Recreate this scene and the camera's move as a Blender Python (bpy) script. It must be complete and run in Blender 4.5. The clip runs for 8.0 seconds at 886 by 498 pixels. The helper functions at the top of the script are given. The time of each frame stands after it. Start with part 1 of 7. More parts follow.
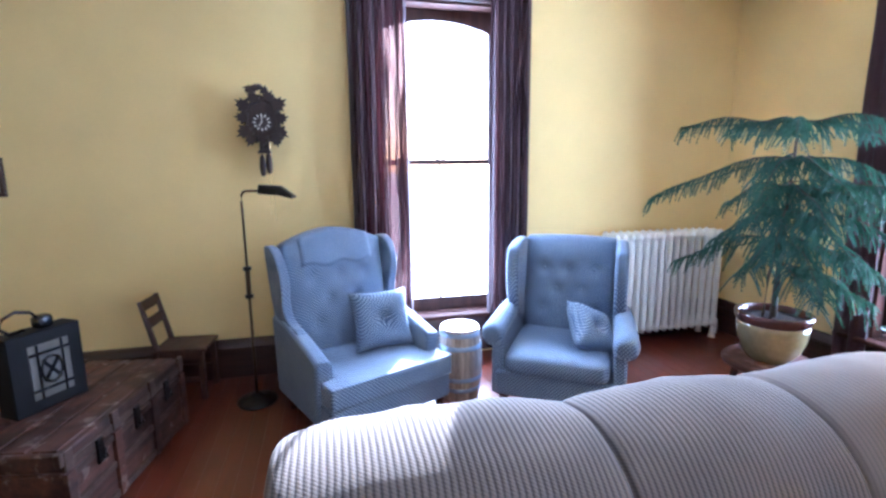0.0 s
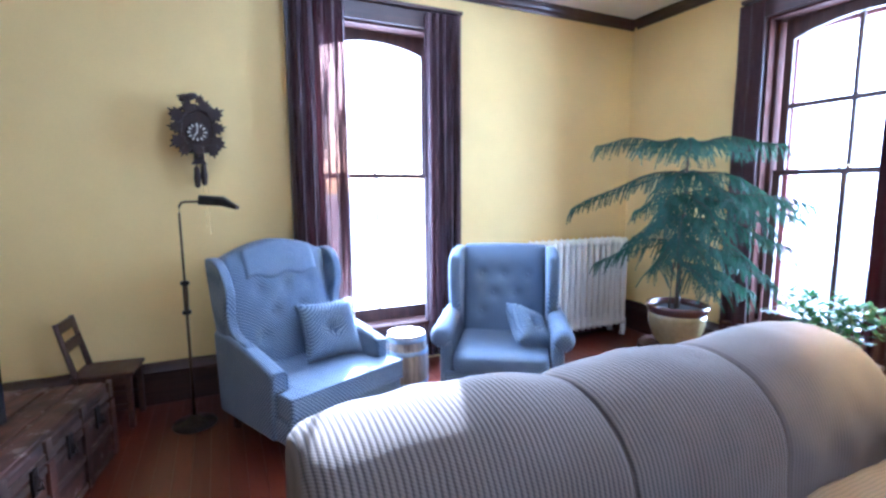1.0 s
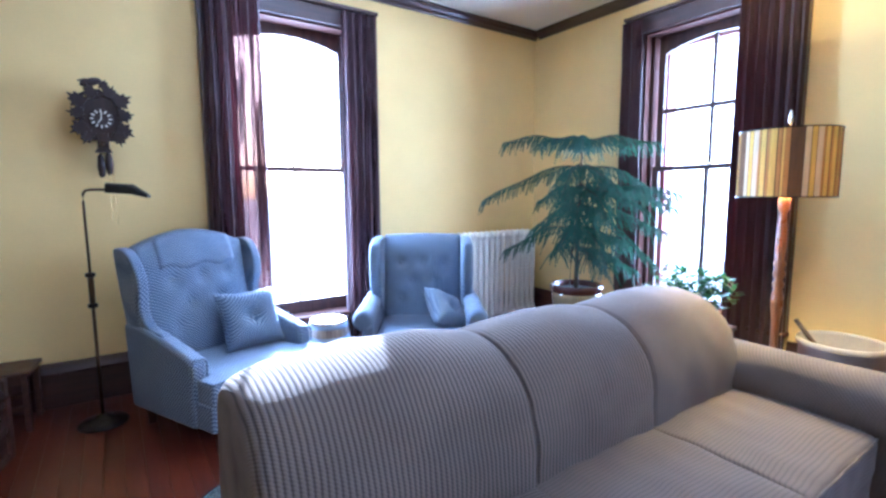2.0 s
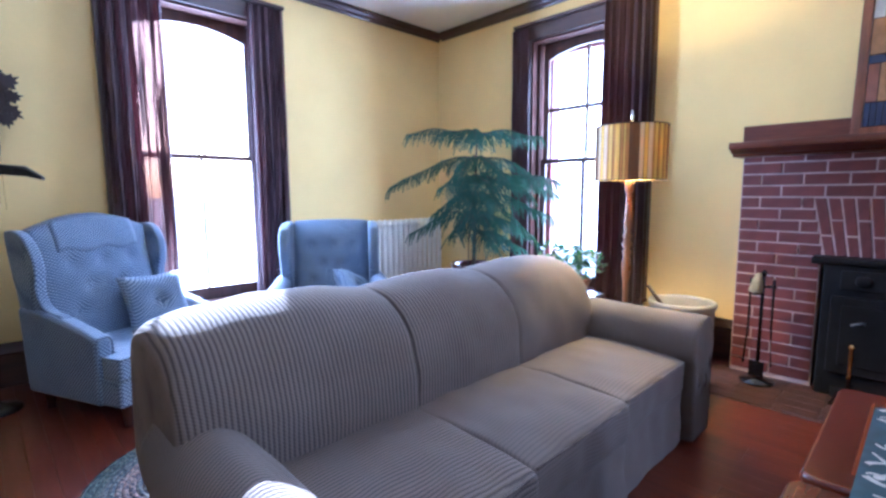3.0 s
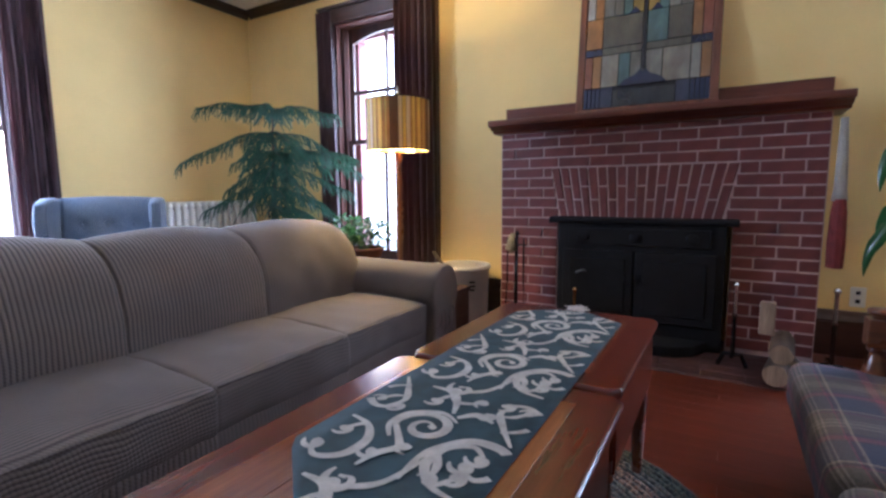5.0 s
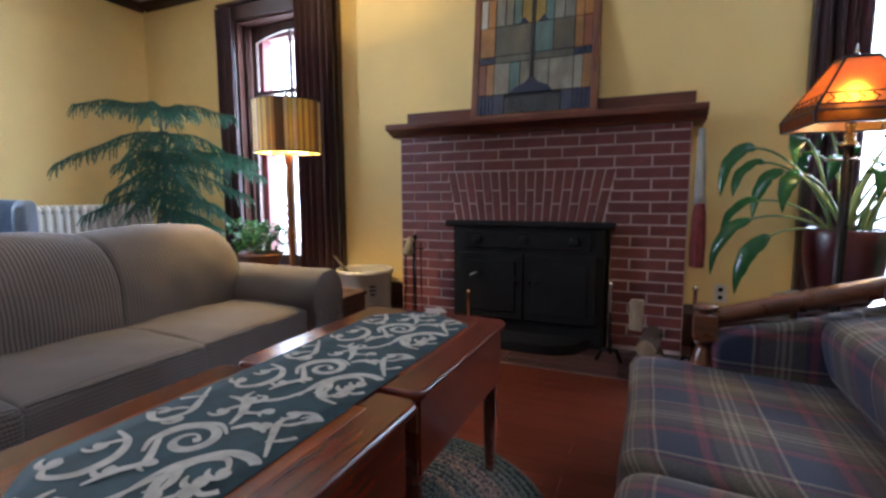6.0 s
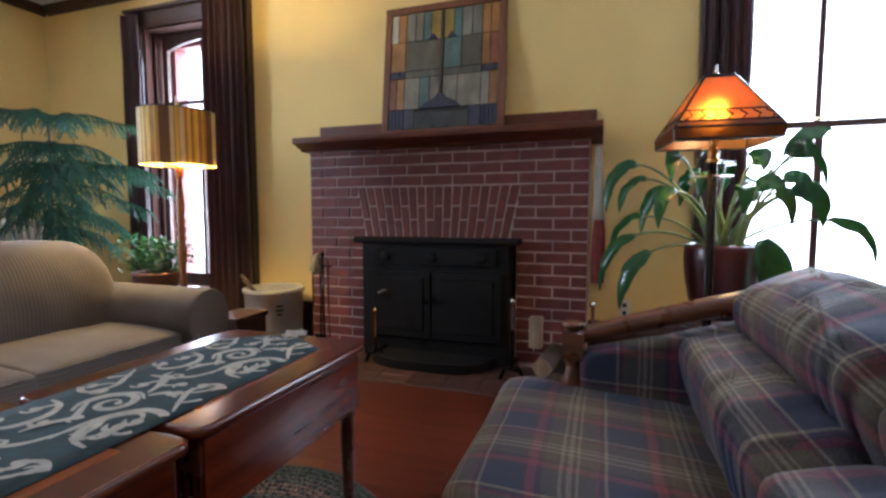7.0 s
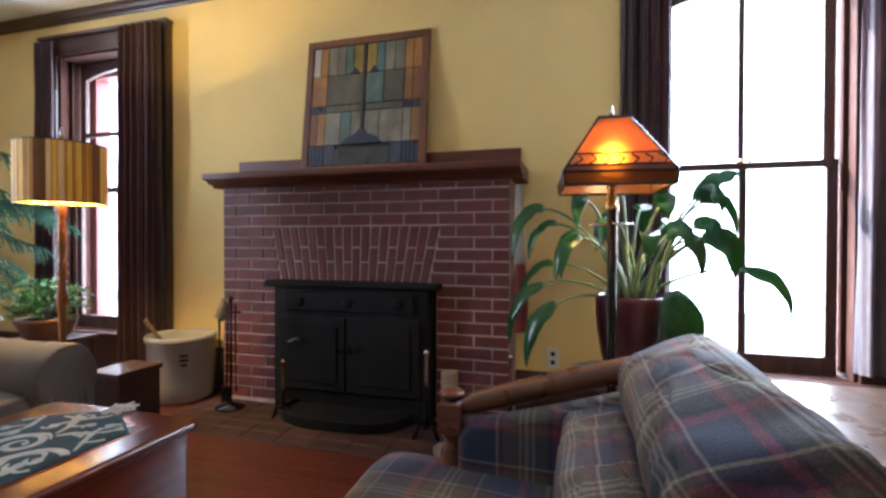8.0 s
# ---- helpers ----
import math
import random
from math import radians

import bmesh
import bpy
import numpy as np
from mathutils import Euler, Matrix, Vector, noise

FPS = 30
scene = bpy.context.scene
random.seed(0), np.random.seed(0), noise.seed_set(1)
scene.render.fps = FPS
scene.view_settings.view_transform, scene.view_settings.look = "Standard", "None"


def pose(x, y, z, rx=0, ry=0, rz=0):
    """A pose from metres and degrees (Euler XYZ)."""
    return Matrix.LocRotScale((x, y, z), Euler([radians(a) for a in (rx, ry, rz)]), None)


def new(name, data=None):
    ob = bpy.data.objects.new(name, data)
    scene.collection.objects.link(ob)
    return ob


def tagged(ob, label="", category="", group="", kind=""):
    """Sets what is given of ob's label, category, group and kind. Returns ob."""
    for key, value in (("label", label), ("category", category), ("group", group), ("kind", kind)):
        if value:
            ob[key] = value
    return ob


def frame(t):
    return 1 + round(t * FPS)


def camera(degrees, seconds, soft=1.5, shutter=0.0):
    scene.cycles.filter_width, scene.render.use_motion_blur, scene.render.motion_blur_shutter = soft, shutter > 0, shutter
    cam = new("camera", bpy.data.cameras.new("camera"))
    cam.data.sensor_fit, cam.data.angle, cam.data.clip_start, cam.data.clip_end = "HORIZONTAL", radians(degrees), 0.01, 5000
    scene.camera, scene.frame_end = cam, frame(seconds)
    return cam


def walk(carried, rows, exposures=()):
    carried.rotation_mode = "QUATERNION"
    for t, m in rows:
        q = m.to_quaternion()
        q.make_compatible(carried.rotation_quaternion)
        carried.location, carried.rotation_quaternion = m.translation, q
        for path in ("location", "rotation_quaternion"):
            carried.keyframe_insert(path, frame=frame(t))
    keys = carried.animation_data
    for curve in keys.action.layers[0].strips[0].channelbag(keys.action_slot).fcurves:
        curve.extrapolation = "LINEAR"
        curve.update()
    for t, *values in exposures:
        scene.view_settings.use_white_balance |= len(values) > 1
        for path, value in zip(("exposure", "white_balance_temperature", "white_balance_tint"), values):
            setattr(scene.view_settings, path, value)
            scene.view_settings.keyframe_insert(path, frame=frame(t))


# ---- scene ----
cam = camera(85.8, 8.0, soft=2.7)
# seconds, eye, then yaw, pitch and lean in degrees
PATH = [
    (0.0, 0.385, -1.489, 1.433, -13.87, -9.69, 0.54),
    (0.5, 0.208, -1.505, 1.399, -19.86, -8.07, 0.40),
    (1.0, 0.110, -1.542, 1.369, -25.18, -7.13, 0.38),
    (1.5, 0.077, -1.608, 1.319, -29.95, -6.65, 0.38),
    (3.0, -0.072, -2.006, 1.182, -44.36, -6.68, 0.27),
    (3.5, -0.078, -2.201, 1.114, -48.52, -6.63, 0.27),
    (4.0, 0.008, -2.323, 1.034, -52.21, -6.45, 0.29),
    (4.5, 0.093, -2.444, 0.989, -55.81, -6.65, 0.43),
    (6.0, 0.307, -2.852, 0.980, -66.44, -6.34, 0.28),
    (6.5, 0.409, -3.006, 0.976, -68.91, -5.72, 0.20),
    (7.0, 0.512, -3.143, 0.972, -71.21, -4.35, 0.06),
    (7.5, 0.655, -3.292, 0.995, -72.81, -2.34, -0.02),
    (8.0, 0.812, -3.425, 1.040, -73.91, -0.64, -0.13),
]
EXPOSURES = [(0.0, 2.94, 4620, 17), (1.5, 2.96, 4380, 15), (3.5, 2.66, 4400, 20), (4.5, 2.33, 4800, 20), (6.5, 2.05, 5350, 12), (8.0, 2.15, 5500, 12)]
walk(cam, [(t, pose(x, y, z, 90 + pitch, lean, yaw)) for t, x, y, z, yaw, pitch, lean in PATH], EXPOSURES)

# ---------------------------------------------------------------- light
world = bpy.data.worlds.new("sky")
scene.world = world
world.use_nodes = True
SUN_DIR = Vector((-0.375, -1.0, -0.52)).normalized()
wn = world.node_tree
sky = wn.nodes.new("ShaderNodeTexSky")
sky.sky_type, sky.sun_disc, sky.dust_density = "NISHITA", False, 2.0
sky.sun_elevation, sky.sun_rotation = radians(26), radians(20.6)
wn.links.new(sky.outputs[0], wn.nodes["Background"].inputs[0])
wn.nodes["Background"].inputs[1].default_value = 0.11


def lamp(name, kind, energy, colour, m, wide=0.0, high=0.0, angle=0.0, radius=0.03):
    data = bpy.data.lights.new(name, kind)
    data.energy, data.color = energy, colour
    if kind == "AREA":
        data.shape, data.size, data.size_y = "RECTANGLE", wide, high
    elif kind == "SUN":
        data.angle = angle
    else:
        data.shadow_soft_size = radius
    ob = new(name, data)
    ob.matrix_world = m
    return ob


WALL_A, WALL_B, WALL_W, WALL_S, CEIL = 1.93, 3.72, -4.4, -8.2, 2.905
THICK = 0.23
sun = lamp("sun", "SUN", 5.0, (1.0, 0.93, 0.82), SUN_DIR.to_track_quat("-Z", "Y").to_matrix().to_4x4(), angle=radians(0.5))
WIN = 100.0
lamp("window_light", "AREA", WIN * 1.0, (0.86, 0.93, 1.0), pose(1.225, WALL_A + 0.42, 1.45, -90, 0, 0), wide=1.5, high=2.5)
lamp("window_light", "AREA", WIN * 0.6, (0.86, 0.93, 1.0), pose(WALL_B + 0.42, 0.19, 1.45, 90, 0, 90), wide=1.5, high=2.5)
lamp("window_light", "AREA", WIN * 1.0, (0.86, 0.93, 1.0), pose(WALL_B + 0.42, -4.27, 1.45, 90, 0, 90), wide=1.5, high=2.5)


# ---------------------------------------------------------------- materials
def nodes_of(name):
    m = bpy.data.materials.new(name)
    m.use_nodes = True
    n = m.node_tree.nodes
    return m, n, m.node_tree.links, n["Principled BSDF"]


def noise_node(n, l, vec, scale, detail=4.0, rough=0.55):
    t = n.new("ShaderNodeTexNoise")
    t.inputs["Scale"].default_value, t.inputs["Detail"].default_value, t.inputs["Roughness"].default_value = scale, detail, rough
    l.new(vec, t.inputs["Vector"])
    return t.outputs["Fac"]


def ramp_node(n, l, fac, stops, mode="LINEAR"):
    r = n.new("ShaderNodeValToRGB")
    r.color_ramp.interpolation = mode
    e = r.color_ramp.elements
    while len(e) < len(stops):
        e.new(0.5)
    for k, (p, c) in enumerate(stops):
        e[k].position, e[k].color = p, (*c, 1) if len(c) == 3 else c
    l.new(fac, r.inputs[0])
    return r.outputs[0]


def mix_node(n, l, kind, fac, a, b):
    x = n.new("ShaderNodeMix")
    x.data_type, x.blend_type = "RGBA", kind
    for sock, v in ((x.inputs["Factor"], fac), (x.inputs["A"], a), (x.inputs["B"], b)):
        if isinstance(v, bpy.types.NodeSocket):
            l.new(v, sock)
        elif isinstance(v, tuple):
            sock.default_value = (*v, 1)
        else:
            sock.default_value = v
    return x.outputs["Result"]


def math_node(n, l, op, a, b=0.0):
    x = n.new("ShaderNodeMath")
    x.operation = op
    for k, v in enumerate((a, b)):
        if isinstance(v, bpy.types.NodeSocket):
            l.new(v, x.inputs[k])
        else:
            x.inputs[k].default_value = v
    return x.outputs[0]


def bump_node(n, l, bsdf, height, strength, dist):
    b = n.new("ShaderNodeBump")
    b.inputs["Strength"].default_value, b.inputs["Distance"].default_value = strength, dist
    l.new(height, b.inputs["Height"])
    l.new(b.outputs[0], bsdf.inputs["Normal"])
    return b


def room_coords(n, scale):
    """Places in the room, moved by each piece's own random number."""
    g, info, add, m = n.new("ShaderNodeNewGeometry"), n.new("ShaderNodeObjectInfo"), n.new("ShaderNodeVectorMath"), n.new("ShaderNodeMapping")
    add.operation = "MULTIPLY_ADD"
    n.id_data.links.new(info.outputs["Random"], add.inputs[0])
    add.inputs[1].default_value = (37.0, 53.0, 11.0)
    n.id_data.links.new(g.outputs["Position"], add.inputs[2])
    m.inputs["Scale"].default_value = scale
    n.id_data.links.new(add.outputs[0], m.inputs["Vector"])
    return m.outputs["Vector"]


def coords(n, scale=(1, 1, 1)):
    c = n.new("ShaderNodeTexCoord")
    if scale == (1, 1, 1):
        return c.outputs["Object"]
    m = n.new("ShaderNodeMapping")
    m.inputs["Scale"].default_value = scale
    n.id_data.links.new(c.outputs["Object"], m.inputs["Vector"])
    return m.outputs["Vector"]


def mat(name, colour, rough=0.6, var=0.18, scale=6.0, fine=60.0, bump=0.15, dist=0.002, metal=0.0, stretch=(1, 1, 1), per_object=0.0, coat=0.0, sheen=0.0):
    """A surface with broad stains, fine grain and relief round one base colour."""
    m, n, l, bsdf = nodes_of(name)
    v = coords(n, stretch)
    broad, grain = noise_node(n, l, v, scale), noise_node(n, l, v, fine, 6.0, 0.65)
    dark, light = tuple(c * (1 - var) for c in colour), tuple(min(1, c * (1 + var)) for c in colour)
    col = ramp_node(n, l, broad, [(0.3, dark), (0.7, light)])
    col = mix_node(n, l, "MULTIPLY", 1.0, col, ramp_node(n, l, grain, [(0.25, (1 - var,) * 3), (0.75, (1, 1, 1))]))
    if per_object:
        info = n.new("ShaderNodeObjectInfo")
        col = mix_node(n, l, "MULTIPLY", 1.0, col, ramp_node(n, l, info.outputs["Random"], [(0, (1 - per_object,) * 3), (1, (1, 1, 1))]))
    l.new(col, bsdf.inputs["Base Color"])
    l.new(ramp_node(n, l, grain, [(0.2, (max(0.02, rough - 0.08),) * 3), (0.8, (min(1, rough + 0.08),) * 3)]), bsdf.inputs["Roughness"])
    bsdf.inputs["Metallic"].default_value = metal
    bsdf.inputs["Coat Weight"].default_value = coat
    bsdf.inputs["Coat Roughness"].default_value = 0.15
    bsdf.inputs["Sheen Weight"].default_value = sheen
    if bump:
        bump_node(n, l, bsdf, grain, bump, dist)
    return m


def wood(name, colour, rough=0.35, along="x", coat=0.3, per_object=0.15, contrast=0.45, grain=0.8, pieces=False, worn=0.0, patchy=0.1):
    m, n, l, bsdf = nodes_of(name)
    st = {"x": (1.2, 14, 14), "y": (14, 1.2, 14), "z": (14, 14, 1.2)}[along]
    v = room_coords(n, st) if pieces else coords(n, st)
    g1, g2 = noise_node(n, l, v, 2.2, 5.0, 0.6), noise_node(n, l, v, 14.0, 6.0, 0.7)
    dark = tuple(c * (1 - contrast) for c in colour)
    light = tuple(min(1, c * (1 + contrast * 0.6)) for c in colour)
    col = ramp_node(n, l, g1, [(0.3, dark), (0.7, light)])
    col = mix_node(n, l, "MULTIPLY", grain, col, ramp_node(n, l, g2, [(0.3, (0.6, 0.55, 0.5)), (0.65, (1, 1, 1))]))
    info = n.new("ShaderNodeObjectInfo")
    col = mix_node(n, l, "MULTIPLY", 1.0, col, ramp_node(n, l, info.outputs["Random"], [(0, (1 - per_object,) * 3), (1, (1, 1, 1))]))
    if worn:
        flakes = ramp_node(n, l, noise_node(n, l, coords(n), 11.0, 6.0, 0.65), [(0.58, (0, 0, 0)), (0.62, (1, 1, 1))])
        col = mix_node(n, l, "MIX", math_node(n, l, "MULTIPLY", flakes, worn), col, (0.26, 0.20, 0.16))
        stains = ramp_node(n, l, noise_node(n, l, coords(n), 6.0, 5.0), [(0.40, (0.35, 0.32, 0.3)), (0.55, (1, 1, 1))])
        col = mix_node(n, l, "MULTIPLY", 1.0, col, stains)
    l.new(col, bsdf.inputs["Base Color"])
    l.new(ramp_node(n, l, noise_node(n, l, coords(n), 9.0), [(0.3, (rough - patchy * 0.7,) * 3), (0.7, (rough + patchy,) * 3)]), bsdf.inputs["Roughness"])
    bsdf.inputs["Coat Weight"].default_value, bsdf.inputs["Coat Roughness"].default_value = coat, 0.2
    bump_node(n, l, bsdf, g2, 0.12 * grain, 0.001)
    return m


PLASTER = mat("yellow_plaster", (0.80, 0.60, 0.235), 0.75, 0.05, 1.6, 90, 0.12, 0.002)
CEILING = mat("ceiling_paint", (0.78, 0.76, 0.72), 0.85, 0.04, 2, 80, 0.2, 0.002)
DARKWOOD = wood("dark_stained_wood", (0.055, 0.020, 0.014), 0.35, "z", 0.35)
DARKWOOD_H = wood("dark_stained_wood_level", (0.055, 0.020, 0.014), 0.35, "x", 0.35)
JAMBWOOD = wood("red_brown_wood", (0.062, 0.021, 0.013), 0.75, "z", 0.0)
JAMBWOOD.node_tree.nodes["Principled BSDF"].inputs["Specular IOR Level"].default_value = 0.2
SASHWOOD = wood("sash_wood", (0.09, 0.040, 0.028), 0.6, "z", 0.0)
FLOORWOOD = wood("floor_board_wood", (0.120, 0.024, 0.010), 0.30, "y", 0.2, 0.18, 0.25, 0.35, True, 0.0, 0.03)
CHERRY = wood("cherry_table_wood", (0.115, 0.020, 0.008), 0.20, "x", 0.12, 0.08, 0.35, 0.4, False, 0.0, 0.03)
INLAY = wood("amber_inlay_wood", (0.23, 0.060, 0.018), 0.20, "x", 0.12, 0.10, 0.45, 0.6, False, 0.0, 0.05)
CHERRY_Z = wood("cherry_leg_wood", (0.10, 0.025, 0.012), 0.25, "z", 0.5, 0.08)
OAK = wood("turned_honey_wood", (0.36, 0.13, 0.035), 0.3, "z", 0.4, 0.05)
ARMWOOD = wood("arm_rail_wood", (0.16, 0.052, 0.020), 0.28, "y", 0.5, 0.05)
MANTEL = wood("mantel_wood", (0.13, 0.032, 0.016), 0.38, "y", 0.2, 0.05)
TRUNKWOOD = wood("worn_trunk_wood", (0.12, 0.043, 0.025), 0.6, "y", 0.0, 0.3, 0.6, 0.8, False, 0.6)
BRICK = mat("painted_brick", (0.165, 0.036, 0.032), 0.62, 0.22, 9, 120, 0.5, 0.004, per_object=0.28)
MORTAR = mat("mortar", (0.52, 0.39, 0.365), 0.9, 0.2, 12, 150, 0.5, 0.004)
HEARTHBRICK = mat("hearth_brick", (0.085, 0.030, 0.022), 0.6, 0.3, 9, 100, 0.5, 0.004, per_object=0.4)
IRON = mat("black_cast_iron", (0.004, 0.004, 0.005), 0.24, 0.3, 8, 160, 0.12, 0.0005)
STOVEIRON = mat("matt_black_stove_iron", (0.009, 0.0085, 0.009), 0.62, 0.3, 8, 160, 0.12, 0.0005)
STOVEIRON.node_tree.nodes["Principled BSDF"].inputs["Specular IOR Level"].default_value = 0.18
BLACKMETAL = mat("black_metal", (0.02, 0.018, 0.017), 0.3, 0.2, 8, 80, 0.05, 0.001, metal=0.6)
BRONZE = mat("dark_bronze", (0.10, 0.065, 0.04), 0.32, 0.2, 8, 80, 0.05, 0.001, metal=0.9)
CHROME = mat("chrome", (0.75, 0.75, 0.76), 0.12, 0.05, 8, 80, 0.0, metal=1.0)
BRASS = mat("brass", (0.62, 0.42, 0.16), 0.22, 0.1, 8, 80, 0.0, metal=1.0)
RADIATOR = mat("cream_radiator_paint", (0.74, 0.72, 0.64), 0.4, 0.06, 5, 60, 0.1, 0.001)
STONEWARE = mat("grey_stoneware", (0.38, 0.35, 0.30), 0.35, 0.12, 5, 50, 0.1, 0.001, coat=0.3)
POTGLAZE = mat("olive_glaze", (0.30, 0.25, 0.13), 0.18, 0.2, 5, 40, 0.05, 0.001, coat=0.5)
POTRIM = mat("brown_rim_glaze", (0.09, 0.035, 0.03), 0.2, 0.2, 5, 40, 0.05, 0.001, coat=0.5)
WINEPOT = mat("burgundy_glaze", (0.058, 0.008, 0.012), 0.32, 0.2, 5, 40, 0.05, 0.001, coat=0.15)
TERRACOTTA = mat("terracotta", (0.22, 0.09, 0.05), 0.7, 0.2, 8, 60, 0.2, 0.002)
SOIL = mat("soil", (0.03, 0.02, 0.014), 0.95, 0.4, 30, 120, 0.8, 0.01)
BRASSDULL = mat("dull_plate", (0.30, 0.30, 0.30), 0.4, 0.1, metal=0.8)


def leaf_mat(name, colour, rough=0.4, var=0.3):
    m, n, l, bsdf = nodes_of(name)
    geo = n.new("ShaderNodeNewGeometry")
    col = ramp_node(n, l, geo.outputs["Random Per Island"], [(0, tuple(c * (1 - var) for c in colour)), (1, tuple(c * (1 + var) for c in colour))])
    col = mix_node(n, l, "MULTIPLY", 1.0, col, ramp_node(n, l, noise_node(n, l, coords(n), 30), [(0.3, (0.7, 0.75, 0.7)), (0.7, (1, 1, 1))]))
    l.new(col, bsdf.inputs["Base Color"])
    bsdf.inputs["Roughness"].default_value = rough
    tr = n.new("ShaderNodeBsdfTranslucent")
    l.new(mix_node(n, l, "MULTIPLY", 1.0, col, (1.6, 1.8, 0.8)), tr.inputs["Color"])
    mx = n.new("ShaderNodeMixShader")
    mx.inputs[0].default_value = 0.3
    l.new(bsdf.outputs[0], mx.inputs[1]), l.new(tr.outputs[0], mx.inputs[2])
    l.new(mx.outputs[0], n["Material Output"].inputs["Surface"])
    return m


PINE = leaf_mat("pine_needles", (0.031, 0.095, 0.082), 0.45, 0.5)
LILY = leaf_mat("lily_leaf", (0.030, 0.100, 0.036), 0.22, 0.3)
IVY = leaf_mat("small_leaf", (0.045, 0.115, 0.055), 0.4, 0.4)
STEM = mat("green_stem", (0.16, 0.22, 0.09), 0.5)
BARK = mat("bark", (0.09, 0.06, 0.038), 0.8, 0.3, 20, 100, 0.6, 0.004)


def curtain_mat(name, colour, clear, through_cloth=0.35):
    """Woven cloth that lets part of the light through."""
    m, n, l, bsdf = nodes_of(name)
    v = coords(n, (1, 1, 0.15))
    g = noise_node(n, l, v, 60, 5)
    col = ramp_node(n, l, g, [(0.3, tuple(c * 0.7 for c in colour)), (0.7, colour)])
    l.new(col, bsdf.inputs["Base Color"])
    bsdf.inputs["Roughness"].default_value, bsdf.inputs["Sheen Weight"].default_value = 0.8, 0.3
    tr, cl = n.new("ShaderNodeBsdfTranslucent"), n.new("ShaderNodeBsdfTransparent")
    l.new(mix_node(n, l, "MULTIPLY", 1.0, col, (2.0, 1.5, 1.5)), tr.inputs["Color"])
    m1, m2 = n.new("ShaderNodeMixShader"), n.new("ShaderNodeMixShader")
    m1.inputs[0].default_value = through_cloth
    if clear:
        streak = noise_node(n, l, coords(n, (1, 1, 0.07)), 17, 3)
        l.new(ramp_node(n, l, streak, [(0.42, (0.03,) * 3), (0.56, (clear * 1.9,) * 3)]), m2.inputs[0])
    else:
        m2.inputs[0].default_value = 0.0
    cl.inputs[0].default_value = (1.0, 0.84, 0.82, 1)
    l.new(bsdf.outputs[0], m1.inputs[1]), l.new(tr.outputs[0], m1.inputs[2])
    l.new(m1.outputs[0], m2.inputs[1]), l.new(cl.outputs[0], m2.inputs[2])
    l.new(m2.outputs[0], n["Material Output"].inputs["Surface"])
    bump_node(n, l, bsdf, g, 0.2, 0.002)
    return m


CURTAIN = curtain_mat("burgundy_curtain", (0.055, 0.018, 0.022), 0.0)
SHEER = curtain_mat("thin_burgundy_curtain", (0.052, 0.017, 0.022), 0.15, 0.10)
# paler copy of the curtain cloth; window light is put into its colour
LITCURTAIN = curtain_mat("window_lit_mauve_curtain", (0.17, 0.135, 0.15), 0.0)


def glass_mat(name, tint=(1, 1, 1)):
    m, n, l, bsdf = nodes_of(name)
    clear, gloss, mx, fr = n.new("ShaderNodeBsdfTransparent"), n.new("ShaderNodeBsdfGlossy"), n.new("ShaderNodeMixShader"), n.new("ShaderNodeLayerWeight")
    clear.inputs[0].default_value = (*tint, 1)
    gloss.inputs["Roughness"].default_value = 0.02
    l.new(math_node(n, l, "ADD", math_node(n, l, "MULTIPLY", math_node(n, l, "POWER", fr.outputs["Facing"], 5.0), 0.6), 0.03), mx.inputs[0]), l.new(clear.outputs[0], mx.inputs[1]), l.new(gloss.outputs[0], mx.inputs[2])
    l.new(mx.outputs[0], n["Material Output"].inputs["Surface"])
    return m


GLASS = glass_mat("window_glass")


def knit_mat(name, light, dark, axis, pitch, relief):
    """Ribbed knit: ribs across one axis, with small stitches along them."""
    m, n, l, bsdf = nodes_of(name)
    v = coords(n)
    sep = n.new("ShaderNodeSeparateXYZ")
    l.new(v, sep.inputs[0])
    warp = math_node(n, l, "MULTIPLY", noise_node(n, l, v, 7.0), 0.010)
    k = {"x": 0, "y": 1, "z": 2}[axis]
    across = math_node(n, l, "ADD", sep.outputs[k], warp)
    if axis == "y":
        across = math_node(n, l, "SUBTRACT", across, sep.outputs[2])
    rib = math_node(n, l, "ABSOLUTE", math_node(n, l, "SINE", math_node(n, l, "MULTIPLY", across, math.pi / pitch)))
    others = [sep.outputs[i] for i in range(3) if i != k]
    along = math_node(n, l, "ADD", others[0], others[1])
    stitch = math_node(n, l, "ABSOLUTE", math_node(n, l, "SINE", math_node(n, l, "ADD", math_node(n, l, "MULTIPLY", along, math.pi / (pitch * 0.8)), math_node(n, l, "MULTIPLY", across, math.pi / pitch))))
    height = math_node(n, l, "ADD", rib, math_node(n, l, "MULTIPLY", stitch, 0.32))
    # the grooves between ribs are coloured darker, painting in their shade
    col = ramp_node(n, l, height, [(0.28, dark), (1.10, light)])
    col = mix_node(n, l, "MULTIPLY", 1.0, col, ramp_node(n, l, noise_node(n, l, v, 5.0), [(0.3, (0.85, 0.83, 0.8)), (0.7, (1, 1, 1))]))
    l.new(col, bsdf.inputs["Base Color"])
    bsdf.inputs["Roughness"].default_value, bsdf.inputs["Sheen Weight"].default_value = 0.9, 0.05
    bump_node(n, l, bsdf, height, relief, 0.004)
    return m


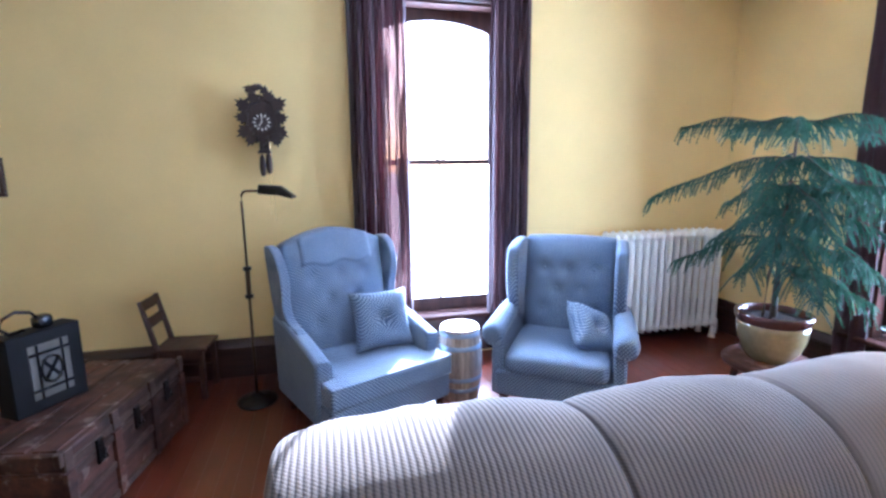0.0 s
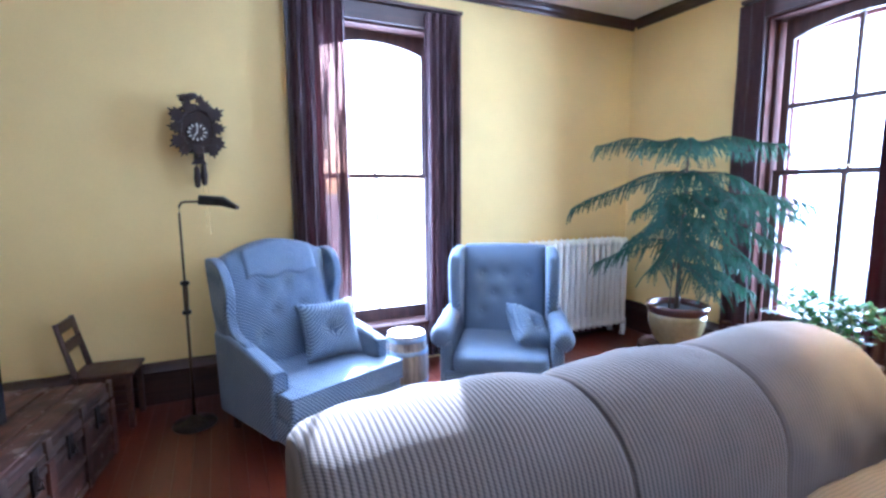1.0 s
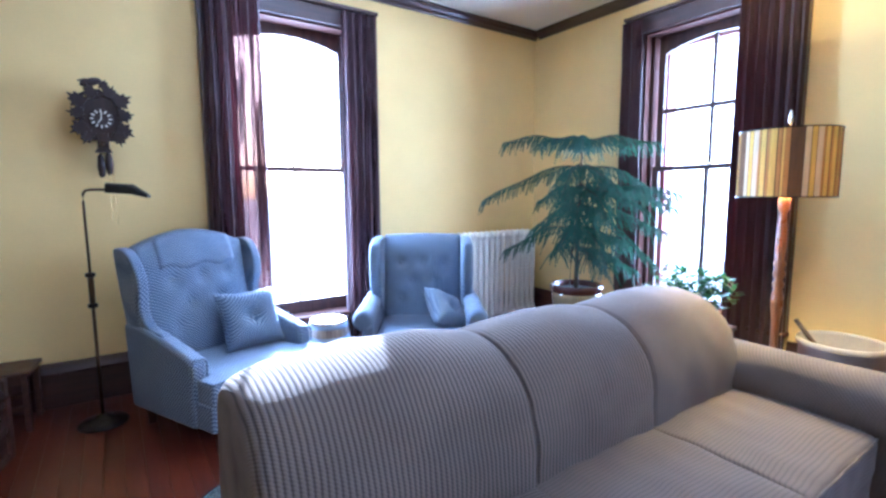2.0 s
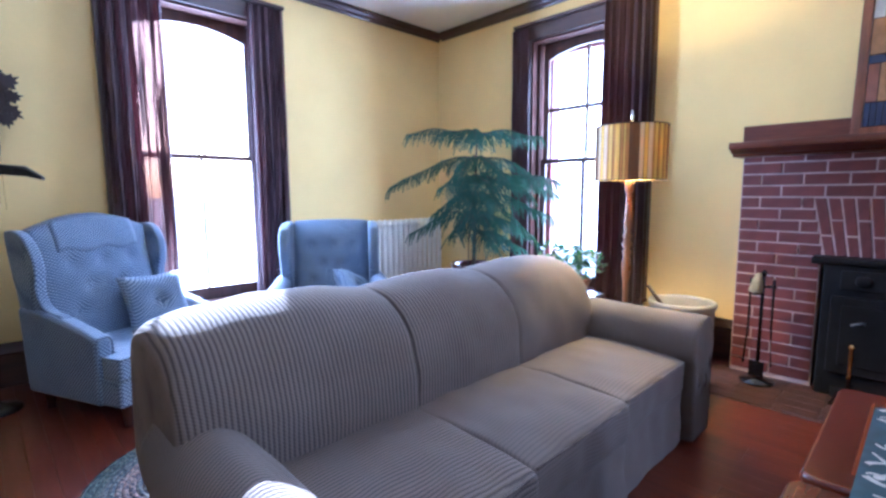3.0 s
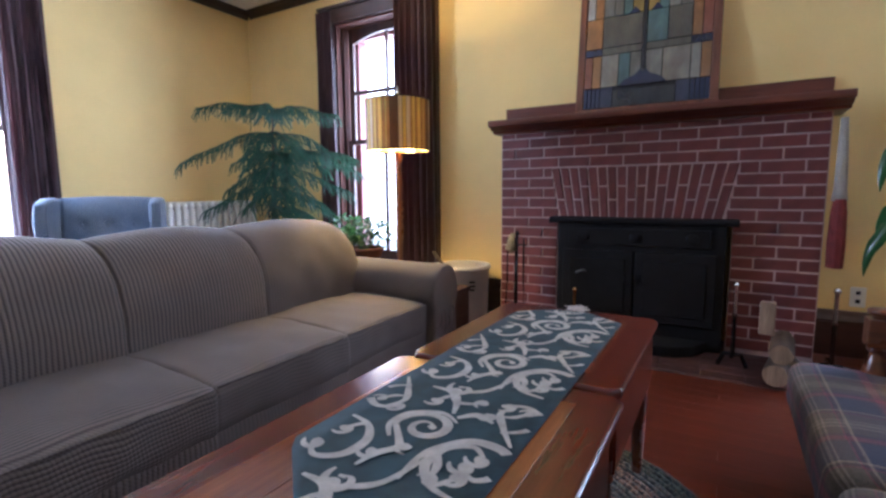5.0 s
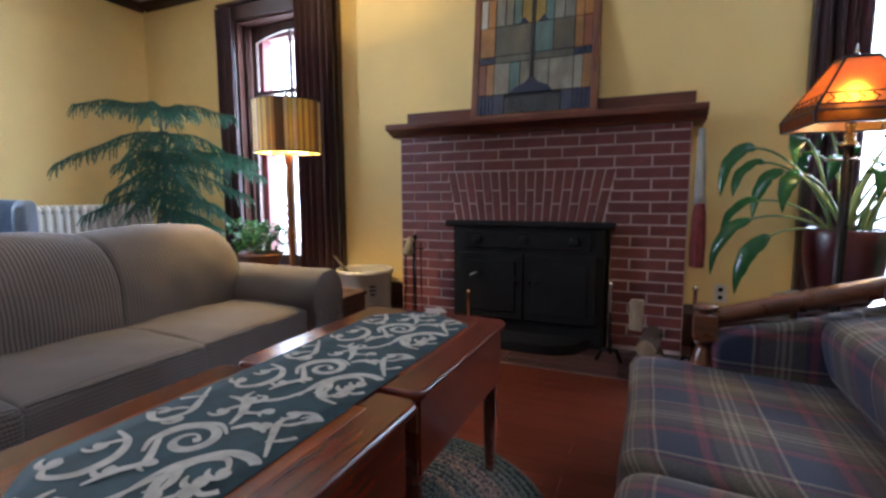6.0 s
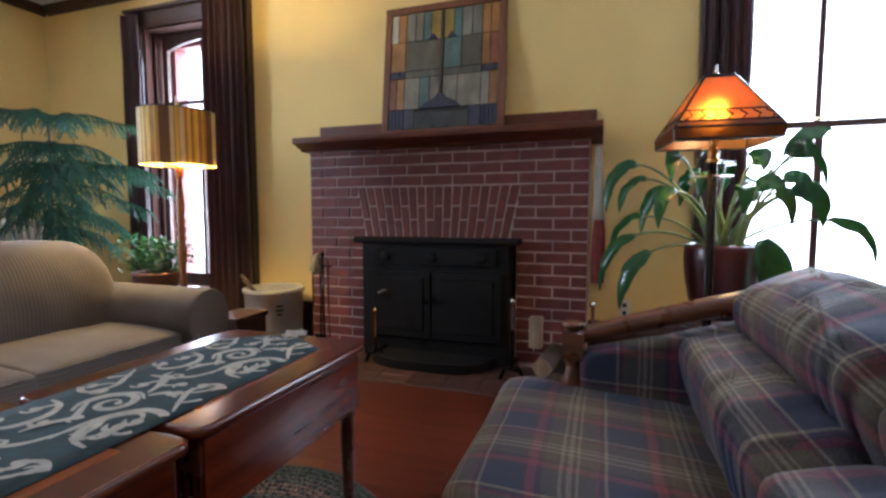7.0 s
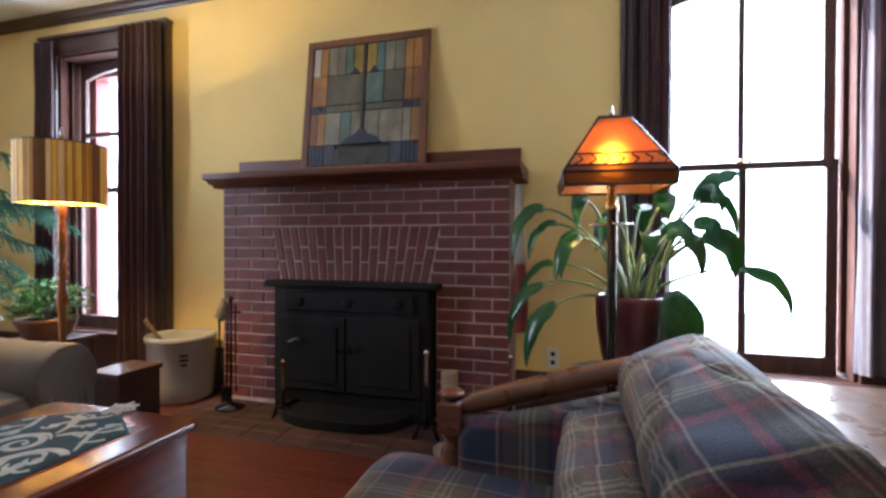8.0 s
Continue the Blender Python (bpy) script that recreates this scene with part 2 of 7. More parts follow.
# near pieces have strong relief and groove shade in the colour, far ones faint
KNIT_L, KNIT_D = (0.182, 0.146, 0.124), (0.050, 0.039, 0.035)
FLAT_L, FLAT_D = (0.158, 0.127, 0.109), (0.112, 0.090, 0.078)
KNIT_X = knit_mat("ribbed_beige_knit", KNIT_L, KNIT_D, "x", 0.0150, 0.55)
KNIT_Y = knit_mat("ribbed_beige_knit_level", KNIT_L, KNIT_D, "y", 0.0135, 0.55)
FLAT_X = knit_mat("faint_ribbed_beige_knit", FLAT_L, FLAT_D, "x", 0.0150, 0.16)
FLAT_Y = knit_mat("faint_ribbed_beige_knit_level", FLAT_L, FLAT_D, "y", 0.0135, 0.12)


def dotted_mat(name, base, dot):
    """Blue upholstery with a small pale diamond weave."""
    m, n, l, bsdf = nodes_of(name)
    v = coords(n)
    sep = n.new("ShaderNodeSeparateXYZ")
    l.new(v, sep.inputs[0])
    p = math.pi / 0.021
    a = math_node(n, l, "SINE", math_node(n, l, "MULTIPLY", math_node(n, l, "ADD", sep.outputs[0], math_node(n, l, "ADD", sep.outputs[2], sep.outputs[1])), p))
    b = math_node(n, l, "SINE", math_node(n, l, "MULTIPLY", math_node(n, l, "SUBTRACT", sep.outputs[0], math_node(n, l, "ADD", sep.outputs[2], sep.outputs[1])), p))
    both = math_node(n, l, "ABSOLUTE", math_node(n, l, "MULTIPLY", a, b))
    col = ramp_node(n, l, both, [(0.38, base), (0.68, dot)])
    col = mix_node(n, l, "MULTIPLY", 1.0, col, ramp_node(n, l, noise_node(n, l, v, 6.0), [(0.3, (0.8, 0.8, 0.82)), (0.7, (1, 1, 1))]))
    l.new(col, bsdf.inputs["Base Color"])
    bsdf.inputs["Roughness"].default_value, bsdf.inputs["Sheen Weight"].default_value = 0.8, 0.15
    bump_node(n, l, bsdf, math_node(n, l, "ADD", both, noise_node(n, l, v, 220)), 0.2, 0.002)
    return m


BLUE = dotted_mat("blue_dotted_upholstery", (0.068, 0.108, 0.19), (0.36, 0.43, 0.51))


def plaid_mat(name, ax, bx):
    """Plaid weave; ax and bx name the axes summed for the two stripe sets."""
    m, n, l, bsdf = nodes_of(name)
    v = coords(n)
    sep = n.new("ShaderNodeSeparateXYZ")
    l.new(v, sep.inputs[0])

    def along(axes, period, off):
        s = None
        for c in axes:
            o = sep.outputs["xyz".index(c)]
            s = o if s is None else math_node(n, l, "SUBTRACT", s, o)
        s = math_node(n, l, "ADD", s, math_node(n, l, "MULTIPLY", noise_node(n, l, v, 5.0), 0.012))
        return math_node(n, l, "FRACT", math_node(n, l, "ADD", math_node(n, l, "DIVIDE", s, period), off))
    navy, olive, cream, rose, plum = (0.021, 0.027, 0.058), (0.080, 0.064, 0.043), (0.24, 0.195, 0.145), (0.17, 0.030, 0.052), (0.048, 0.024, 0.038)
    st = [(0.0, navy), (0.17, plum), (0.20, rose), (0.28, plum), (0.33, olive), (0.46, cream), (0.485, olive), (0.52, cream), (0.56, olive), (0.59, cream), (0.615, olive), (0.76, rose), (0.775, plum), (0.82, cream), (0.845, navy)]
    one = ramp_node(n, l, along(ax, 0.29, 0.1), st, "CONSTANT")
    two = ramp_node(n, l, along(bx, 0.27, 0.35), st, "CONSTANT")
    col = mix_node(n, l, "MIX", 0.5, one, two)
    weave = noise_node(n, l, v, 260, 3)
    col = mix_node(n, l, "MULTIPLY", 1.0, col, ramp_node(n, l, weave, [(0.3, (0.6, 0.6, 0.6)), (0.7, (1.25, 1.25, 1.25))]))
    l.new(col, bsdf.inputs["Base Color"])
    bsdf.inputs["Roughness"].default_value, bsdf.inputs["Sheen Weight"].default_value = 0.85, 0.08
    bump_node(n, l, bsdf, math_node(n, l, "ADD", weave, noise_node(n, l, v, 14)), 0.35, 0.004)
    return m


PLAID = plaid_mat("plaid_upholstery", "x", "zy")
PLAID_ARM = plaid_mat("plaid_upholstery_arm", "y", "z")


# ---------------------------------------------------------------- mesh helpers
def box(bm, x0, x1, y0, y1, z0, z1):
    vs = [bm.verts.new(p) for p in ((x0, y0, z0), (x1, y0, z0), (x1, y1, z0), (x0, y1, z0), (x0, y0, z1), (x1, y0, z1), (x1, y1, z1), (x0, y1, z1))]
    for f in ((0, 3, 2, 1), (4, 5, 6, 7), (0, 1, 5, 4), (1, 2, 6, 5), (2, 3, 7, 6), (3, 0, 4, 7)):
        bm.faces.new([vs[k] for k in f])
    return vs


def moved(bm, vs, m):
    bmesh.ops.transform(bm, matrix=m, verts=vs)
    return vs


def lathe(bm, profile, n=32, centre=(0, 0), cap=True):
    """Turn (radius, height) pairs round an upright axis."""
    rings = []
    for r, z in profile:
        rings.append([bm.verts.new((centre[0] + r * math.cos(2 * math.pi * k / n), centre[1] + r * math.sin(2 * math.pi * k / n), z)) for k in range(n)])
    for a, b in zip(rings, rings[1:]):
        for k in range(n):
            bm.faces.new((a[k], a[(k + 1) % n], b[(k + 1) % n], b[k]))
    if cap:
        bm.faces.new(rings[0][::-1]), bm.faces.new(rings[-1])
    return [v for r in rings for v in r]


def tube(bm, pts, radii, n=8):
    """A round bar along points; radii: one number or one per point."""
    pts = [Vector(p) for p in pts]
    radii = radii if isinstance(radii, (list, tuple)) else [radii] * len(pts)
    rings = []
    up = Vector((0, 0, 1))
    for k, p in enumerate(pts):
        d = (pts[min(k + 1, len(pts) - 1)] - pts[max(k - 1, 0)]).normalized()
        side = d.cross(up)
        side = d.cross(Vector((1, 0, 0))) if side.length < 0.05 else side
        side.normalize()
        other = side.cross(d).normalized()
        rings.append([bm.verts.new(p + radii[k] * (side * math.cos(2 * math.pi * j / n) + other * math.sin(2 * math.pi * j / n))) for j in range(n)])
    for a, b in zip(rings, rings[1:]):
        for j in range(n):
            bm.faces.new((a[j], a[(j + 1) % n], b[(j + 1) % n], b[j]))
    bm.faces.new(rings[0][::-1]), bm.faces.new(rings[-1])
    return [v for r in rings for v in r]


def prism(bm, outline, lo, hi, axis="x"):
    """Push a closed outline of (a, b) pairs along an axis."""
    place = {"x": lambda a, b, c: (c, a, b), "y": lambda a, b, c: (a, c, b), "z": lambda a, b, c: (a, b, c)}[axis]
    one = [bm.verts.new(place(a, b, lo)) for a, b in outline]
    two = [bm.verts.new(place(a, b, hi)) for a, b in outline]
    n = len(outline)
    for k in range(n):
        bm.faces.new((one[k], one[(k + 1) % n], two[(k + 1) % n], two[k]))
    bm.faces.new(one[::-1]), bm.faces.new(two)
    return one + two


def puff(bm, sx, sy, sz, e1=0.35, e2=0.35, n=36, rows=18, wrinkle=0.0, m=None, pleats=0.0):
    """A soft block: half sizes, squareness in plan (e1) and in height (e2)."""
    def pw(c, e):
        return math.copysign(abs(c) ** e, c)
    rings = []
    for i in range(1, rows):
        a = -math.pi / 2 + math.pi * i / rows
        ring = []
        for k in range(n):
            b = 2 * math.pi * k / n
            p = Vector((sx * pw(math.cos(a), e2) * pw(math.cos(b), e1), sy * pw(math.cos(a), e2) * pw(math.sin(b), e1), sz * pw(math.sin(a), e2)))
            if wrinkle:
                p *= 1 + wrinkle * noise.noise(p * 7 + Vector((sx * 31, sy * 17, sz * 9)))
            if pleats:
                fold = noise.noise(Vector((p.x * 17 + sz * 40, p.y * 3, p.z * 2.5)))
                p *= 1 - pleats * (1 - abs(fold) * 2.2)
                p.z -= 0.5 * pleats * sz * max(0, 1 - abs(fold) * 5)
            ring.append(bm.verts.new(p))
        rings.append(ring)
    for a, b in zip(rings, rings[1:]):
        for k in range(n):
            bm.faces.new((a[k], a[(k + 1) % n], b[(k + 1) % n], b[k]))
    bm.faces.new(rings[0][::-1]), bm.faces.new(rings[-1])
    vs = [v for r in rings for v in r]
    if m:
        moved(bm, vs, m)
    return vs


def finish(bm, name, material, smooth=True):
    bmesh.ops.recalc_face_normals(bm, faces=bm.faces)
    me = bpy.data.meshes.new(name)
    bm.to_mesh(me)
    bm.free()
    if material:
        me.materials.append(material)
    if smooth:
        for p in me.polygons:
            p.use_smooth = True
    return me


def part(name, bm, material, parent=None, label="", bevel=0.0, smooth=False, segs=2, at=None):
    """Link a bmesh as one mesh object under a thing or a part; at: the thing's base, where the mesh is drawn in room coordinates."""
    if at:
        bmesh.ops.translate(bm, verts=bm.verts, vec=-Vector(at))
    ob = new(name, finish(bm, name, material, smooth or bevel > 0))
    ob.parent = parent
    if bevel:
        b = ob.modifiers.new("bevel", "BEVEL")
        b.width, b.segments, b.limit_method, b.angle_limit = bevel, segs, "ANGLE", radians(35)
        w = ob.modifiers.new("normals", "WEIGHTED_NORMAL")
        w.keep_sharp = True
    if label:
        tagged(ob, label)
    return ob


def thing(name, m, label, category, group="", kind=""):
    ob = new(name)
    ob.empty_display_size = 0.1
    ob.matrix_world = m
    return tagged(ob, label, category, group, kind)


def boxpart(name, material, parent, b, bevel=0.004, label="", at=None):
    bm = bmesh.new()
    box(bm, *b)
    return part(name, bm, material, parent, label, bevel, at=at)


# ---------------------------------------------------------------- shell of the room
def wall(name, along, lo, hi, inner, outer, holes, label):
    """A wall along x or y, cut by window openings (a, b, sill, head)."""
    bm = bmesh.new()

    def piece(a, b, z0, z1):
        if along == "x":
            box(bm, a, b, min(inner, outer), max(inner, outer), z0, z1)
        else:
            box(bm, min(inner, outer), max(inner, outer), a, b, z0, z1)
    at = lo
    for a, b, z0, z1 in sorted(holes):
        piece(at, a, 0, CEIL), piece(a, b, 0, z0), piece(a, b, z1, CEIL)
        at = b
    piece(at, hi, 0, CEIL)
    ob = part(name, bm, PLASTER)
    return tagged(ob, label, "wall", kind="structure")


HALF, SILL, HEAD = 0.49, 0.34, 2.56
W1, W2, W3 = 1.225, 0.19, -4.285
wall("wall_north", "x", WALL_W, WALL_B + THICK, WALL_A, WALL_A + THICK, [(W1 - HALF, W1 + HALF, SILL, HEAD)], "smooth warm yellow painted plaster wall with one tall window")
wall("wall_east", "y", WALL_S, WALL_A, WALL_B, WALL_B + THICK, [(W2 - HALF, W2 + HALF, SILL, HEAD), (W3 - HALF, W3 + HALF, SILL, HEAD)], "warm yellow painted plaster wall behind the brick fireplace")
wall("wall_west", "y", WALL_S, WALL_A, WALL_W, WALL_W - 0.2, [], "plain yellow painted plaster wall")
wall("wall_south", "x", WALL_W - 0.2, WALL_B + THICK, WALL_S, WALL_S - 0.2, [], "plain yellow painted plaster wall")
bm = bmesh.new()
box(bm, WALL_W - 0.2, WALL_B + THICK, WALL_S - 0.2, WALL_A + THICK, CEIL, CEIL + 0.15)
tagged(part("ceiling", bm, CEILING), "flat off-white painted plaster ceiling", "ceiling", kind="structure")
bm = bmesh.new()
box(bm, WALL_W - 0.2, WALL_B + THICK, WALL_S - 0.2, WALL_A + THICK, -0.25, -0.022)
floor = tagged(part("floor", bm, DARKWOOD_H), "glossy red-brown wooden strip floor", "floor", kind="structure")
bm = bmesh.new()
box(bm, -300, 300, -300, 300, -1.2, -0.9)
tagged(part("ground", bm, mat("pale_ground", (0.62, 0.62, 0.60), 0.9, 0.3, 0.4, 20, 0.5, 0.02)), "pale ground outside the windows", "ground", kind="structure")

# glowing sheet added to turn the east windows white; it also lights the room
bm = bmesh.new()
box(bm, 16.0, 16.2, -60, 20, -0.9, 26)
hz, hn, hl, hb = nodes_of("glowing_white_sheet")
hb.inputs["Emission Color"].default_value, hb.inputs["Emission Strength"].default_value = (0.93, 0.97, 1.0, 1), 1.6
tagged(part("backdrop", bm, hz), "plain white glowing sheet added far outside the windows", "backdrop", kind="structure")

# skirting boards and crown moulding
SKIRT = [(0, 0), (0.022, 0), (0.022, 0.20), (0.030, 0.215), (0.018, 0.245), (0.012, 0.27), (0, 0.275)]
CROWN = [(0, 2.822), (0.012, 2.822), (0.018, 2.838), (0.036, 2.852), (0.044, 2.874), (0.058, 2.888), (0.058, CEIL - 0.002), (0, CEIL - 0.002)]


def moulding(name, profile, along, lo, hi, at, sign, label):
    bm = bmesh.new()
    if along == "x":
        prism(bm, [(at + sign * d, z) for d, z in profile], lo, hi, "x")
    else:
        prism(bm, [(at + sign * d, z) for d, z in profile], lo, hi, "y")
    return tagged(part(name, bm, DARKWOOD_H if along == "x" else MANTEL2), label, name.split("_")[0], kind="structure")


MANTEL2 = wood("dark_stained_wood_y", (0.055, 0.020, 0.014), 0.35, "y", 0.35)
for lo, hi in ((WALL_W, W1 - 0.64), (W1 + 0.64, WALL_B)):
    moulding("baseboard", SKIRT, "x", lo, hi, WALL_A, -1, "tall dark-stained wooden skirting board")
for lo, hi in ((W2 + 0.65, WALL_A - 0.03), (-1.14, W2 - 0.65), (W3 + 0.65, -3.05), (WALL_S, W3 - 0.65)):
    moulding("baseboard", SKIRT, "y", lo, hi, WALL_B, -1, "tall dark-stained wooden skirting board")
moulding("baseboard", SKIRT, "y", WALL_S, WALL_A - 0.03, WALL_W, 1, "tall dark-stained wooden skirting board")
moulding("baseboard", SKIRT, "x", WALL_W, WALL_B, WALL_S, 1, "tall dark-stained wooden skirting board")
moulding("trim", CROWN, "x", WALL_W, WALL_B, WALL_A, -1, "dark-stained wooden crown moulding under the ceiling")
moulding("trim", CROWN, "y", WALL_S, WALL_A - 0.058, WALL_B, -1, "dark-stained wooden crown moulding under the ceiling")
moulding("trim", CROWN, "y", WALL_S, WALL_A - 0.058, WALL_W, 1, "dark-stained wooden crown moulding under the ceiling")
moulding("trim", CROWN, "x", WALL_W, WALL_B, WALL_S, 1, "dark-stained wooden crown moulding under the ceiling")


def window(name, m, label, upper_bar=False, deep_reveal=False, bar=0.014):
    """A tall sash window with arched top light, deep jambs and wide casing; x along the wall, y outwards."""
    w = thing(name, m, label, "window", kind="structure")
    for s in (-1, 1):
        a, b = sorted((s * HALF, s * (HALF + 0.135)))
        boxpart("casing", DARKWOOD, w, (a, b, -0.045, 0, SILL - 0.03, 2.56))
        a, b = sorted((s * (HALF + 0.135), s * (HALF + 0.16)))
        boxpart("casing_band", DARKWOOD, w, (a, b, -0.062, 0, SILL - 0.03, 2.71))
        a, b = sorted((s * (HALF - 0.02), s * (HALF - 0.0005)))
        boxpart("jamb", JAMBWOOD, w, (a, b, -0.02, 0.225, SILL, HEAD))
        a, b = sorted((s * (HALF - 0.045), s * (HALF - 0.02)))
        boxpart("stop", JAMBWOOD, w, (a, b, 0.055, 0.08, SILL + 0.03, HEAD - 0.02))
    boxpart("head_casing", DARKWOOD_H, w, (-HALF - 0.135, HALF + 0.135, -0.045, 0, 2.56, 2.685))
    boxpart("head_cap", DARKWOOD_H, w, (-HALF - 0.17, HALF + 0.17, -0.075, 0, 2.685, 2.712))
    boxpart("head_lining", JAMBWOOD, w, (-HALF + 0.02, HALF - 0.02, -0.02, 0.225, HEAD - 0.02, HEAD - 0.0005))
    boxpart("window_sill", JAMBWOOD, w, (-HALF - 0.17, HALF + 0.17, -0.10, -0.002, SILL - 0.03, SILL + 0.002), 0.01)
    boxpart("sill_board", JAMBWOOD, w, (-HALF + 0.0, HALF - 0.0, -0.002, 0.27, SILL - 0.028, SILL + 0.004))
    boxpart("apron", DARKWOOD_H, w, (-HALF - 0.14, HALF + 0.14, -0.03, 0, 0.02, SILL - 0.03))
    inner, meet = HALF - 0.045, 1.475
    # lower sash
    sash = boxpart("sash", SASHWOOD, w, (-inner, inner, 0.083, 0.118, SILL + 0.004, SILL + 0.10))
    boxpart("meeting_rail", SASHWOOD, sash, (-inner, inner, 0.083, 0.118, meet - 0.022, meet + 0.018))
    for s in (-1, 1):
        a, b = sorted((s * (inner - 0.055), s * inner))
        boxpart("stile", SASHWOOD, sash, (a, b, 0.084, 0.117, SILL + 0.10, meet - 0.022))
    boxpart("muntin", SASHWOOD, sash, (-bar, bar, 0.087, 0.115, SILL + 0.10, meet - 0.022), 0.003)
    for a, b in ((-inner + 0.055, -0.012), (0.012, inner - 0.055)):
        p = boxpart("pane", GLASS, sash, (a, b, 0.099, 0.103, SILL + 0.10, meet - 0.022), 0)
        p.visible_shadow = False
    # upper sash with a low arch over the glass
    up = boxpart("upper_sash", SASHWOOD, w, (-inner, inner, 0.123, 0.158, meet - 0.02, meet + 0.02))
    for s in (-1, 1):
        a, b = sorted((s * (inner - 0.055), s * inner))
        boxpart("stile", SASHWOOD, up, (a, b, 0.124, 0.157, meet + 0.02, HEAD - 0.02))
    bm = bmesh.new()
    g = inner - 0.055
    arc = [(-g + 2 * g * k / 16, 2.40 + 0.07 * (1 - (1 - 2 * k / 16) ** 2)) for k in range(17)]
    prism(bm, [(-g, HEAD - 0.02)] + arc + [(g, HEAD - 0.02)], 0.125, 0.156, "y")
    part("arched_rail", bm, SASHWOOD, up)
    boxpart("muntin", SASHWOOD, up, (-bar * 0.8, bar * 0.8, 0.127, 0.155, meet + 0.02, 2.465), 0.003)
    if upper_bar:
        boxpart("cross_bar", SASHWOOD, up, (-g, g, 0.126, 0.156, 1.925, 1.960), 0.003)
    p = boxpart("pane", GLASS, up, (-g, g, 0.139, 0.143, meet + 0.02, 2.47), 0)
    p.visible_shadow = False
    if deep_reveal:
        # brickwork outside the sash
        for s in (-1, 1):
            a, b = sorted((s * (HALF - 0.07), s * (HALF + 0.12)))
            boxpart("outer_reveal", BRICK, w, (a, b, 0.236, 0.37, SILL - 0.03, HEAD + 0.1), 0.006)
        boxpart("outer_lintel", BRICK, w, (-HALF + 0.072, HALF - 0.072, 0.236, 0.37, HEAD - 0.10, HEAD + 0.1), 0.006)
    bm = bmesh.new()
    tube(bm, [(-0.03, 0.078, meet + 0.022), (0.0, 0.063, meet + 0.03), (0.035, 0.073, meet + 0.022)], 0.007, 8)
    part("sash_lock", bm, BRASS, w, smooth=True)
    return w


def curtain(name, m, u0, u1, z0, z1, y, material, label, folds=5, deep=0.035, flare=0.0, seed=1):
    """A hanging cloth in folds between u0 and u1, with real thickness; gathers towards the top."""
    rng = random.Random(seed)
    bm = bmesh.new()
    nu, nz = folds * 10, 26
    ph = rng.random() * 6
    grid = []
    for side in (0, 1):
        rows = []
        for j in range(nz + 1):
            q = j / nz
            z = z0 + (z1 - z0) * q
            row = []
            for i in range(nu + 1):
                s = i / nu
                a = u0 + (u1 - u0) * s
                mid = (u0 + u1) / 2
                a = mid + (a - mid) * (1 + flare * (1 - q))
                d = deep * (0.75 + 0.4 * (1 - q)) * (math.sin(2 * math.pi * folds * s + ph + 0.35 * math.sin(3 * q + ph)) + 0.35 * math.sin(4.3 * math.pi * folds * s + 2 * ph + q * 2))
                d += 0.010 * noise.noise(Vector((a * 6, z * 2.5, seed)))
                row.append(bm.verts.new((a, y + d + side * 0.003, z)))
            rows.append(row)
        grid.append(rows)
    for side in (0, 1):
        for j in range(nz):
            for i in range(nu):
                r = grid[side]
                bm.faces.new((r[j][i], r[j][i + 1], r[j + 1][i + 1], r[j + 1][i]))
    for j in range(nz):
        for i in (0, nu):
            bm.faces.new((grid[0][j][i], grid[0][j + 1][i], grid[1][j + 1][i], grid[1][j][i]))
    ob = part(name, bm, material, smooth=True)
    ob.matrix_world = m
    return tagged(ob, label, "curtain")


M1, M2, M3 = pose(W1, WALL_A, 0), pose(WALL_B, W2, 0, 0, 0, -90), pose(WALL_B, W3, 0, 0, 0, -90)
window("window_1", M1, "tall dark wooden sash window, daylight glaring through", bar=0.009)
window("window_2", M2, "tall dark wooden sash window with cross bar, bright daylight", True, deep_reveal=True, bar=0.017)
window("window_3", M3, "tall dark wooden sash window full of white daylight", bar=0.020)
curtain("curtain", M1, -0.62, -0.26, 0.06, 2.66, -0.11, SHEER, "thin burgundy curtain hanging in folds, light showing through", 5, 0.03, 0.1, 3)
curtain("curtain", M1, 0.335, 0.62, 0.06, 2.66, -0.10, SHEER, "burgundy curtain gathered in soft vertical folds", 5, 0.03, 0.08, 4)
curtain("curtain", M2, -0.65, -0.465, 0.06, 2.66, -0.085, CURTAIN, "narrow burgundy curtain pushed against the casing", 2, 0.02, 0.1, 5)
curtain("curtain", M2, 0.285, 0.655, 0.06, 2.67, -0.11, CURTAIN, "dark burgundy curtain hanging to the floor in folds", 6, 0.035, 0.05, 6)
curtain("curtain", M3, -0.62, -0.39, 0.06, 2.66, -0.10, CURTAIN, "dark burgundy curtain gathered beside the window", 4, 0.03, 0.05, 7)
curtain("curtain", M3, 0.46, 0.80, 0.40, 2.66, -0.11, LITCURTAIN, "pale mauve curtain lit by the window", 5, 0.03, 0.05, 8)



# ---------------------------------------------------------------- ribbed sofa
def smooth_loop(ctrl, per=4):
    """A closed curve through (a, b) pairs."""
    n, out = len(ctrl), []
    for k in range(n):
        p0, p1, p2, p3 = (Vector(ctrl[(k + j) % n]) for j in (-1, 0, 1, 2))
        for i in range(per):
            t = i / per
            out.append(0.5 * (2 * p1 + (p2 - p0) * t + (2 * p0 - 5 * p1 + 4 * p2 - p3) * t * t + (3 * p1 - p0 - 3 * p2 + p3) * t ** 3))
    return out


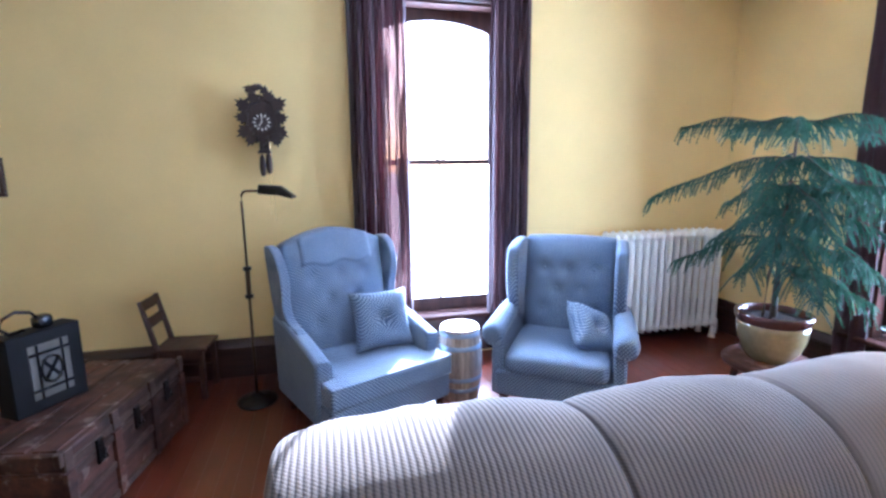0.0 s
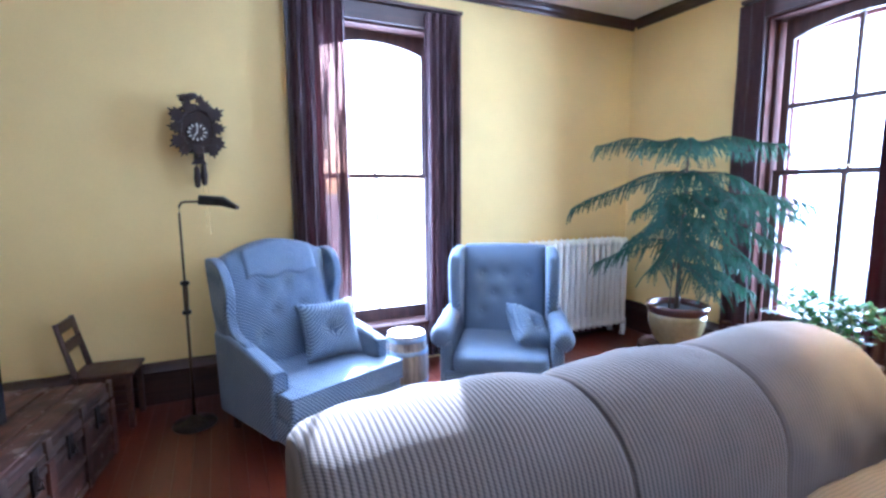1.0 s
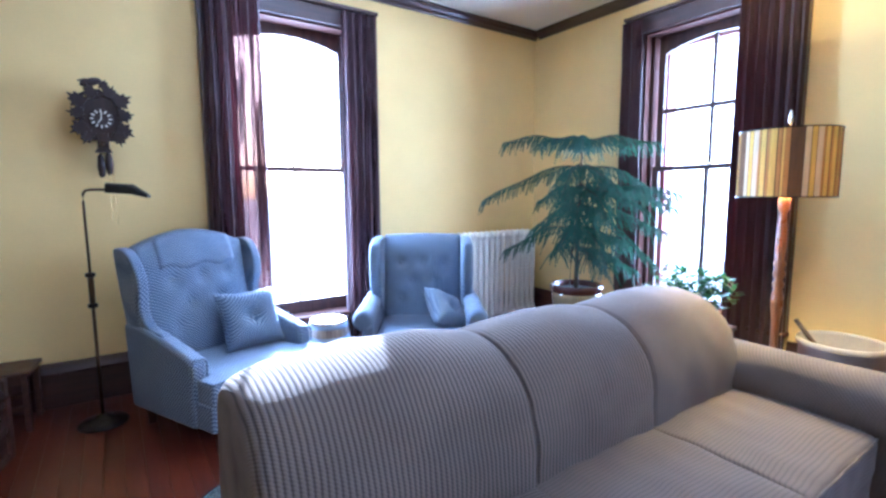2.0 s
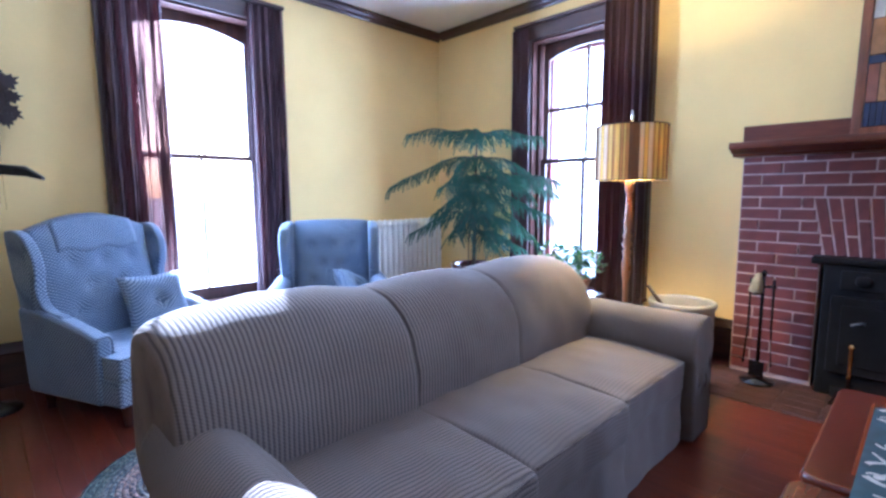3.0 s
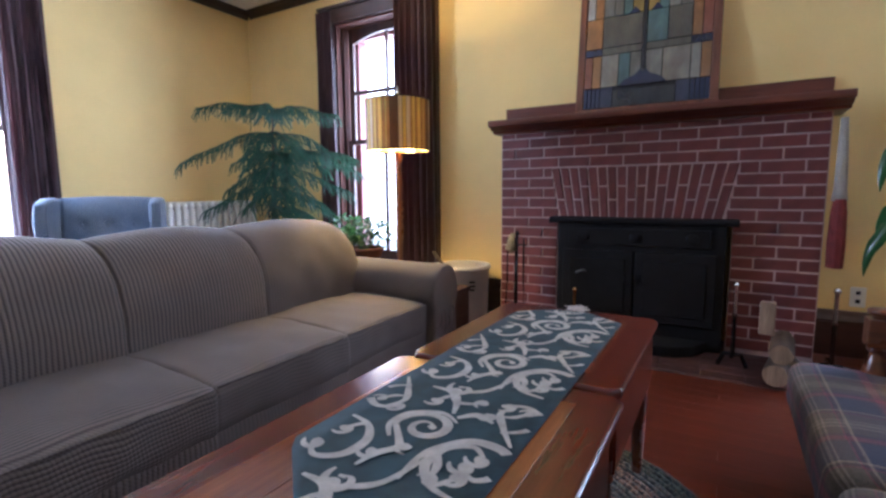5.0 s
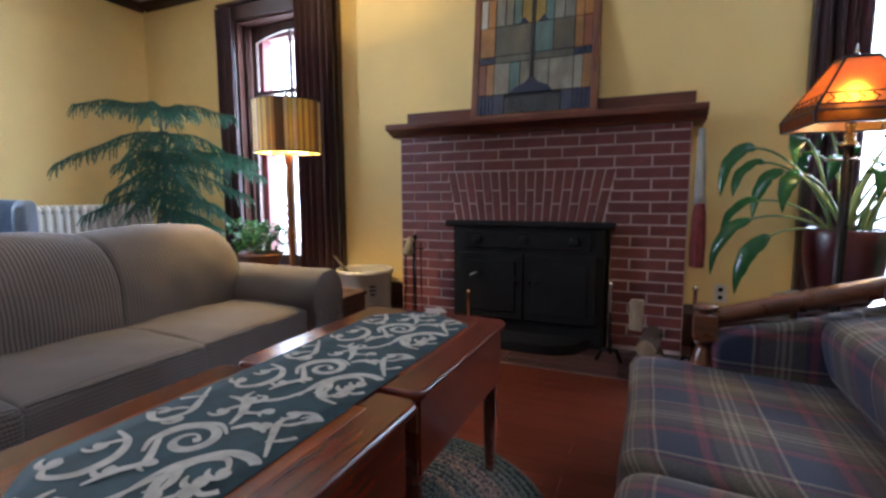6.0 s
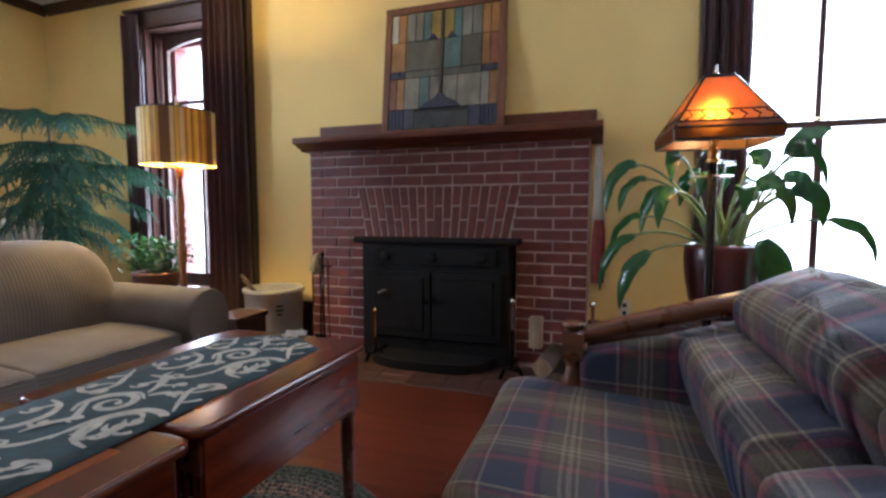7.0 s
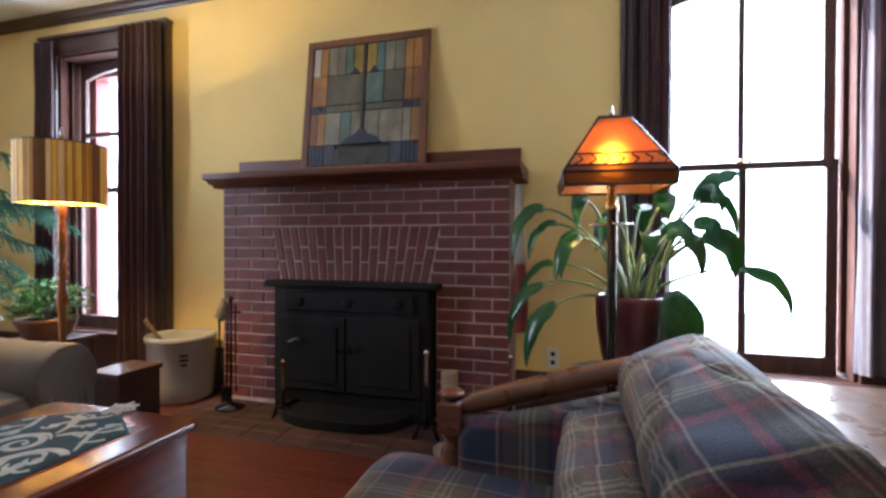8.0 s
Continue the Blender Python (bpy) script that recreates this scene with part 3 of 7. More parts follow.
def soft_bar(bm, a, b, ctrl, round_a, round_b, crown=0.0, above=0.6, wrinkle=0.0, steps=18):
    """An upholstered block from x = a to b with the (y, z) outline ctrl and rounded ends; crown lifts the middle above a height."""
    loop = smooth_loop(ctrl)
    cy, cz = sum(p.x for p in loop) / len(loop), sum(p.y for p in loop) / len(loop)
    xs = [a + round_a * q for q in (0.0, 0.05, 0.15, 0.3, 0.5, 0.75)] + [a + round_a + (b - a - round_a - round_b) * k / steps for k in range(steps + 1)] + [b - round_b * q for q in (0.75, 0.5, 0.3, 0.15, 0.05, 0.0)]
    rows = []
    for x in xs:
        inset = 0.0
        for d, r in ((x - a, round_a), (b - x, round_b)):
            if d < r:
                inset = max(inset, r * (1 - math.sqrt(max(0.0, 1 - (1 - d / r) ** 2))))
        u = 2 * (x - a) / (b - a) - 1
        row = []
        for p in loop:
            v = Vector((p.x - cy, p.y - cz))
            v.x *= max(0.05, 1 - 0.55 * inset / v.length)
            v.y *= max(0.05, 1 - inset / v.length)
            z = cz + v.y
            z += crown * (1 - u * u) * max(0.0, min(1.0, (z - above) / 0.15))
            w = wrinkle * noise.noise(Vector((x * 9, v.x * 9 + 3, z * 9)))
            row.append(bm.verts.new((x, cy + v.x + w, z + w * 0.6)))
        rows.append(row)
    n = len(loop)
    for r, q in zip(rows, rows[1:]):
        for k in range(n):
            bm.faces.new((r[k], r[(k + 1) % n], q[(k + 1) % n], q[k]))
    bm.faces.new(rows[0][::-1]), bm.faces.new(rows[-1])


def ribbed_sofa():
    o = (1.28, -0.85, 0)
    s = thing("sofa", pose(*o), "three-seat sofa in ribbed beige knit cover", "sofa")
    boxpart("base", KNIT_X, s, (0.26, 2.42, -1.245, -0.30, 0.02, 0.29), 0.03, at=o)
    # domed back cushions, the outer two reaching over the arms
    dome = [(-0.765, 0.34), (-0.785, 0.46), (-0.775, 0.58), (-0.735, 0.69), (-0.650, 0.775), (-0.540, 0.812), (-0.430, 0.812), (-0.335, 0.770), (-0.285, 0.66), (-0.275, 0.50), (-0.285, 0.30), (-0.45, 0.27), (-0.65, 0.28)]
    for a, b, ra, rb in ((0.228, 1.002, 0.060, 0.024), (1.000, 1.607, 0.022, 0.022), (1.605, 2.285, 0.024, 0.075)):
        bm = bmesh.new()
        soft_bar(bm, a, b, dome, ra, rb, 0.040 if a < 0.5 else 0.026, 0.62, 0.010)
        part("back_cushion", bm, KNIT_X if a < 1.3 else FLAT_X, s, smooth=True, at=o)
    for a, b, f in ((0.40, 0.991, -1.300), (0.989, 1.594, -1.286), (1.592, 2.212, -1.268)):
        bm = bmesh.new()
        seat = [(-0.70, 0.30), (-0.95, 0.262), (f + 0.05, 0.258), (f + 0.006, 0.268), (f, 0.33), (f + 0.002, 0.388), (f + 0.016, 0.408), (f + 0.06, 0.418), (-1.10, 0.428), (-0.90, 0.428), (-0.72, 0.41)]
        soft_bar(bm, a, b, seat, 0.020, 0.020, 0.010, 0.34, 0.010)
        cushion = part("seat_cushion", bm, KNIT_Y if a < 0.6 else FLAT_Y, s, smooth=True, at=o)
        bm = bmesh.new()
        tube(bm, [(a + 0.012 + (b - a - 0.024) * k / 12, f + 0.002 + 0.004 * noise.noise(Vector((k * 0.7, f, 0))), 0.404 + 0.004 * noise.noise(Vector((k * 0.9, f, 5)))) for k in range(13)], 0.0045, 6)
        part("front_seam", bm, KNIT_Y, cushion, smooth=True, at=o)
        # the cover falls from each seat to the floor
        bm = bmesh.new()
        fall = [(-1.23, 0.02), (f + 0.006, 0.016), (f + 0.006, 0.10), (f + 0.012, 0.20), (f + 0.020, 0.268), (-1.23, 0.275)]
        soft_bar(bm, a - (0.02 if a < 0.5 else 0), b + (0.03 if b > 2 else 0), fall, 0.012, 0.012, 0.0, 0.6, 0.014)
        part("skirt", bm, KNIT_X if a < 0.6 else FLAT_X, s, smooth=True, at=o)
    for a, wide, y1 in ((0.300, 0.122, -0.60), (2.335, 0.138, -0.45)):
        bm = bmesh.new()
        ring = [(wide * math.cos(radians(k)), 0.462 + (0.125 if a < 1 else 0.140) * math.sin(radians(k))) for k in range(-34, 215, 8)]
        out = [(wide * 0.86, 0.30), (wide * 0.88, 0.02), (-wide * 0.88, 0.02), (-wide * 0.86, 0.30)]
        out = ring + out[::-1][0:1] + [(-wide * 0.88, 0.02), (wide * 0.88, 0.02), (wide * 0.86, 0.30)]
        rows = []
        for y, k in ((-1.312, 0.86), (-1.308, 0.93), (-1.295, 0.98), (-1.27, 1.0), (-1.15, 1.0), (-1.05, 1.0), (-0.95, 1.005), (-0.85, 1.01), (-0.72, 1.005), (y1, 1.0), (y1 + 0.05, 0.93)):
            rows.append([bm.verts.new((a + x * k + 0.006 * noise.noise(Vector((x * 20, y * 8, z * 12))), y, 0.02 + (z - 0.02) * (0.95 + 0.05 * k) + 0.007 * noise.noise(Vector((x * 14 + 9, y * 11, z * 9))))) for x, z in out])
        for r, q in zip(rows, rows[1:]):
            for k in range(len(out)):
                bm.faces.new((r[k], r[(k + 1) % len(out)], q[(k + 1) % len(out)], q[k]))
        bm.faces.new(rows[0]), bm.faces.new(rows[-1][::-1])
        arm = part("arm", bm, KNIT_Y if a < 1 else FLAT_Y, s, smooth=True, at=o)
        # gathered folds of the cover below the roll
        bm = bmesh.new()
        for k, (dx, z0, z1) in enumerate(((-0.55, 0.40, 0.24), (-0.2, 0.37, 0.20), (0.2, 0.36, 0.22), (0.55, 0.40, 0.26))):
            tube(bm, [(a + dx * wide, -1.309, z0), (a + dx * wide * 0.9, -1.313, (z0 + z1) / 2), (a + dx * wide * 0.8, -1.307, z1)], [0.004, 0.010, 0.004], 8)
        part("gathers", bm, KNIT_X, arm, smooth=True, at=o)
    for x in (0.30, 2.30):
        for y in (-1.18, -0.42):
            bm = bmesh.new()
            lathe(bm, [(0.02, 0.0), (0.03, 0.05), (0.032, 0.09)], 12, (x, y))
            part("leg", bm, DARKWOOD, s, at=o)


ribbed_sofa()


# ---------------------------------------------------------------- wing chairs
def wing_chair(m, label):
    c = thing("armchair", m, label, "armchair", "blue wing chairs")
    boxpart("base", BLUE, c, (-0.345, 0.345, -0.38, 0.34, 0.12, 0.27), 0.02)
    bm = bmesh.new()
    puff(bm, 0.292, 0.33, 0.068, 0.18, 0.42, 48, 16, 0.012, pose(0, -0.085, 0.325))
    part("seat_cushion", bm, BLUE, c, smooth=True)
    # back, with buttoned dimples
    bm = bmesh.new()
    nx, nz = 24, 30
    buttons = [(-0.16, 0.77), (0, 0.77), (0.16, 0.77), (-0.08, 0.64), (0.08, 0.64), (-0.16, 0.51), (0.16, 0.51)]
    sheets = []
    for side in (0, 1):
        rows = []
        for j in range(nz + 1):
            q = j / nz
            row = []
            for i in range(nx + 1):
                u = -1 + 2 * i / nx
                x = u * 0.285
                top = 0.965 + 0.01 * (1 - u * u)
                z = 0.26 + (top - 0.26) * q
                y = 0.17 + 0.20 * (z - 0.3)
                if side == 0:
                    bulge = 0.055 * (1 - u ** 4) * (1 - (2 * q - 1) ** 6)
                    dip = sum(0.03 * math.exp(-((x - bx) ** 2 + (z - bz) ** 2) / 0.0012) for bx, bz in buttons)
                    y += -bulge + dip
                else:
                    y += 0.10
                row.append(bm.verts.new((x, y, z)))
            rows.append(row)
        sheets.append(rows)
    for rows in sheets:
        for j in range(nz):
            for i in range(nx):
                bm.faces.new((rows[j][i], rows[j][i + 1], rows[j + 1][i + 1], rows[j + 1][i]))
    f, b = sheets
    for j in range(nz):
        for i in (0, nx):
            bm.faces.new((f[j][i], f[j + 1][i], b[j + 1][i], b[j][i]))
    for i in range(nx):
        for j in (0, nz):
            bm.faces.new((f[j][i], f[j][i + 1], b[j][i + 1], b[j][i]))
    back = part("backrest", bm, BLUE, c, smooth=True)
    for bx, bz in buttons:
        bm = bmesh.new()
        y = 0.17 + 0.20 * (bz - 0.3) - 0.028
        puff(bm, 0.011, 0.006, 0.011, 1, 1, 10, 6, 0, pose(bx, y, bz))
        part("button", bm, BLUE, back, smooth=True)
    for s in (-1, 1):
        # wing: a padded side panel sweeping from the arm to the top of the back
        bm = bmesh.new()
        top = 0.965
        outline = [(0.36, 0.30), (0.02, 0.50), (0.00, 0.56), (-0.035, 0.64), (-0.06, 0.74), (-0.065, 0.84), (-0.03, 0.93), (0.03, top - 0.015), (0.12, top), (0.30, top), (0.39, top - 0.02), (0.41, 0.70)]
        lo, hi = sorted((s * 0.285, s * 0.36))
        prism(bm, outline, lo, hi, "x")
        part("wing", bm, BLUE, c, bevel=0.026, segs=4)
        bm = bmesh.new()
        side = [(-0.36, 0.12), (0.40, 0.12), (0.405, 0.56), (0.30, 0.55), (0.10, 0.52), (-0.35, 0.47)]
        lo, hi = sorted((s * 0.30, s * 0.372))
        prism(bm, side, lo, hi, "x")
        part("side_panel", bm, BLUE, c, bevel=0.018, segs=3)
        bm = bmesh.new()
        rad = 0.062
        tube(bm, [(s * 0.345, 0.14, 0.535), (s * 0.352, 0.0, 0.515), (s * 0.358, -0.2, 0.495), (s * 0.362, -0.34, 0.482), (s * 0.362, -0.375, 0.478), (s * 0.362, -0.39, 0.476)], [rad * 0.8, rad, rad * 1.05, rad * 1.12, rad * 1.0, rad * 0.7], 20)
        part("arm_roll", bm, BLUE, c, smooth=True)
        for y in (-0.33, 0.33):
            bm = bmesh.new()
            tube(bm, [(s * 0.30, y, 0.13), (s * 0.30, y - 0.01, 0.06), (s * 0.305, y - 0.02, 0.0)], [0.03, 0.024, 0.018], 10)
            part("leg", bm, JAMBWOOD, c, smooth=True)
    return c


def arched_chair(m, label):
    """A wing chair with an arched, buttoned back, shallow flared wings, sloping arms and a cushion reaching before the arms."""
    c = thing("armchair", m, label, "armchair", "blue wing chairs")
    boxpart("base", BLUE, c, (-0.375, 0.375, -0.445, 0.26, 0.11, 0.255), 0.02)
    bm = bmesh.new()
    prism(bm, [(-0.378, -0.465), (0.378, -0.465), (0.378, -0.325), (0.300, -0.310), (0.300, 0.16), (-0.300, 0.16), (-0.300, -0.310), (-0.378, -0.325)], 0.257, 0.372, "z")
    seat = part("seat_cushion", bm, BLUE, c, bevel=0.022, segs=4)
    bm = bmesh.new()
    for z in (0.367, 0.262):
        tube(bm, [(-0.366, -0.33, z), (-0.371, -0.457, z), (0.371, -0.457, z), (0.366, -0.33, z)], 0.006, 6)
    part("piping", bm, BLUE, seat, smooth=True)
    lean = lambda z: 0.115 + 0.19 * (z - 0.3)
    crest = lambda u: 0.985 + 0.088 * max(0.0, 1 - abs(u) ** 1.7)
    buttons = [(-0.17, 0.80), (0, 0.80), (0.17, 0.80), (-0.09, 0.66), (0.09, 0.66), (-0.17, 0.52), (0.17, 0.52)]
    half, nx, nz = 0.325, 30, 32

    def face(x, z, u, q):
        dip = sum(0.028 * math.exp(-((x - bx) ** 2 + (z - bz) ** 2) / 0.0014) for bx, bz in buttons)
        return lean(z) - 0.055 * (1 - u ** 4) * (1 - (2 * q - 1) ** 6) + dip
    bm = bmesh.new()
    sheets = []
    for rear in (0, 1):
        rows = []
        for j in range(nz + 1):
            q, row = j / nz, []
            for i in range(nx + 1):
                u = -1 + 2 * i / nx
                x, z = u * half, 0.26 + (crest(u) - 0.26) * q
                row.append(bm.verts.new((x, lean(z) + 0.085 if rear else face(x, z, u, q), z)))
            rows.append(row)
        sheets.append(rows)
    for rows in sheets:
        for j in range(nz):
            for i in range(nx):
                bm.faces.new((rows[j][i], rows[j][i + 1], rows[j + 1][i + 1], rows[j + 1][i]))
    f, r = sheets
    for j in range(nz):
        for i in (0, nx):
            bm.faces.new((f[j][i], f[j + 1][i], r[j + 1][i], r[j][i]))
    for i in range(nx):
        for j in (0, nz):
            bm.faces.new((f[j][i], f[j][i + 1], r[j][i + 1], r[j][i]))
    back = part("backrest", bm, BLUE, c, smooth=True)
    bm = bmesh.new()
    grid = []
    for i in range(17):
        u, row = (-1 + 2 * i / 16) * 0.72, []
        for j in range(9):
            z = 0.865 + 0.012 * math.sin(i * 0.9) * (1 - j / 8) + (crest(u) + 0.005 - 0.865) * j / 8
            q = (z - 0.26) / (crest(u) - 0.26)
            row.append(bm.verts.new((u * half, lean(z) - 0.055 * (1 - u ** 4) * max(0, 1 - (2 * q - 1) ** 6) - 0.006 + 0.002 * math.sin(i * 0.8 + j * 0.5), z)))
        grid.append(row)
    for p, q in zip(grid, grid[1:]):
        for j in range(8):
            bm.faces.new((p[j], p[j + 1], q[j + 1], q[j]))
    cover = part("head_cover", bm, BLUE, back, "loose cover cloth over the top of the back", smooth=True)
    cover.modifiers.new("thickness", "SOLIDIFY").thickness = 0.004
    for bx, bz in buttons[3:]:
        bm = bmesh.new()
        puff(bm, 0.011, 0.006, 0.011, 1, 1, 10, 6, 0, pose(bx, face(bx, bz, bx / half, (bz - 0.26) / 0.78) - 0.002, bz))
        part("button", bm, BLUE, back, smooth=True)
    for s in (-1, 1):
        # wing and arm are one padded side, flared a little outwards at the top
        bm = bmesh.new()
        side = smooth_loop([(0.235, 0.30), (0.31, 0.62), (0.335, 0.95), (0.305, 0.992), (0.24, 0.992), (0.175, 0.955), (0.125, 0.87), (0.115, 0.78), (0.135, 0.68), (0.115, 0.605), (0.05, 0.565), (-0.05, 0.540), (-0.05, 0.40)], 3)
        vs = prism(bm, [(p.x, p.y) for p in side], s * 0.318, s * 0.372, "x")
        for v in vs:
            v.co.x += s * 0.028 * max(0.0, (v.co.z - 0.55) / 0.45)
        part("wing", bm, BLUE, c, bevel=0.022, segs=4)
        bm = bmesh.new()
        lo, hi = sorted((s * 0.305, s * 0.392))
        prism(bm, [(-0.315, 0.11), (0.27, 0.11), (0.30, 0.58), (0.12, 0.575), (-0.05, 0.540), (-0.20, 0.502), (-0.300, 0.470), (-0.318, 0.448)], lo, hi, "x")
        arm = part("arm", bm, BLUE, c, bevel=0.024, segs=4)
        bm = bmesh.new()
        tube(bm, [(s * 0.308, -0.318, 0.14), (s * 0.308, -0.320, 0.44), (s * 0.322, -0.318, 0.466), (s * 0.372, -0.318, 0.466), (s * 0.390, -0.320, 0.44), (s * 0.390, -0.318, 0.14)], 0.005, 6)
        part("piping", bm, BLUE, arm, smooth=True)
        for y in (-0.40, 0.22):
            bm = bmesh.new()
            tube(bm, [(s * 0.32, y, 0.12), (s * 0.32, y - 0.01, 0.06), (s * 0.325, y - 0.02, 0.0)], [0.03, 0.024, 0.018], 10)
            part("leg", bm, JAMBWOOD, c, smooth=True)
    return c


C1, C2 = pose(0.520, 1.300, 0, 0, 0, 24.5), pose(1.79, 1.10, 0, 0, 0, -34)
arched_chair(C1, "blue dotted wing chair with arched buttoned back")
wing_chair(C2, "blue dotted wing chair with straight buttoned back")


def throw_pillow(m, w, label):
    """A square pillow, thin at its edges, drawn in by a middle button."""
    p = thing("throw_pillow", m, label, "pillow", "blue pillows on the chairs")
    bm = bmesh.new()
    n = 20
    sheets = []
    for side in (1, -1):
        rows = []
        for j in range(n + 1):
            row = []
            for i in range(n + 1):
                u, v = -1 + 2 * i / n, -1 + 2 * j / n
                t = max(0, (1 - u ** 4)) ** 0.5 * max(0, (1 - v ** 4)) ** 0.5
                pinch = 1 - 0.06 * (1 - u * u) * 0 - 0.09 * ((1 - u * u) * v * v + (1 - v * v) * u * u)
                d = 0.075 * t - 0.055 * math.exp(-(u * u + v * v) / 0.06)
                row.append(bm.verts.new((u * w * pinch, v * w * pinch, side * max(d, 0.004) + 0.006 * noise.noise(Vector((u * 2, v * 2, side))))))
            rows.append(row)
        sheets.append(rows)
    for rows in sheets:
        for j in range(n):
            for i in range(n):
                bm.faces.new((rows[j][i], rows[j][i + 1], rows[j + 1][i + 1], rows[j + 1][i]))
    a, b = sheets
    for k in range(n):
        for r, c, r2, c2 in ((0, k, 0, k + 1), (n, k, n, k + 1), (k, 0, k + 1, 0), (k, n, k + 1, n)):
            bm.faces.new((a[r][c], a[r2][c2], b[r2][c2], b[r][c]))
    part("cover", bm, BLUE, p, smooth=True)
    bm = bmesh.new()
    puff(bm, 0.012, 0.012, 0.006, 1, 1, 10, 6, 0, pose(0, 0, 0.028))
    part("button", bm, BLUE, p, smooth=True)
    return p


throw_pillow(C1 @ pose(0.15, -0.06, 0.53, 62, 0, -14), 0.18, "blue dotted square pillow leaning in the wing chair")
throw_pillow(C2 @ pose(0.17, -0.09, 0.475, 40, 26, 40), 0.155, "blue dotted square pillow leaning on its corner")

# ---------------------------------------------------------------- drop-leaf coffee table
TABLE_Z = 0.545


def coffee_table():
    o = (1.2, -2.12, 0)
    t = thing("coffee_table", pose(*o), "polished cherry-brown coffee table with a split top", "table")
    y0, y1 = -2.40, -1.84

    def leaf(name, x0, x1, ya, yb, r):
        bm = bmesh.new()
        out = []
        for cx, cy, a in ((x1 - r, yb - r, 0), (x0 + r, yb - r, 90), (x0 + r, ya + r, 180), (x1 - r, ya + r, 270)):
            out += [(cx + r * math.cos(radians(a + k)), cy + r * math.sin(radians(a + k))) for k in range(0, 91, 15)]
        prism(bm, out, TABLE_Z - 0.028, TABLE_Z, "z")
        board = part(name, bm, CHERRY, t, bevel=0.012, segs=4, at=o)
        third = (yb - ya - 0.17) / 4
        for k in range(4):
            y = ya + 0.085 + third * k
            boxpart("inlay_board", INLAY, board, (x0 + 0.085, x1 - 0.085, y + 0.0008, y + third - 0.0008, TABLE_Z - 0.01, TABLE_Z + 0.0012), 0.0008, "lighter amber inlaid board", at=o)
    leaf("top_board", 1.212, 1.915, y0, y1, 0.035)
    leaf("top_board", 0.38, 1.194, y0 - 0.015, y1 + 0.012, 0.035)
    for x0, x1 in ((1.235, 1.87), (0.44, 1.165)):
        boxpart("apron", CHERRY, t, (x0, x1, y0 + 0.012, y0 + 0.034, 0.335, TABLE_Z - 0.028), at=o)
        boxpart("apron", CHERRY, t, (x0, x1, y1 - 0.034, y1 - 0.012, 0.335, TABLE_Z - 0.028), at=o)
        for x in (x0, x1 - 0.022):
            boxpart("end_apron", CHERRY, t, (x, x + 0.022, y0 + 0.034, y1 - 0.034, 0.335, TABLE_Z - 0.028), at=o)
        for x in (x0 + 0.02, x1 - 0.02):
            for y in (y0 + 0.045, y1 - 0.045):
                bm = bmesh.new()
                vs = box(bm, x - 0.028, x + 0.028, y - 0.028, y + 0.028, 0.34, TABLE_Z - 0.03)
                lathe(bm, [(0.014, 0.0), (0.017, 0.03), (0.02, 0.12), (0.025, 0.26), (0.022, 0.30), (0.029, 0.315), (0.024, 0.33), (0.027, 0.345)], 16, (x, y))
                part("leg", bm, CHERRY_Z, t, bevel=0.002, at=o)


coffee_table()


TEALCLOTH = mat("teal_woven_cloth", (0.017, 0.045, 0.052), 0.8, 0.35, 22, 300, 0.3, 0.001)
CREAMCLOTH = mat("cream_scroll_weave", (0.46, 0.42, 0.36), 0.8, 0.22, 30, 300, 0.3, 0.001)


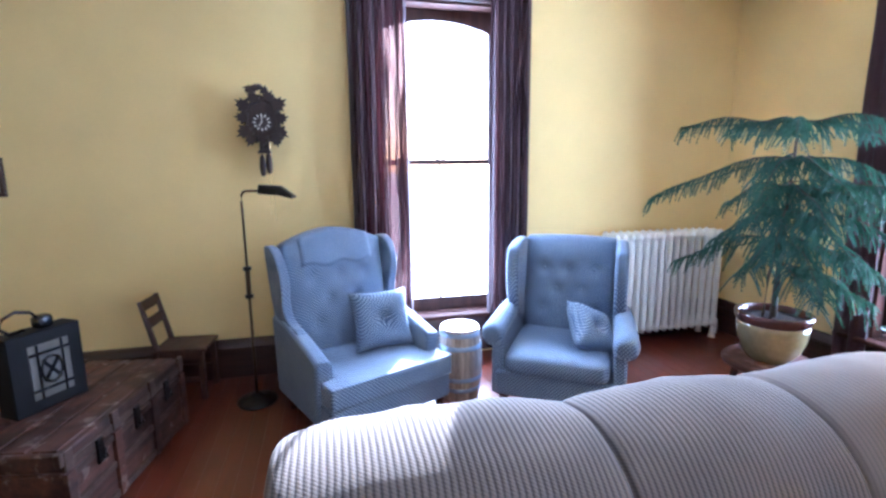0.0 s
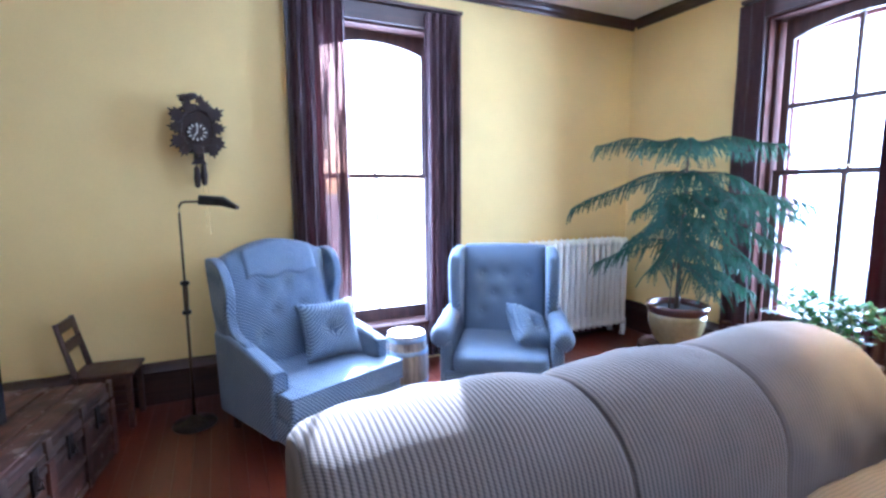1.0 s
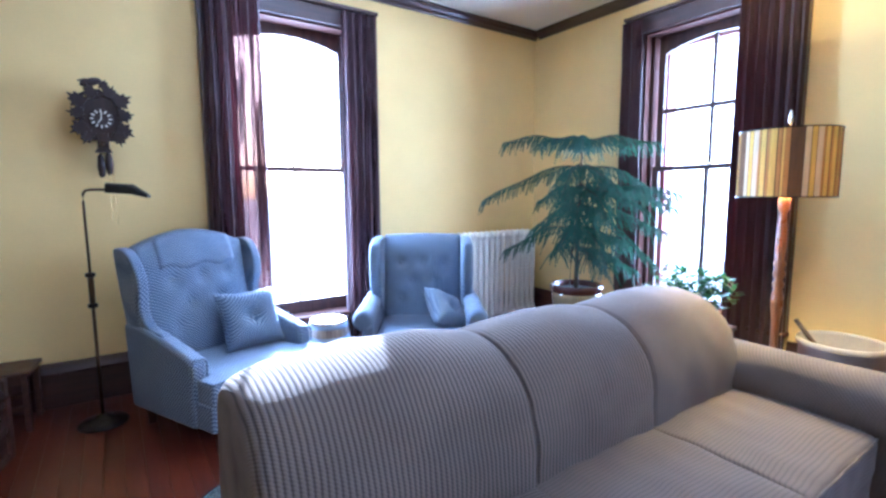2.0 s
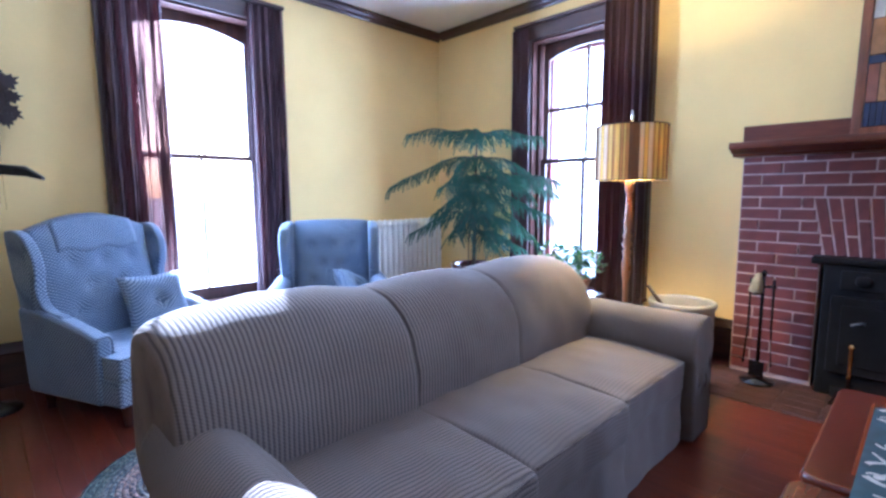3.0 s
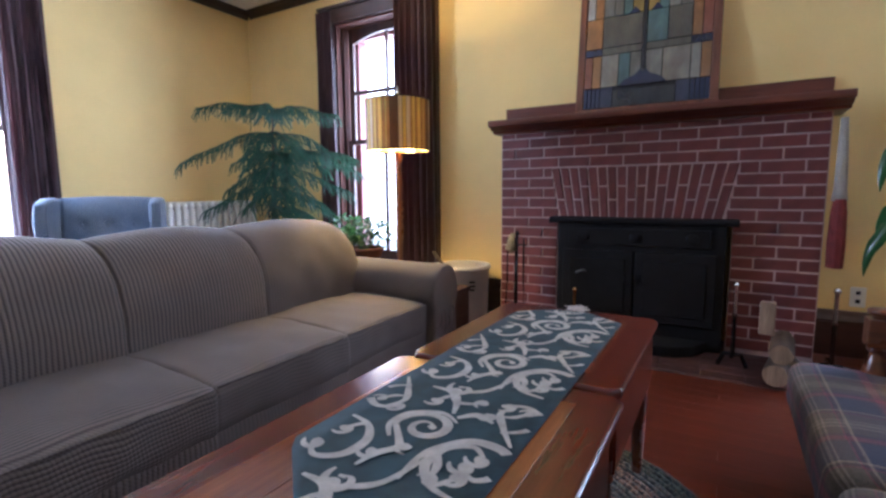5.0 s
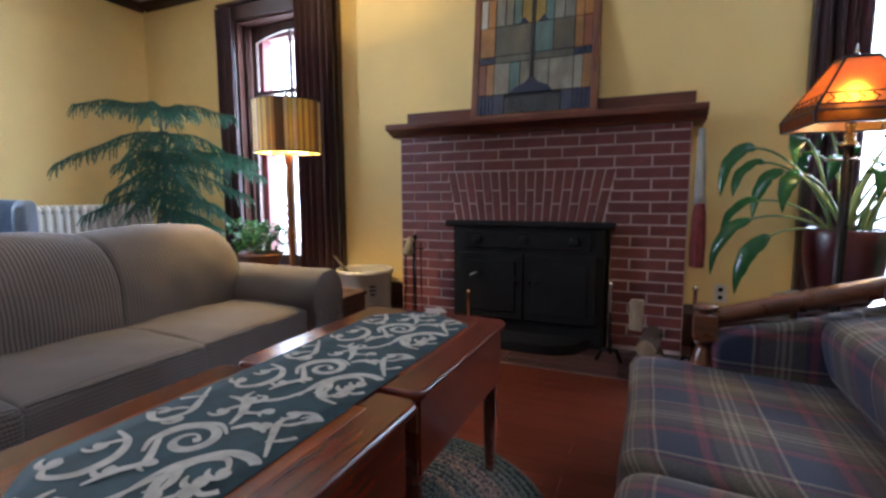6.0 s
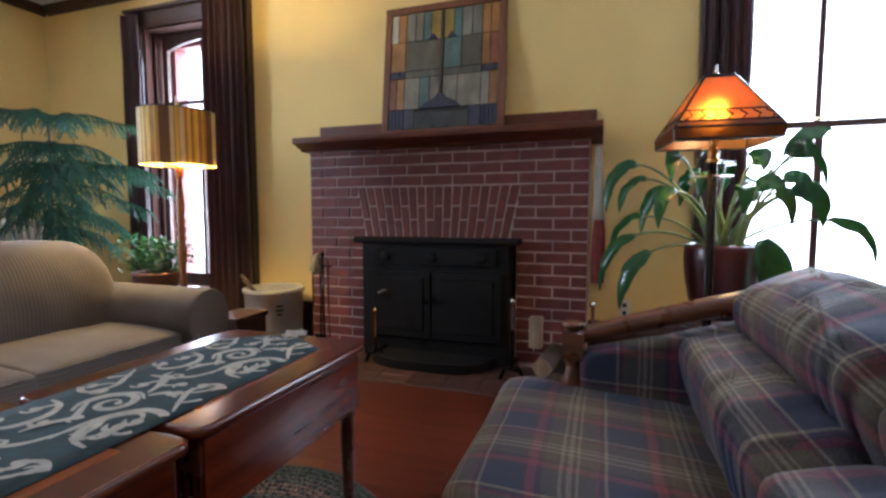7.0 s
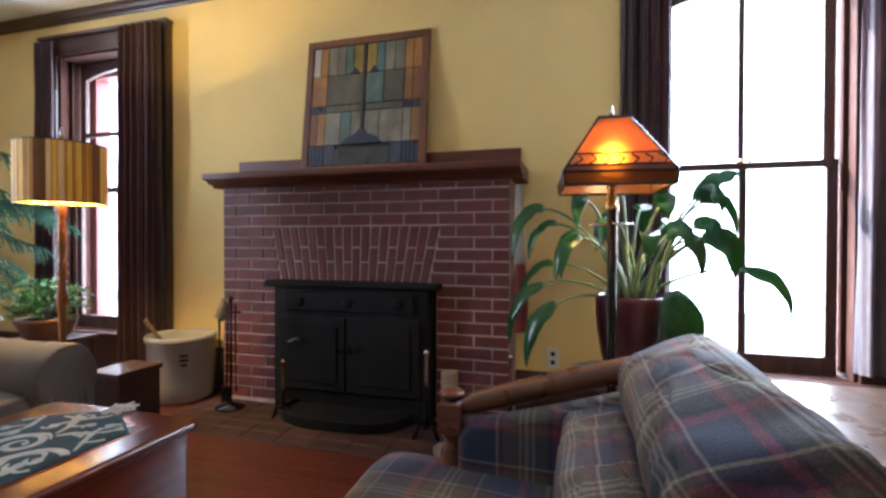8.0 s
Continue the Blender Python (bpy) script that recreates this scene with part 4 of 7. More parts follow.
def scrolls(inside, height, lo, hi, mid):
    """Tapered curling strokes with rounded ends and leaves, laid flat along a cloth."""
    bm = bmesh.new()
    rng = random.Random(31)

    def stroke(pts, widths, lift):
        last = None
        for k, p in enumerate(pts):
            d = (pts[min(k + 1, len(pts) - 1)] - pts[max(k - 1, 0)]).normalized()
            s = Vector((-d.y, d.x)) * widths[k]
            a, b = p + s, p - s
            if not (inside(a) and inside(b)):
                last = None
                continue
            row = (bm.verts.new((a.x, a.y, height(a) + lift)), bm.verts.new((b.x, b.y, height(b) + lift)))
            if last:
                bm.faces.new((last[0], last[1], row[1], row[0]))
            last = row

    def curl(c, r, a0, hand, turns, w, lift):
        """A spiral from its rim to a round knob in the middle."""
        n = 46
        pts, ws = [], []
        for k in range(n + 1):
            s = k / n
            rad = r * (1 - 0.86 * s ** 0.85)
            a = a0 + hand * 2 * math.pi * turns * s
            pts.append(c + Vector((math.cos(a), math.sin(a))) * rad)
            ws.append(w * (0.35 + 1.0 * math.sin(math.pi * min(1, s * 1.25)) ** 0.8 * (1 - 0.55 * s)) + (w * 0.9 * math.exp(-((s - 0.95) / 0.05) ** 2)))
        stroke(pts, ws, lift)

    def vine(points, w0, w1, w2, lift):
        """A stroke through a few points, its half width going from w0 over w1 to w2."""
        pts, n = [Vector(p) for p in points], len(points)
        out = []
        for k in range(n - 1):
            p0, p1, p2, p3 = pts[max(k - 1, 0)], pts[k], pts[k + 1], pts[min(k + 2, n - 1)]
            for i in range(9 if k < n - 2 else 10):
                t = i / 9
                out.append(0.5 * (2 * p1 + (p2 - p0) * t + (2 * p0 - 5 * p1 + 4 * p2 - p3) * t * t + (3 * p1 - p0 - 3 * p2 + p3) * t ** 3))
        m = len(out) - 1
        stroke(out, [w0 + (w1 - w0) * k / (m / 2) if k < m / 2 else w1 + (w2 - w1) * (k - m / 2) / (m / 2) for k in range(m + 1)], lift)

    def bulb(p, a, r, lift):
        d = Vector((math.cos(a), math.sin(a)))
        curl(Vector(p), r * 1.9, a + 1.2, 1 if r > 0.0115 else -1, 0.85, r * 0.42, lift + 0.0003)
        stroke([Vector(p) + d * r * (-1 + 2 * k / 10) for k in range(11)], [max(0.0006, r * 0.72 * math.sqrt(max(0.0, 1 - (-1 + 2 * k / 10) ** 2))) for k in range(11)], lift)
    # one repeat of the scrollwork: a ringed spiral, a forked vine and hooked side scrolls
    x, flip = lo - 0.13, 1
    while x < hi + 0.2:
        at = lambda u, v: (x + u * flip, mid(x) + v * flip)
        j = rng.uniform(-0.004, 0.004)
        if flip > 0:
            curl(Vector(at(0, 0)), 0.060, 2.0, -1, 1.6, 0.0085, 0.0006)
            vine([at(0.04, -0.045), at(0.062, 0.0), at(0.03, 0.055), at(-0.02, 0.066), at(-0.06, 0.04)], 0.0023, 0.0094, 0.0034, 0.0009)
            vine([at(-0.015, 0.058), at(-0.07, 0.010), at(-0.085, 0.005), at(-0.115, 0.03)], 0.0052, 0.0086, 0.0029, 0.0011)
            bulb(at(-0.118, 0.034), 0.6, 0.0129, 0.0013)
            vine([at(0.30, -0.06), at(0.21, -0.035 + j), at(0.175, 0.0), at(0.17, 0.022)], 0.0034, 0.0078, 0.0023, 0.0007)
            bulb(at(0.168, 0.024), 1.9, 0.0109, 0.0010)
            vine([at(-0.16, -0.05), at(-0.10, -0.045), at(-0.055, -0.055), at(-0.005, -0.10), at(-0.012, -0.165), at(-0.07, -0.180), at(-0.105, -0.155), at(-0.09, -0.122)], 0.0034, 0.0109, 0.0040, 0.0008)
            bulb(at(-0.082, -0.124), 0.3, 0.0143, 0.0012)
            vine([at(-0.055, -0.055), at(-0.10, -0.085), at(-0.14, -0.09)], 0.0069, 0.0078, 0.0023, 0.0010)
            bulb(at(-0.142, -0.092), 0.2, 0.0109, 0.0014)
            vine([at(0.058, -0.035), at(0.085, -0.065), at(0.07, -0.105)], 0.0046, 0.0101, 0.0034, 0.0012)
            bulb(at(0.092, -0.085), 0.9, 0.0116, 0.0015)
            vine([at(0.165, 0.085), at(0.160, 0.035), at(0.12, 0.0), at(0.07, -0.020)], 0.0034, 0.0109, 0.0034, 0.0010)
            bulb(at(0.105, 0.042), 1.0, 0.0129, 0.0014)
            vine([at(0.105, 0.042), at(0.13, 0.03), at(0.145, 0.02)], 0.0052, 0.0070, 0.0034, 0.0016)
        vine([at(0.155, -0.10), at(0.165, -0.14), at(0.13, -0.178), at(0.075, -0.168), at(0.045, -0.13)], 0.0040, 0.0101, 0.0029, 0.0007)
        bulb(at(0.148, -0.100), 1.5, 0.0122, 0.0011)
        vine([at(-0.03, 0.150), at(-0.045, 0.10), at(-0.09, 0.066), at(-0.145, 0.070), at(-0.172, 0.11), at(-0.15, 0.140)], 0.0034, 0.0109, 0.0034, 0.0007)
        bulb(at(-0.140, 0.138), 0.4, 0.0136, 0.0011)
        bulb(at(-0.078, 0.128), 1.2, 0.0122, 0.0009)
        vine([at(-0.078, 0.128), at(-0.05, 0.11), at(-0.05, 0.09)], 0.0046, 0.0062, 0.0034, 0.0013)
        vine([at(0.03, 0.12), at(0.075, 0.10), at(0.125, 0.125), at(0.185, 0.165)], 0.0023, 0.0086, 0.0029, 0.0008)
        bulb(at(0.055, 0.148), 0.3, 0.0102, 0.0012)
        vine([at(0.055, 0.148), at(0.08, 0.13), at(0.09, 0.11)], 0.0046, 0.0062, 0.0029, 0.0015)
        if flip < 0:
            curl(Vector(at(0.01, -0.02)), 0.036, 1.0, 1, 1.0, 0.0080, 0.0017)
            vine([at(0.045, -0.03), at(0.075, 0.005), at(0.06, 0.05)], 0.003, 0.008, 0.003, 0.0018)
            bulb(at(0.058, 0.054), 1.8, 0.011, 0.0019)
            vine([at(-0.03, -0.03), at(-0.075, -0.02), at(-0.11, 0.01)], 0.003, 0.008, 0.003, 0.0018)
            bulb(at(-0.112, 0.012), 2.4, 0.011, 0.0019)
        x, flip = x + 0.1925, -flip
    return bm


def table_runner():
    o = (1.25, -2.11, TABLE_Z)
    bm = bmesh.new()
    z0 = TABLE_Z + 0.0018
    xs = [0.57 + 0.03 * k for k in range(40)] + [1.77, 1.80, 1.83, 1.86]
    tops, bots = [], []
    for x in xs:
        half = 0.183 if x < 1.77 else 0.183 - (x - 1.77) * 1.5
        half = max(0.02, min(half, 0.183 - (0.71 - x) * 1.15))
        mid = -2.116 - 0.004 * (x - 1)
        top, bot = [], []
        for k in range(9):
            y = mid - half + 2 * half * k / 8
            lift = 0.0035 + 0.0015 * noise.noise(Vector((x * 8, y * 8, 3)))
            top.append(bm.verts.new((x, y, z0 + lift)))
            bot.append(bm.verts.new((x, y, z0)))
        tops.append(top), bots.append(bot)
    for g in (tops, bots):
        for a, b in zip(g, g[1:]):
            for k in range(8):
                bm.faces.new((a[k], a[k + 1], b[k + 1], b[k]))
    for a, b, c, d in zip(tops, tops[1:], bots, bots[1:]):
        for k in (0, 8):
            bm.faces.new((a[k], b[k], d[k], c[k]))
    for a, c in ((tops[0], bots[0]), (tops[-1], bots[-1])):
        for k in range(8):
            bm.faces.new((a[k], a[k + 1], c[k + 1], c[k]))
    r = thing("table_runner", pose(*o), "teal cloth runner with cream scroll pattern, along the table", "table runner")
    cloth = part("cloth", bm, TEALCLOTH, r, smooth=True, at=o)
    mid = lambda x: -2.116 - 0.004 * (x - 1)
    edge = lambda x: max(0.0, min(0.183 if x < 1.77 else 0.183 - (x - 1.77) * 1.5, 0.183 - (0.71 - x) * 1.15) - 0.004)
    inside = lambda p: 0.575 < p.x < 1.855 and abs(p.y - mid(p.x)) < edge(p.x)
    lie = lambda p: z0 + 0.0042 + 0.0015 * noise.noise(Vector((p.x * 8, p.y * 8, 3)))
    part("scroll_pattern", scrolls(inside, lie, 0.61, 1.84, mid), CREAMCLOTH, cloth, "cream woven scrolls", smooth=True, at=o)
    bm = bmesh.new()
    for k in range(26):
        a = random.uniform(0, 6.28)
        d = random.uniform(0, 0.035)
        p = Vector((1.885 + d * math.cos(a), -2.125 + d * math.sin(a), TABLE_Z + 0.004))
        tube(bm, [p, p + Vector((random.uniform(-0.02, 0.03), random.uniform(-0.02, 0.02), 0.008)), p + Vector((random.uniform(-0.02, 0.05), random.uniform(-0.03, 0.03), 0.001))], 0.003, 5)
    part("tassel", bm, mat("cream_thread", (0.55, 0.48, 0.42), 0.8), r, "cream fringed tassel", at=o)


table_runner()

# ---------------------------------------------------------------- plaid settee with wooden arm
def puff_part(name, parent, material, o, half, m, e1=0.25, e2=0.5, wr=0.03, label=""):
    bm = bmesh.new()
    puff(bm, *half, e1, e2, 240 if wr > 0.03 else 64, 32, wr, m, 0.048 if wr > 0.03 else 0.0)
    return part(name, bm, material, parent, label, smooth=True, at=o)


def plaid_settee():
    o = (1.3, -3.4, 0)
    s = thing("settee", pose(*o), "plaid upholstered settee with turned wooden arm rails", "sofa")
    boxpart("base", PLAID, s, (0.62, 2.26, -3.95, -2.92, 0.08, 0.22), 0.02, at=o)
    for a, b in ((0.58, 1.44), (1.44, 2.29)):
        puff_part("seat_cushion", s, PLAID, o, ((b - a) / 2 + 0.006, 0.36, 0.10), pose((a + b) / 2, -3.16, 0.268, 3), 0.18, 0.4)
        puff_part("lumbar_cushion", s, PLAID, o, ((b - a) / 2 + 0.002, 0.115, 0.145), pose((a + b) / 2, -3.50, 0.47, -14), 0.3, 0.6, 0.034)
        puff_part("back_cushion", s, PLAID, o, ((b - a) / 2 + 0.008, 0.15, 0.185), pose((a + b) / 2, -3.69, 0.632, -22), 0.28, 0.70, 0.036)
    boxpart("back_frame", PLAID, s, (0.62, 2.26, -3.93, -3.76, 0.2, 0.60), 0.04, at=o)
    for x in (2.235, 0.64):
        bm = bmesh.new()
        prism(bm, [(-3.07, 0.16), (-3.07, 0.47), (-3.10, 0.50), (-3.35, 0.565), (-3.60, 0.64), (-3.86, 0.70), (-3.86, 0.16)], x - 0.045, x + 0.045, "x")
        part("arm_panel", bm, PLAID_ARM, s, bevel=0.028, segs=4, at=o)
        bm = bmesh.new()
        tube(bm, [(x, -3.035, 0.528), (x, -3.12, 0.557), (x + 0.004, -3.25, 0.597), (x + 0.008, -3.40, 0.642), (x + 0.012, -3.56, 0.686), (x + 0.015, -3.74, 0.712)], [0.024, 0.032, 0.035, 0.036, 0.037, 0.037], 16)
        part("arm_rail", bm, ARMWOOD, s, smooth=True, at=o)
        bm = bmesh.new()
        lathe(bm, [(0.018, 0.0), (0.028, 0.04), (0.03, 0.20), (0.024, 0.24), (0.022, 0.30), (0.030, 0.325), (0.038, 0.35), (0.040, 0.365), (0.034, 0.395), (0.023, 0.425), (0.022, 0.436), (0.032, 0.446), (0.032, 0.454), (0.026, 0.458)], 24, (x, -3.045))
        box(bm, x - 0.037, x + 0.037, -3.082, -3.008, 0.458, 0.552)
        lathe(bm, [(0.024, 0.552), (0.020, 0.558), (0.036, 0.567), (0.041, 0.577), (0.036, 0.586), (0.020, 0.589), (0.006, 0.587)], 24, (x, -3.045))
        part("arm_post", bm, ARMWOOD, s, smooth=False, bevel=0.004, at=o)
    for x in (0.68, 2.2):
        bm = bmesh.new()
        lathe(bm, [(0.02, 0.0), (0.03, 0.09)], 12, (x, -3.9))
        part("leg", bm, ARMWOOD, s, at=o)


plaid_settee()

# ---------------------------------------------------------------- fireplace (bricks come last in the file)
FX, FY0, FY1 = 3.462, -3.05, -1.14
FO = (3.58, -2.1, 0)
fireplace = thing("fireplace", pose(*FO), "dark red painted brick fireplace with pale joints and wooden mantel", "fireplace")
bm = bmesh.new()
prism(bm, [(FY0, 0), (FY0 + 0.43, 0), (FY0 + 0.43, 0.80), (FY1 - 0.43, 0.80), (FY1 - 0.43, 0), (FY1, 0), (FY1, 1.40), (FY0, 1.40)], FX, WALL_B - 0.001, "x")
masonry = part("masonry", bm, MORTAR, fireplace, "pale mortar core", at=FO)
bm = bmesh.new()
prof = [(WALL_B - 0.001, 1.402), (3.43, 1.402), (3.42, 1.418), (3.385, 1.424), (3.37, 1.438), (3.335, 1.444), (3.33, 1.452), (3.33, 1.478), (3.335, 1.486), (WALL_B - 0.001, 1.486)]
prism(bm, prof, FY0 - 0.07, FY1 + 0.055, "y")
part("mantel_shelf", bm, MANTEL, fireplace, "moulded red-brown wooden mantel shelf", bevel=0.003, at=FO)
boxpart("back_board", MANTEL, fireplace, (3.695, WALL_B - 0.001, -3.078, -1.073, 1.487, 1.618), 0.003, at=FO)


def stove_insert():
    o = (3.4, -2.11, 0.012)
    s = thing("stove_insert", pose(*o), "black cast-iron stove insert set in the fireplace", "stove")
    ya, yb = -2.60, -1.60
    boxpart("body", STOVEIRON, s, (3.36, 3.68, ya, yb, 0.012, 0.775), 0.01, at=o)
    bm = bmesh.new()
    prism(bm, [(3.50, 0.772), (3.345, 0.772), (3.335, 0.785), (3.335, 0.80), (3.345, 0.812), (3.50, 0.812)], ya - 0.055, yb + 0.055, "y")
    part("hood", bm, STOVEIRON, s, bevel=0.004, at=o)
    # bowed lower front with two doors
    bm = bmesh.new()
    out = [(3.37, ya + 0.06)]
    for k in range(13):
        u = -1 + 2 * k / 12
        out.append((3.37 - 0.24 * (1 - u ** 4) ** 0.7 if abs(u) < 1 else 3.37, -2.10 + u * 0.43))
    out.append((3.37, yb - 0.06))
    prism(bm, out, 0.014, 0.075, "z")
    part("ash_lip", bm, STOVEIRON, s, bevel=0.006, at=o)
    for a, b in ((-2.555, -2.105), (-2.095, -1.645)):
        d = boxpart("door", STOVEIRON, s, (3.338, 3.362, a, b, 0.16, 0.60), 0.006, at=o)
        boxpart("door_panel", STOVEIRON, d, (3.33, 3.34, a + 0.05, b - 0.05, 0.21, 0.55), 0.006, at=o)
        bm = bmesh.new()
        mid = b - 0.04 if b < -2 else a + 0.04
        tube(bm, [(3.335, mid, 0.40), (3.305, mid, 0.42), (3.30, mid, 0.46)], 0.006, 8)
        part("door_handle", bm, STOVEIRON, d, smooth=True, at=o)
    bm = bmesh.new()
    tube(bm, [(3.33, -1.80, 0.462), (3.30, -1.79, 0.470), (3.295, -1.745, 0.452)], 0.006, 8)
    part("damper_lever", bm, BRASSDULL, s, "dull metal damper lever", smooth=True, at=o)
    boxpart("vent_panel", STOVEIRON, s, (3.345, 3.362, -2.52, -1.68, 0.635, 0.745), 0.006, at=o)
    for y in (-2.42, -2.10, -1.78):
        bm = bmesh.new()
        puff(bm, 0.012, 0.035, 0.03, 0.8, 0.8, 16, 10, 0.1, pose(3.342, y, 0.69))
        part("ornament", bm, STOVEIRON, s, smooth=True, at=o)


stove_insert()

# ---------------------------------------------------------------- leaning stained glass
def stained_glass():
    w, h = 0.87, 0.925
    m = pose(3.585, -2.072, 1.4875) @ pose(0, 0, 0, 0, 7.0, 0) @ pose(0, 0, 0, 0, 0, -90)
    g = thing("stained_glass", m, "stained glass panel in a wooden frame leaning on the mantel", "stained glass")
    fw = 0.048
    for nm, b in (("frame_rail", (-w / 2, w / 2, 0, 0.028, 0, fw + 0.01)), ("frame_rail", (-w / 2, w / 2, 0, 0.028, h - fw, h)), ("frame_stile", (-w / 2, -w / 2 + fw, 0.001, 0.027, fw + 0.01, h - fw)), ("frame_stile", (w / 2 - fw, w / 2, 0.001, 0.027, fw + 0.01, h - fw))):
        boxpart(nm, FRAMEWOOD, g, b, 0.004)
    boxpart("backing", IRON, g, (-w / 2 + fw, w / 2 - fw, 0.018, 0.022, fw, h - fw), 0)
    x0, x1, z0, z1 = -w / 2 + fw, w / 2 - fw, fw + 0.012, h - fw - 0.002
    W, H = x1 - x0, z1 - z0

    def pane(a, b, c, d, material):
        boxpart("pane", material, g, (x0 + a * W + 0.002, x0 + b * W - 0.002, 0.008, 0.014, z0 + c * H + 0.002, z0 + d * H - 0.002), 0)
    cols = [(0, 0.07), (0.07, 0.145), (0.145, 0.235), (0.235, 0.31), (0.31, 0.385), (0.385, 0.475), (0.505, 0.595), (0.595, 0.67), (0.67, 0.76), (0.76, 0.85), (0.85, 0.925), (0.925, 1)]
    for k, (a, b) in enumerate(cols):
        edge = k < 2 or k > 9
        yellow = k in (5, 6)
        pane(a, b, 0.755, 1.0, GL["white"] if k == 0 else GL["amber"] if edge else GL["gold"] if yellow else GL["sea"] if k in (4, 7) else GL["grey"])
    for a, b, name in ((0, 0.145, "amber"), (0.145, 0.475, "olive"), (0.505, 0.67, "sea"), (0.67, 0.85, "olive"), (0.85, 0.925, "amber"), (0.925, 1, "rust")):
        pane(a, b, 0.50, 0.755, GL[name])
    pane(0, 0.145, 0.44, 0.50, GL["navy"]), pane(0.85, 1, 0.44, 0.50, GL["navy"])
    pane(0.145, 0.475, 0.44, 0.50, GL["olive"]), pane(0.505, 0.85, 0.44, 0.50, GL["olive"])
    for a, b, name in ((0, 0.07, "rust"), (0.07, 0.145, "amber"), (0.145, 0.29, "cream"), (0.29, 0.385, "sea"), (0.385, 0.475, "grey"), (0.505, 0.64, "grey"), (0.64, 0.85, "cream"), (0.85, 0.925, "cream"), (0.925, 1, "amber")):
        pane(a, b, 0.17, 0.44, GL[name])
    for k in range(4):
        pane(0.036 * k, 0.036 * (k + 1), 0, 0.17, GL["navy"]), pane(1 - 0.036 * (k + 1), 1 - 0.036 * k, 0, 0.17, GL["navy"])
    pane(0.145, 0.25, 0, 0.17, GL["slate"]), pane(0.75, 0.855, 0, 0.17, GL["slate"]), pane(0.25, 0.75, 0, 0.14, GL["dark"])
    # leading: the tall stem with its flared foot, and two hanging buds
    bm = bmesh.new()
    box(bm, x0 + 0.476 * W, x0 + 0.504 * W, 0.003, 0.016, z0 + 0.27 * H, z1)
    part("lead_stem", bm, LEAD, g)
    bm = bmesh.new()
    prism(bm, [(x0 + 0.30 * W, z0 + 0.17 * H), (x0 + 0.34 * W, z0 + 0.215 * H), (x0 + 0.43 * W, z0 + 0.25 * H), (x0 + 0.49 * W, z0 + 0.31 * H), (x0 + 0.55 * W, z0 + 0.25 * H), (x0 + 0.64 * W, z0 + 0.215 * H), (x0 + 0.68 * W, z0 + 0.17 * H)], 0.004, 0.017, "y")
    part("lead_foot", bm, GL["navy"], g)
    for u in (0.405, 0.58):
        bm = bmesh.new()
        prism(bm, [(x0 + (u - 0.045) * W, z0 + 0.755 * H), (x0 + u * W, z0 + 0.81 * H), (x0 + (u + 0.045) * W, z0 + 0.755 * H)], 0.004, 0.016, "y")
        part("lead_bud", bm, GL["navy"], g)


FRAMEWOOD = wood("picture_frame_wood", (0.20, 0.065, 0.025), 0.4, "z", 0.2, 0.1)
LEAD = mat("lead_came", (0.03, 0.03, 0.032), 0.5, 0.2, metal=0.5)
GL = {}
for gname, gcol in (("white", (0.55, 0.52, 0.44)), ("amber", (0.36, 0.17, 0.05)), ("rust", (0.26, 0.085, 0.04)), ("gold", (0.36, 0.26, 0.06)), ("sea", (0.10, 0.18, 0.17)), ("grey", (0.20, 0.20, 0.16)), ("olive", (0.12, 0.12, 0.09)), ("cream", (0.27, 0.25, 0.19)), ("navy", (0.018, 0.022, 0.06)), ("slate", (0.04, 0.045, 0.08)), ("dark", (0.03, 0.03, 0.03))):
    GL[gname] = mat("glass_" + gname, gcol, 0.22, 0.35, 7, 30, 0.15, 0.002, per_object=0.3, coat=0.3, stretch=(1, 1, 0.5))
stained_glass()


# ---------------------------------------------------------------- radiator
def radiator():
    o = (3.03, 1.79, 0)
    r = thing("radiator", pose(*o), "cream-painted cast-iron column radiator standing by the wall", "radiator")
    n = 15
    for k in range(n):
        x = 2.545 + 0.0685 * k
        bm = bmesh.new()
        for y in (1.715, 1.79, 1.865):
            tube(bm, [(x, y, 0.10), (x, y, 0.14), (x, y, 0.5), (x, y, 0.87), (x, y, 0.905), (x, y, 0.918)], [0.019, 0.0235, 0.0235, 0.0235, 0.019, 0.008], 12)
        for z in (0.135, 0.875):
            puff(bm, 0.0335, 0.105, 0.036, 0.7, 0.7, 18, 8, 0, pose(x, 1.79, z))
        part("section", bm, RADIATOR, r, smooth=True, at=o)
    for x in (2.545, 2.545 + 0.0685 * (n - 1)):
        for y in (1.715, 1.865):
            bm = bmesh.new()
            lathe(bm, [(0.03, 0.0), (0.022, 0.03), (0.018, 0.12)], 12, (x, y))
            part("foot", bm, RADIATOR, r, smooth=True, at=o)
    bm = bmesh.new()
    tube(bm, [(3.53, 1.79, 0.135), (3.60, 1.79, 0.135), (3.61, 1.79, 0.12), (3.61, 1.79, 0.0)], 0.014, 10)
    part("pipe", bm, RADIATOR, r, smooth=True, at=o)


radiator()


# ---------------------------------------------------------------- potted norfolk pine
def mesh_part(name, verts, faces, material, parent, smooth=False):
    me = bpy.data.meshes.new(name)
    me.from_pydata(verts, [], faces)
    me.materials.append(material)
    ob = new(name, me)
    ob.parent = parent
    return ob


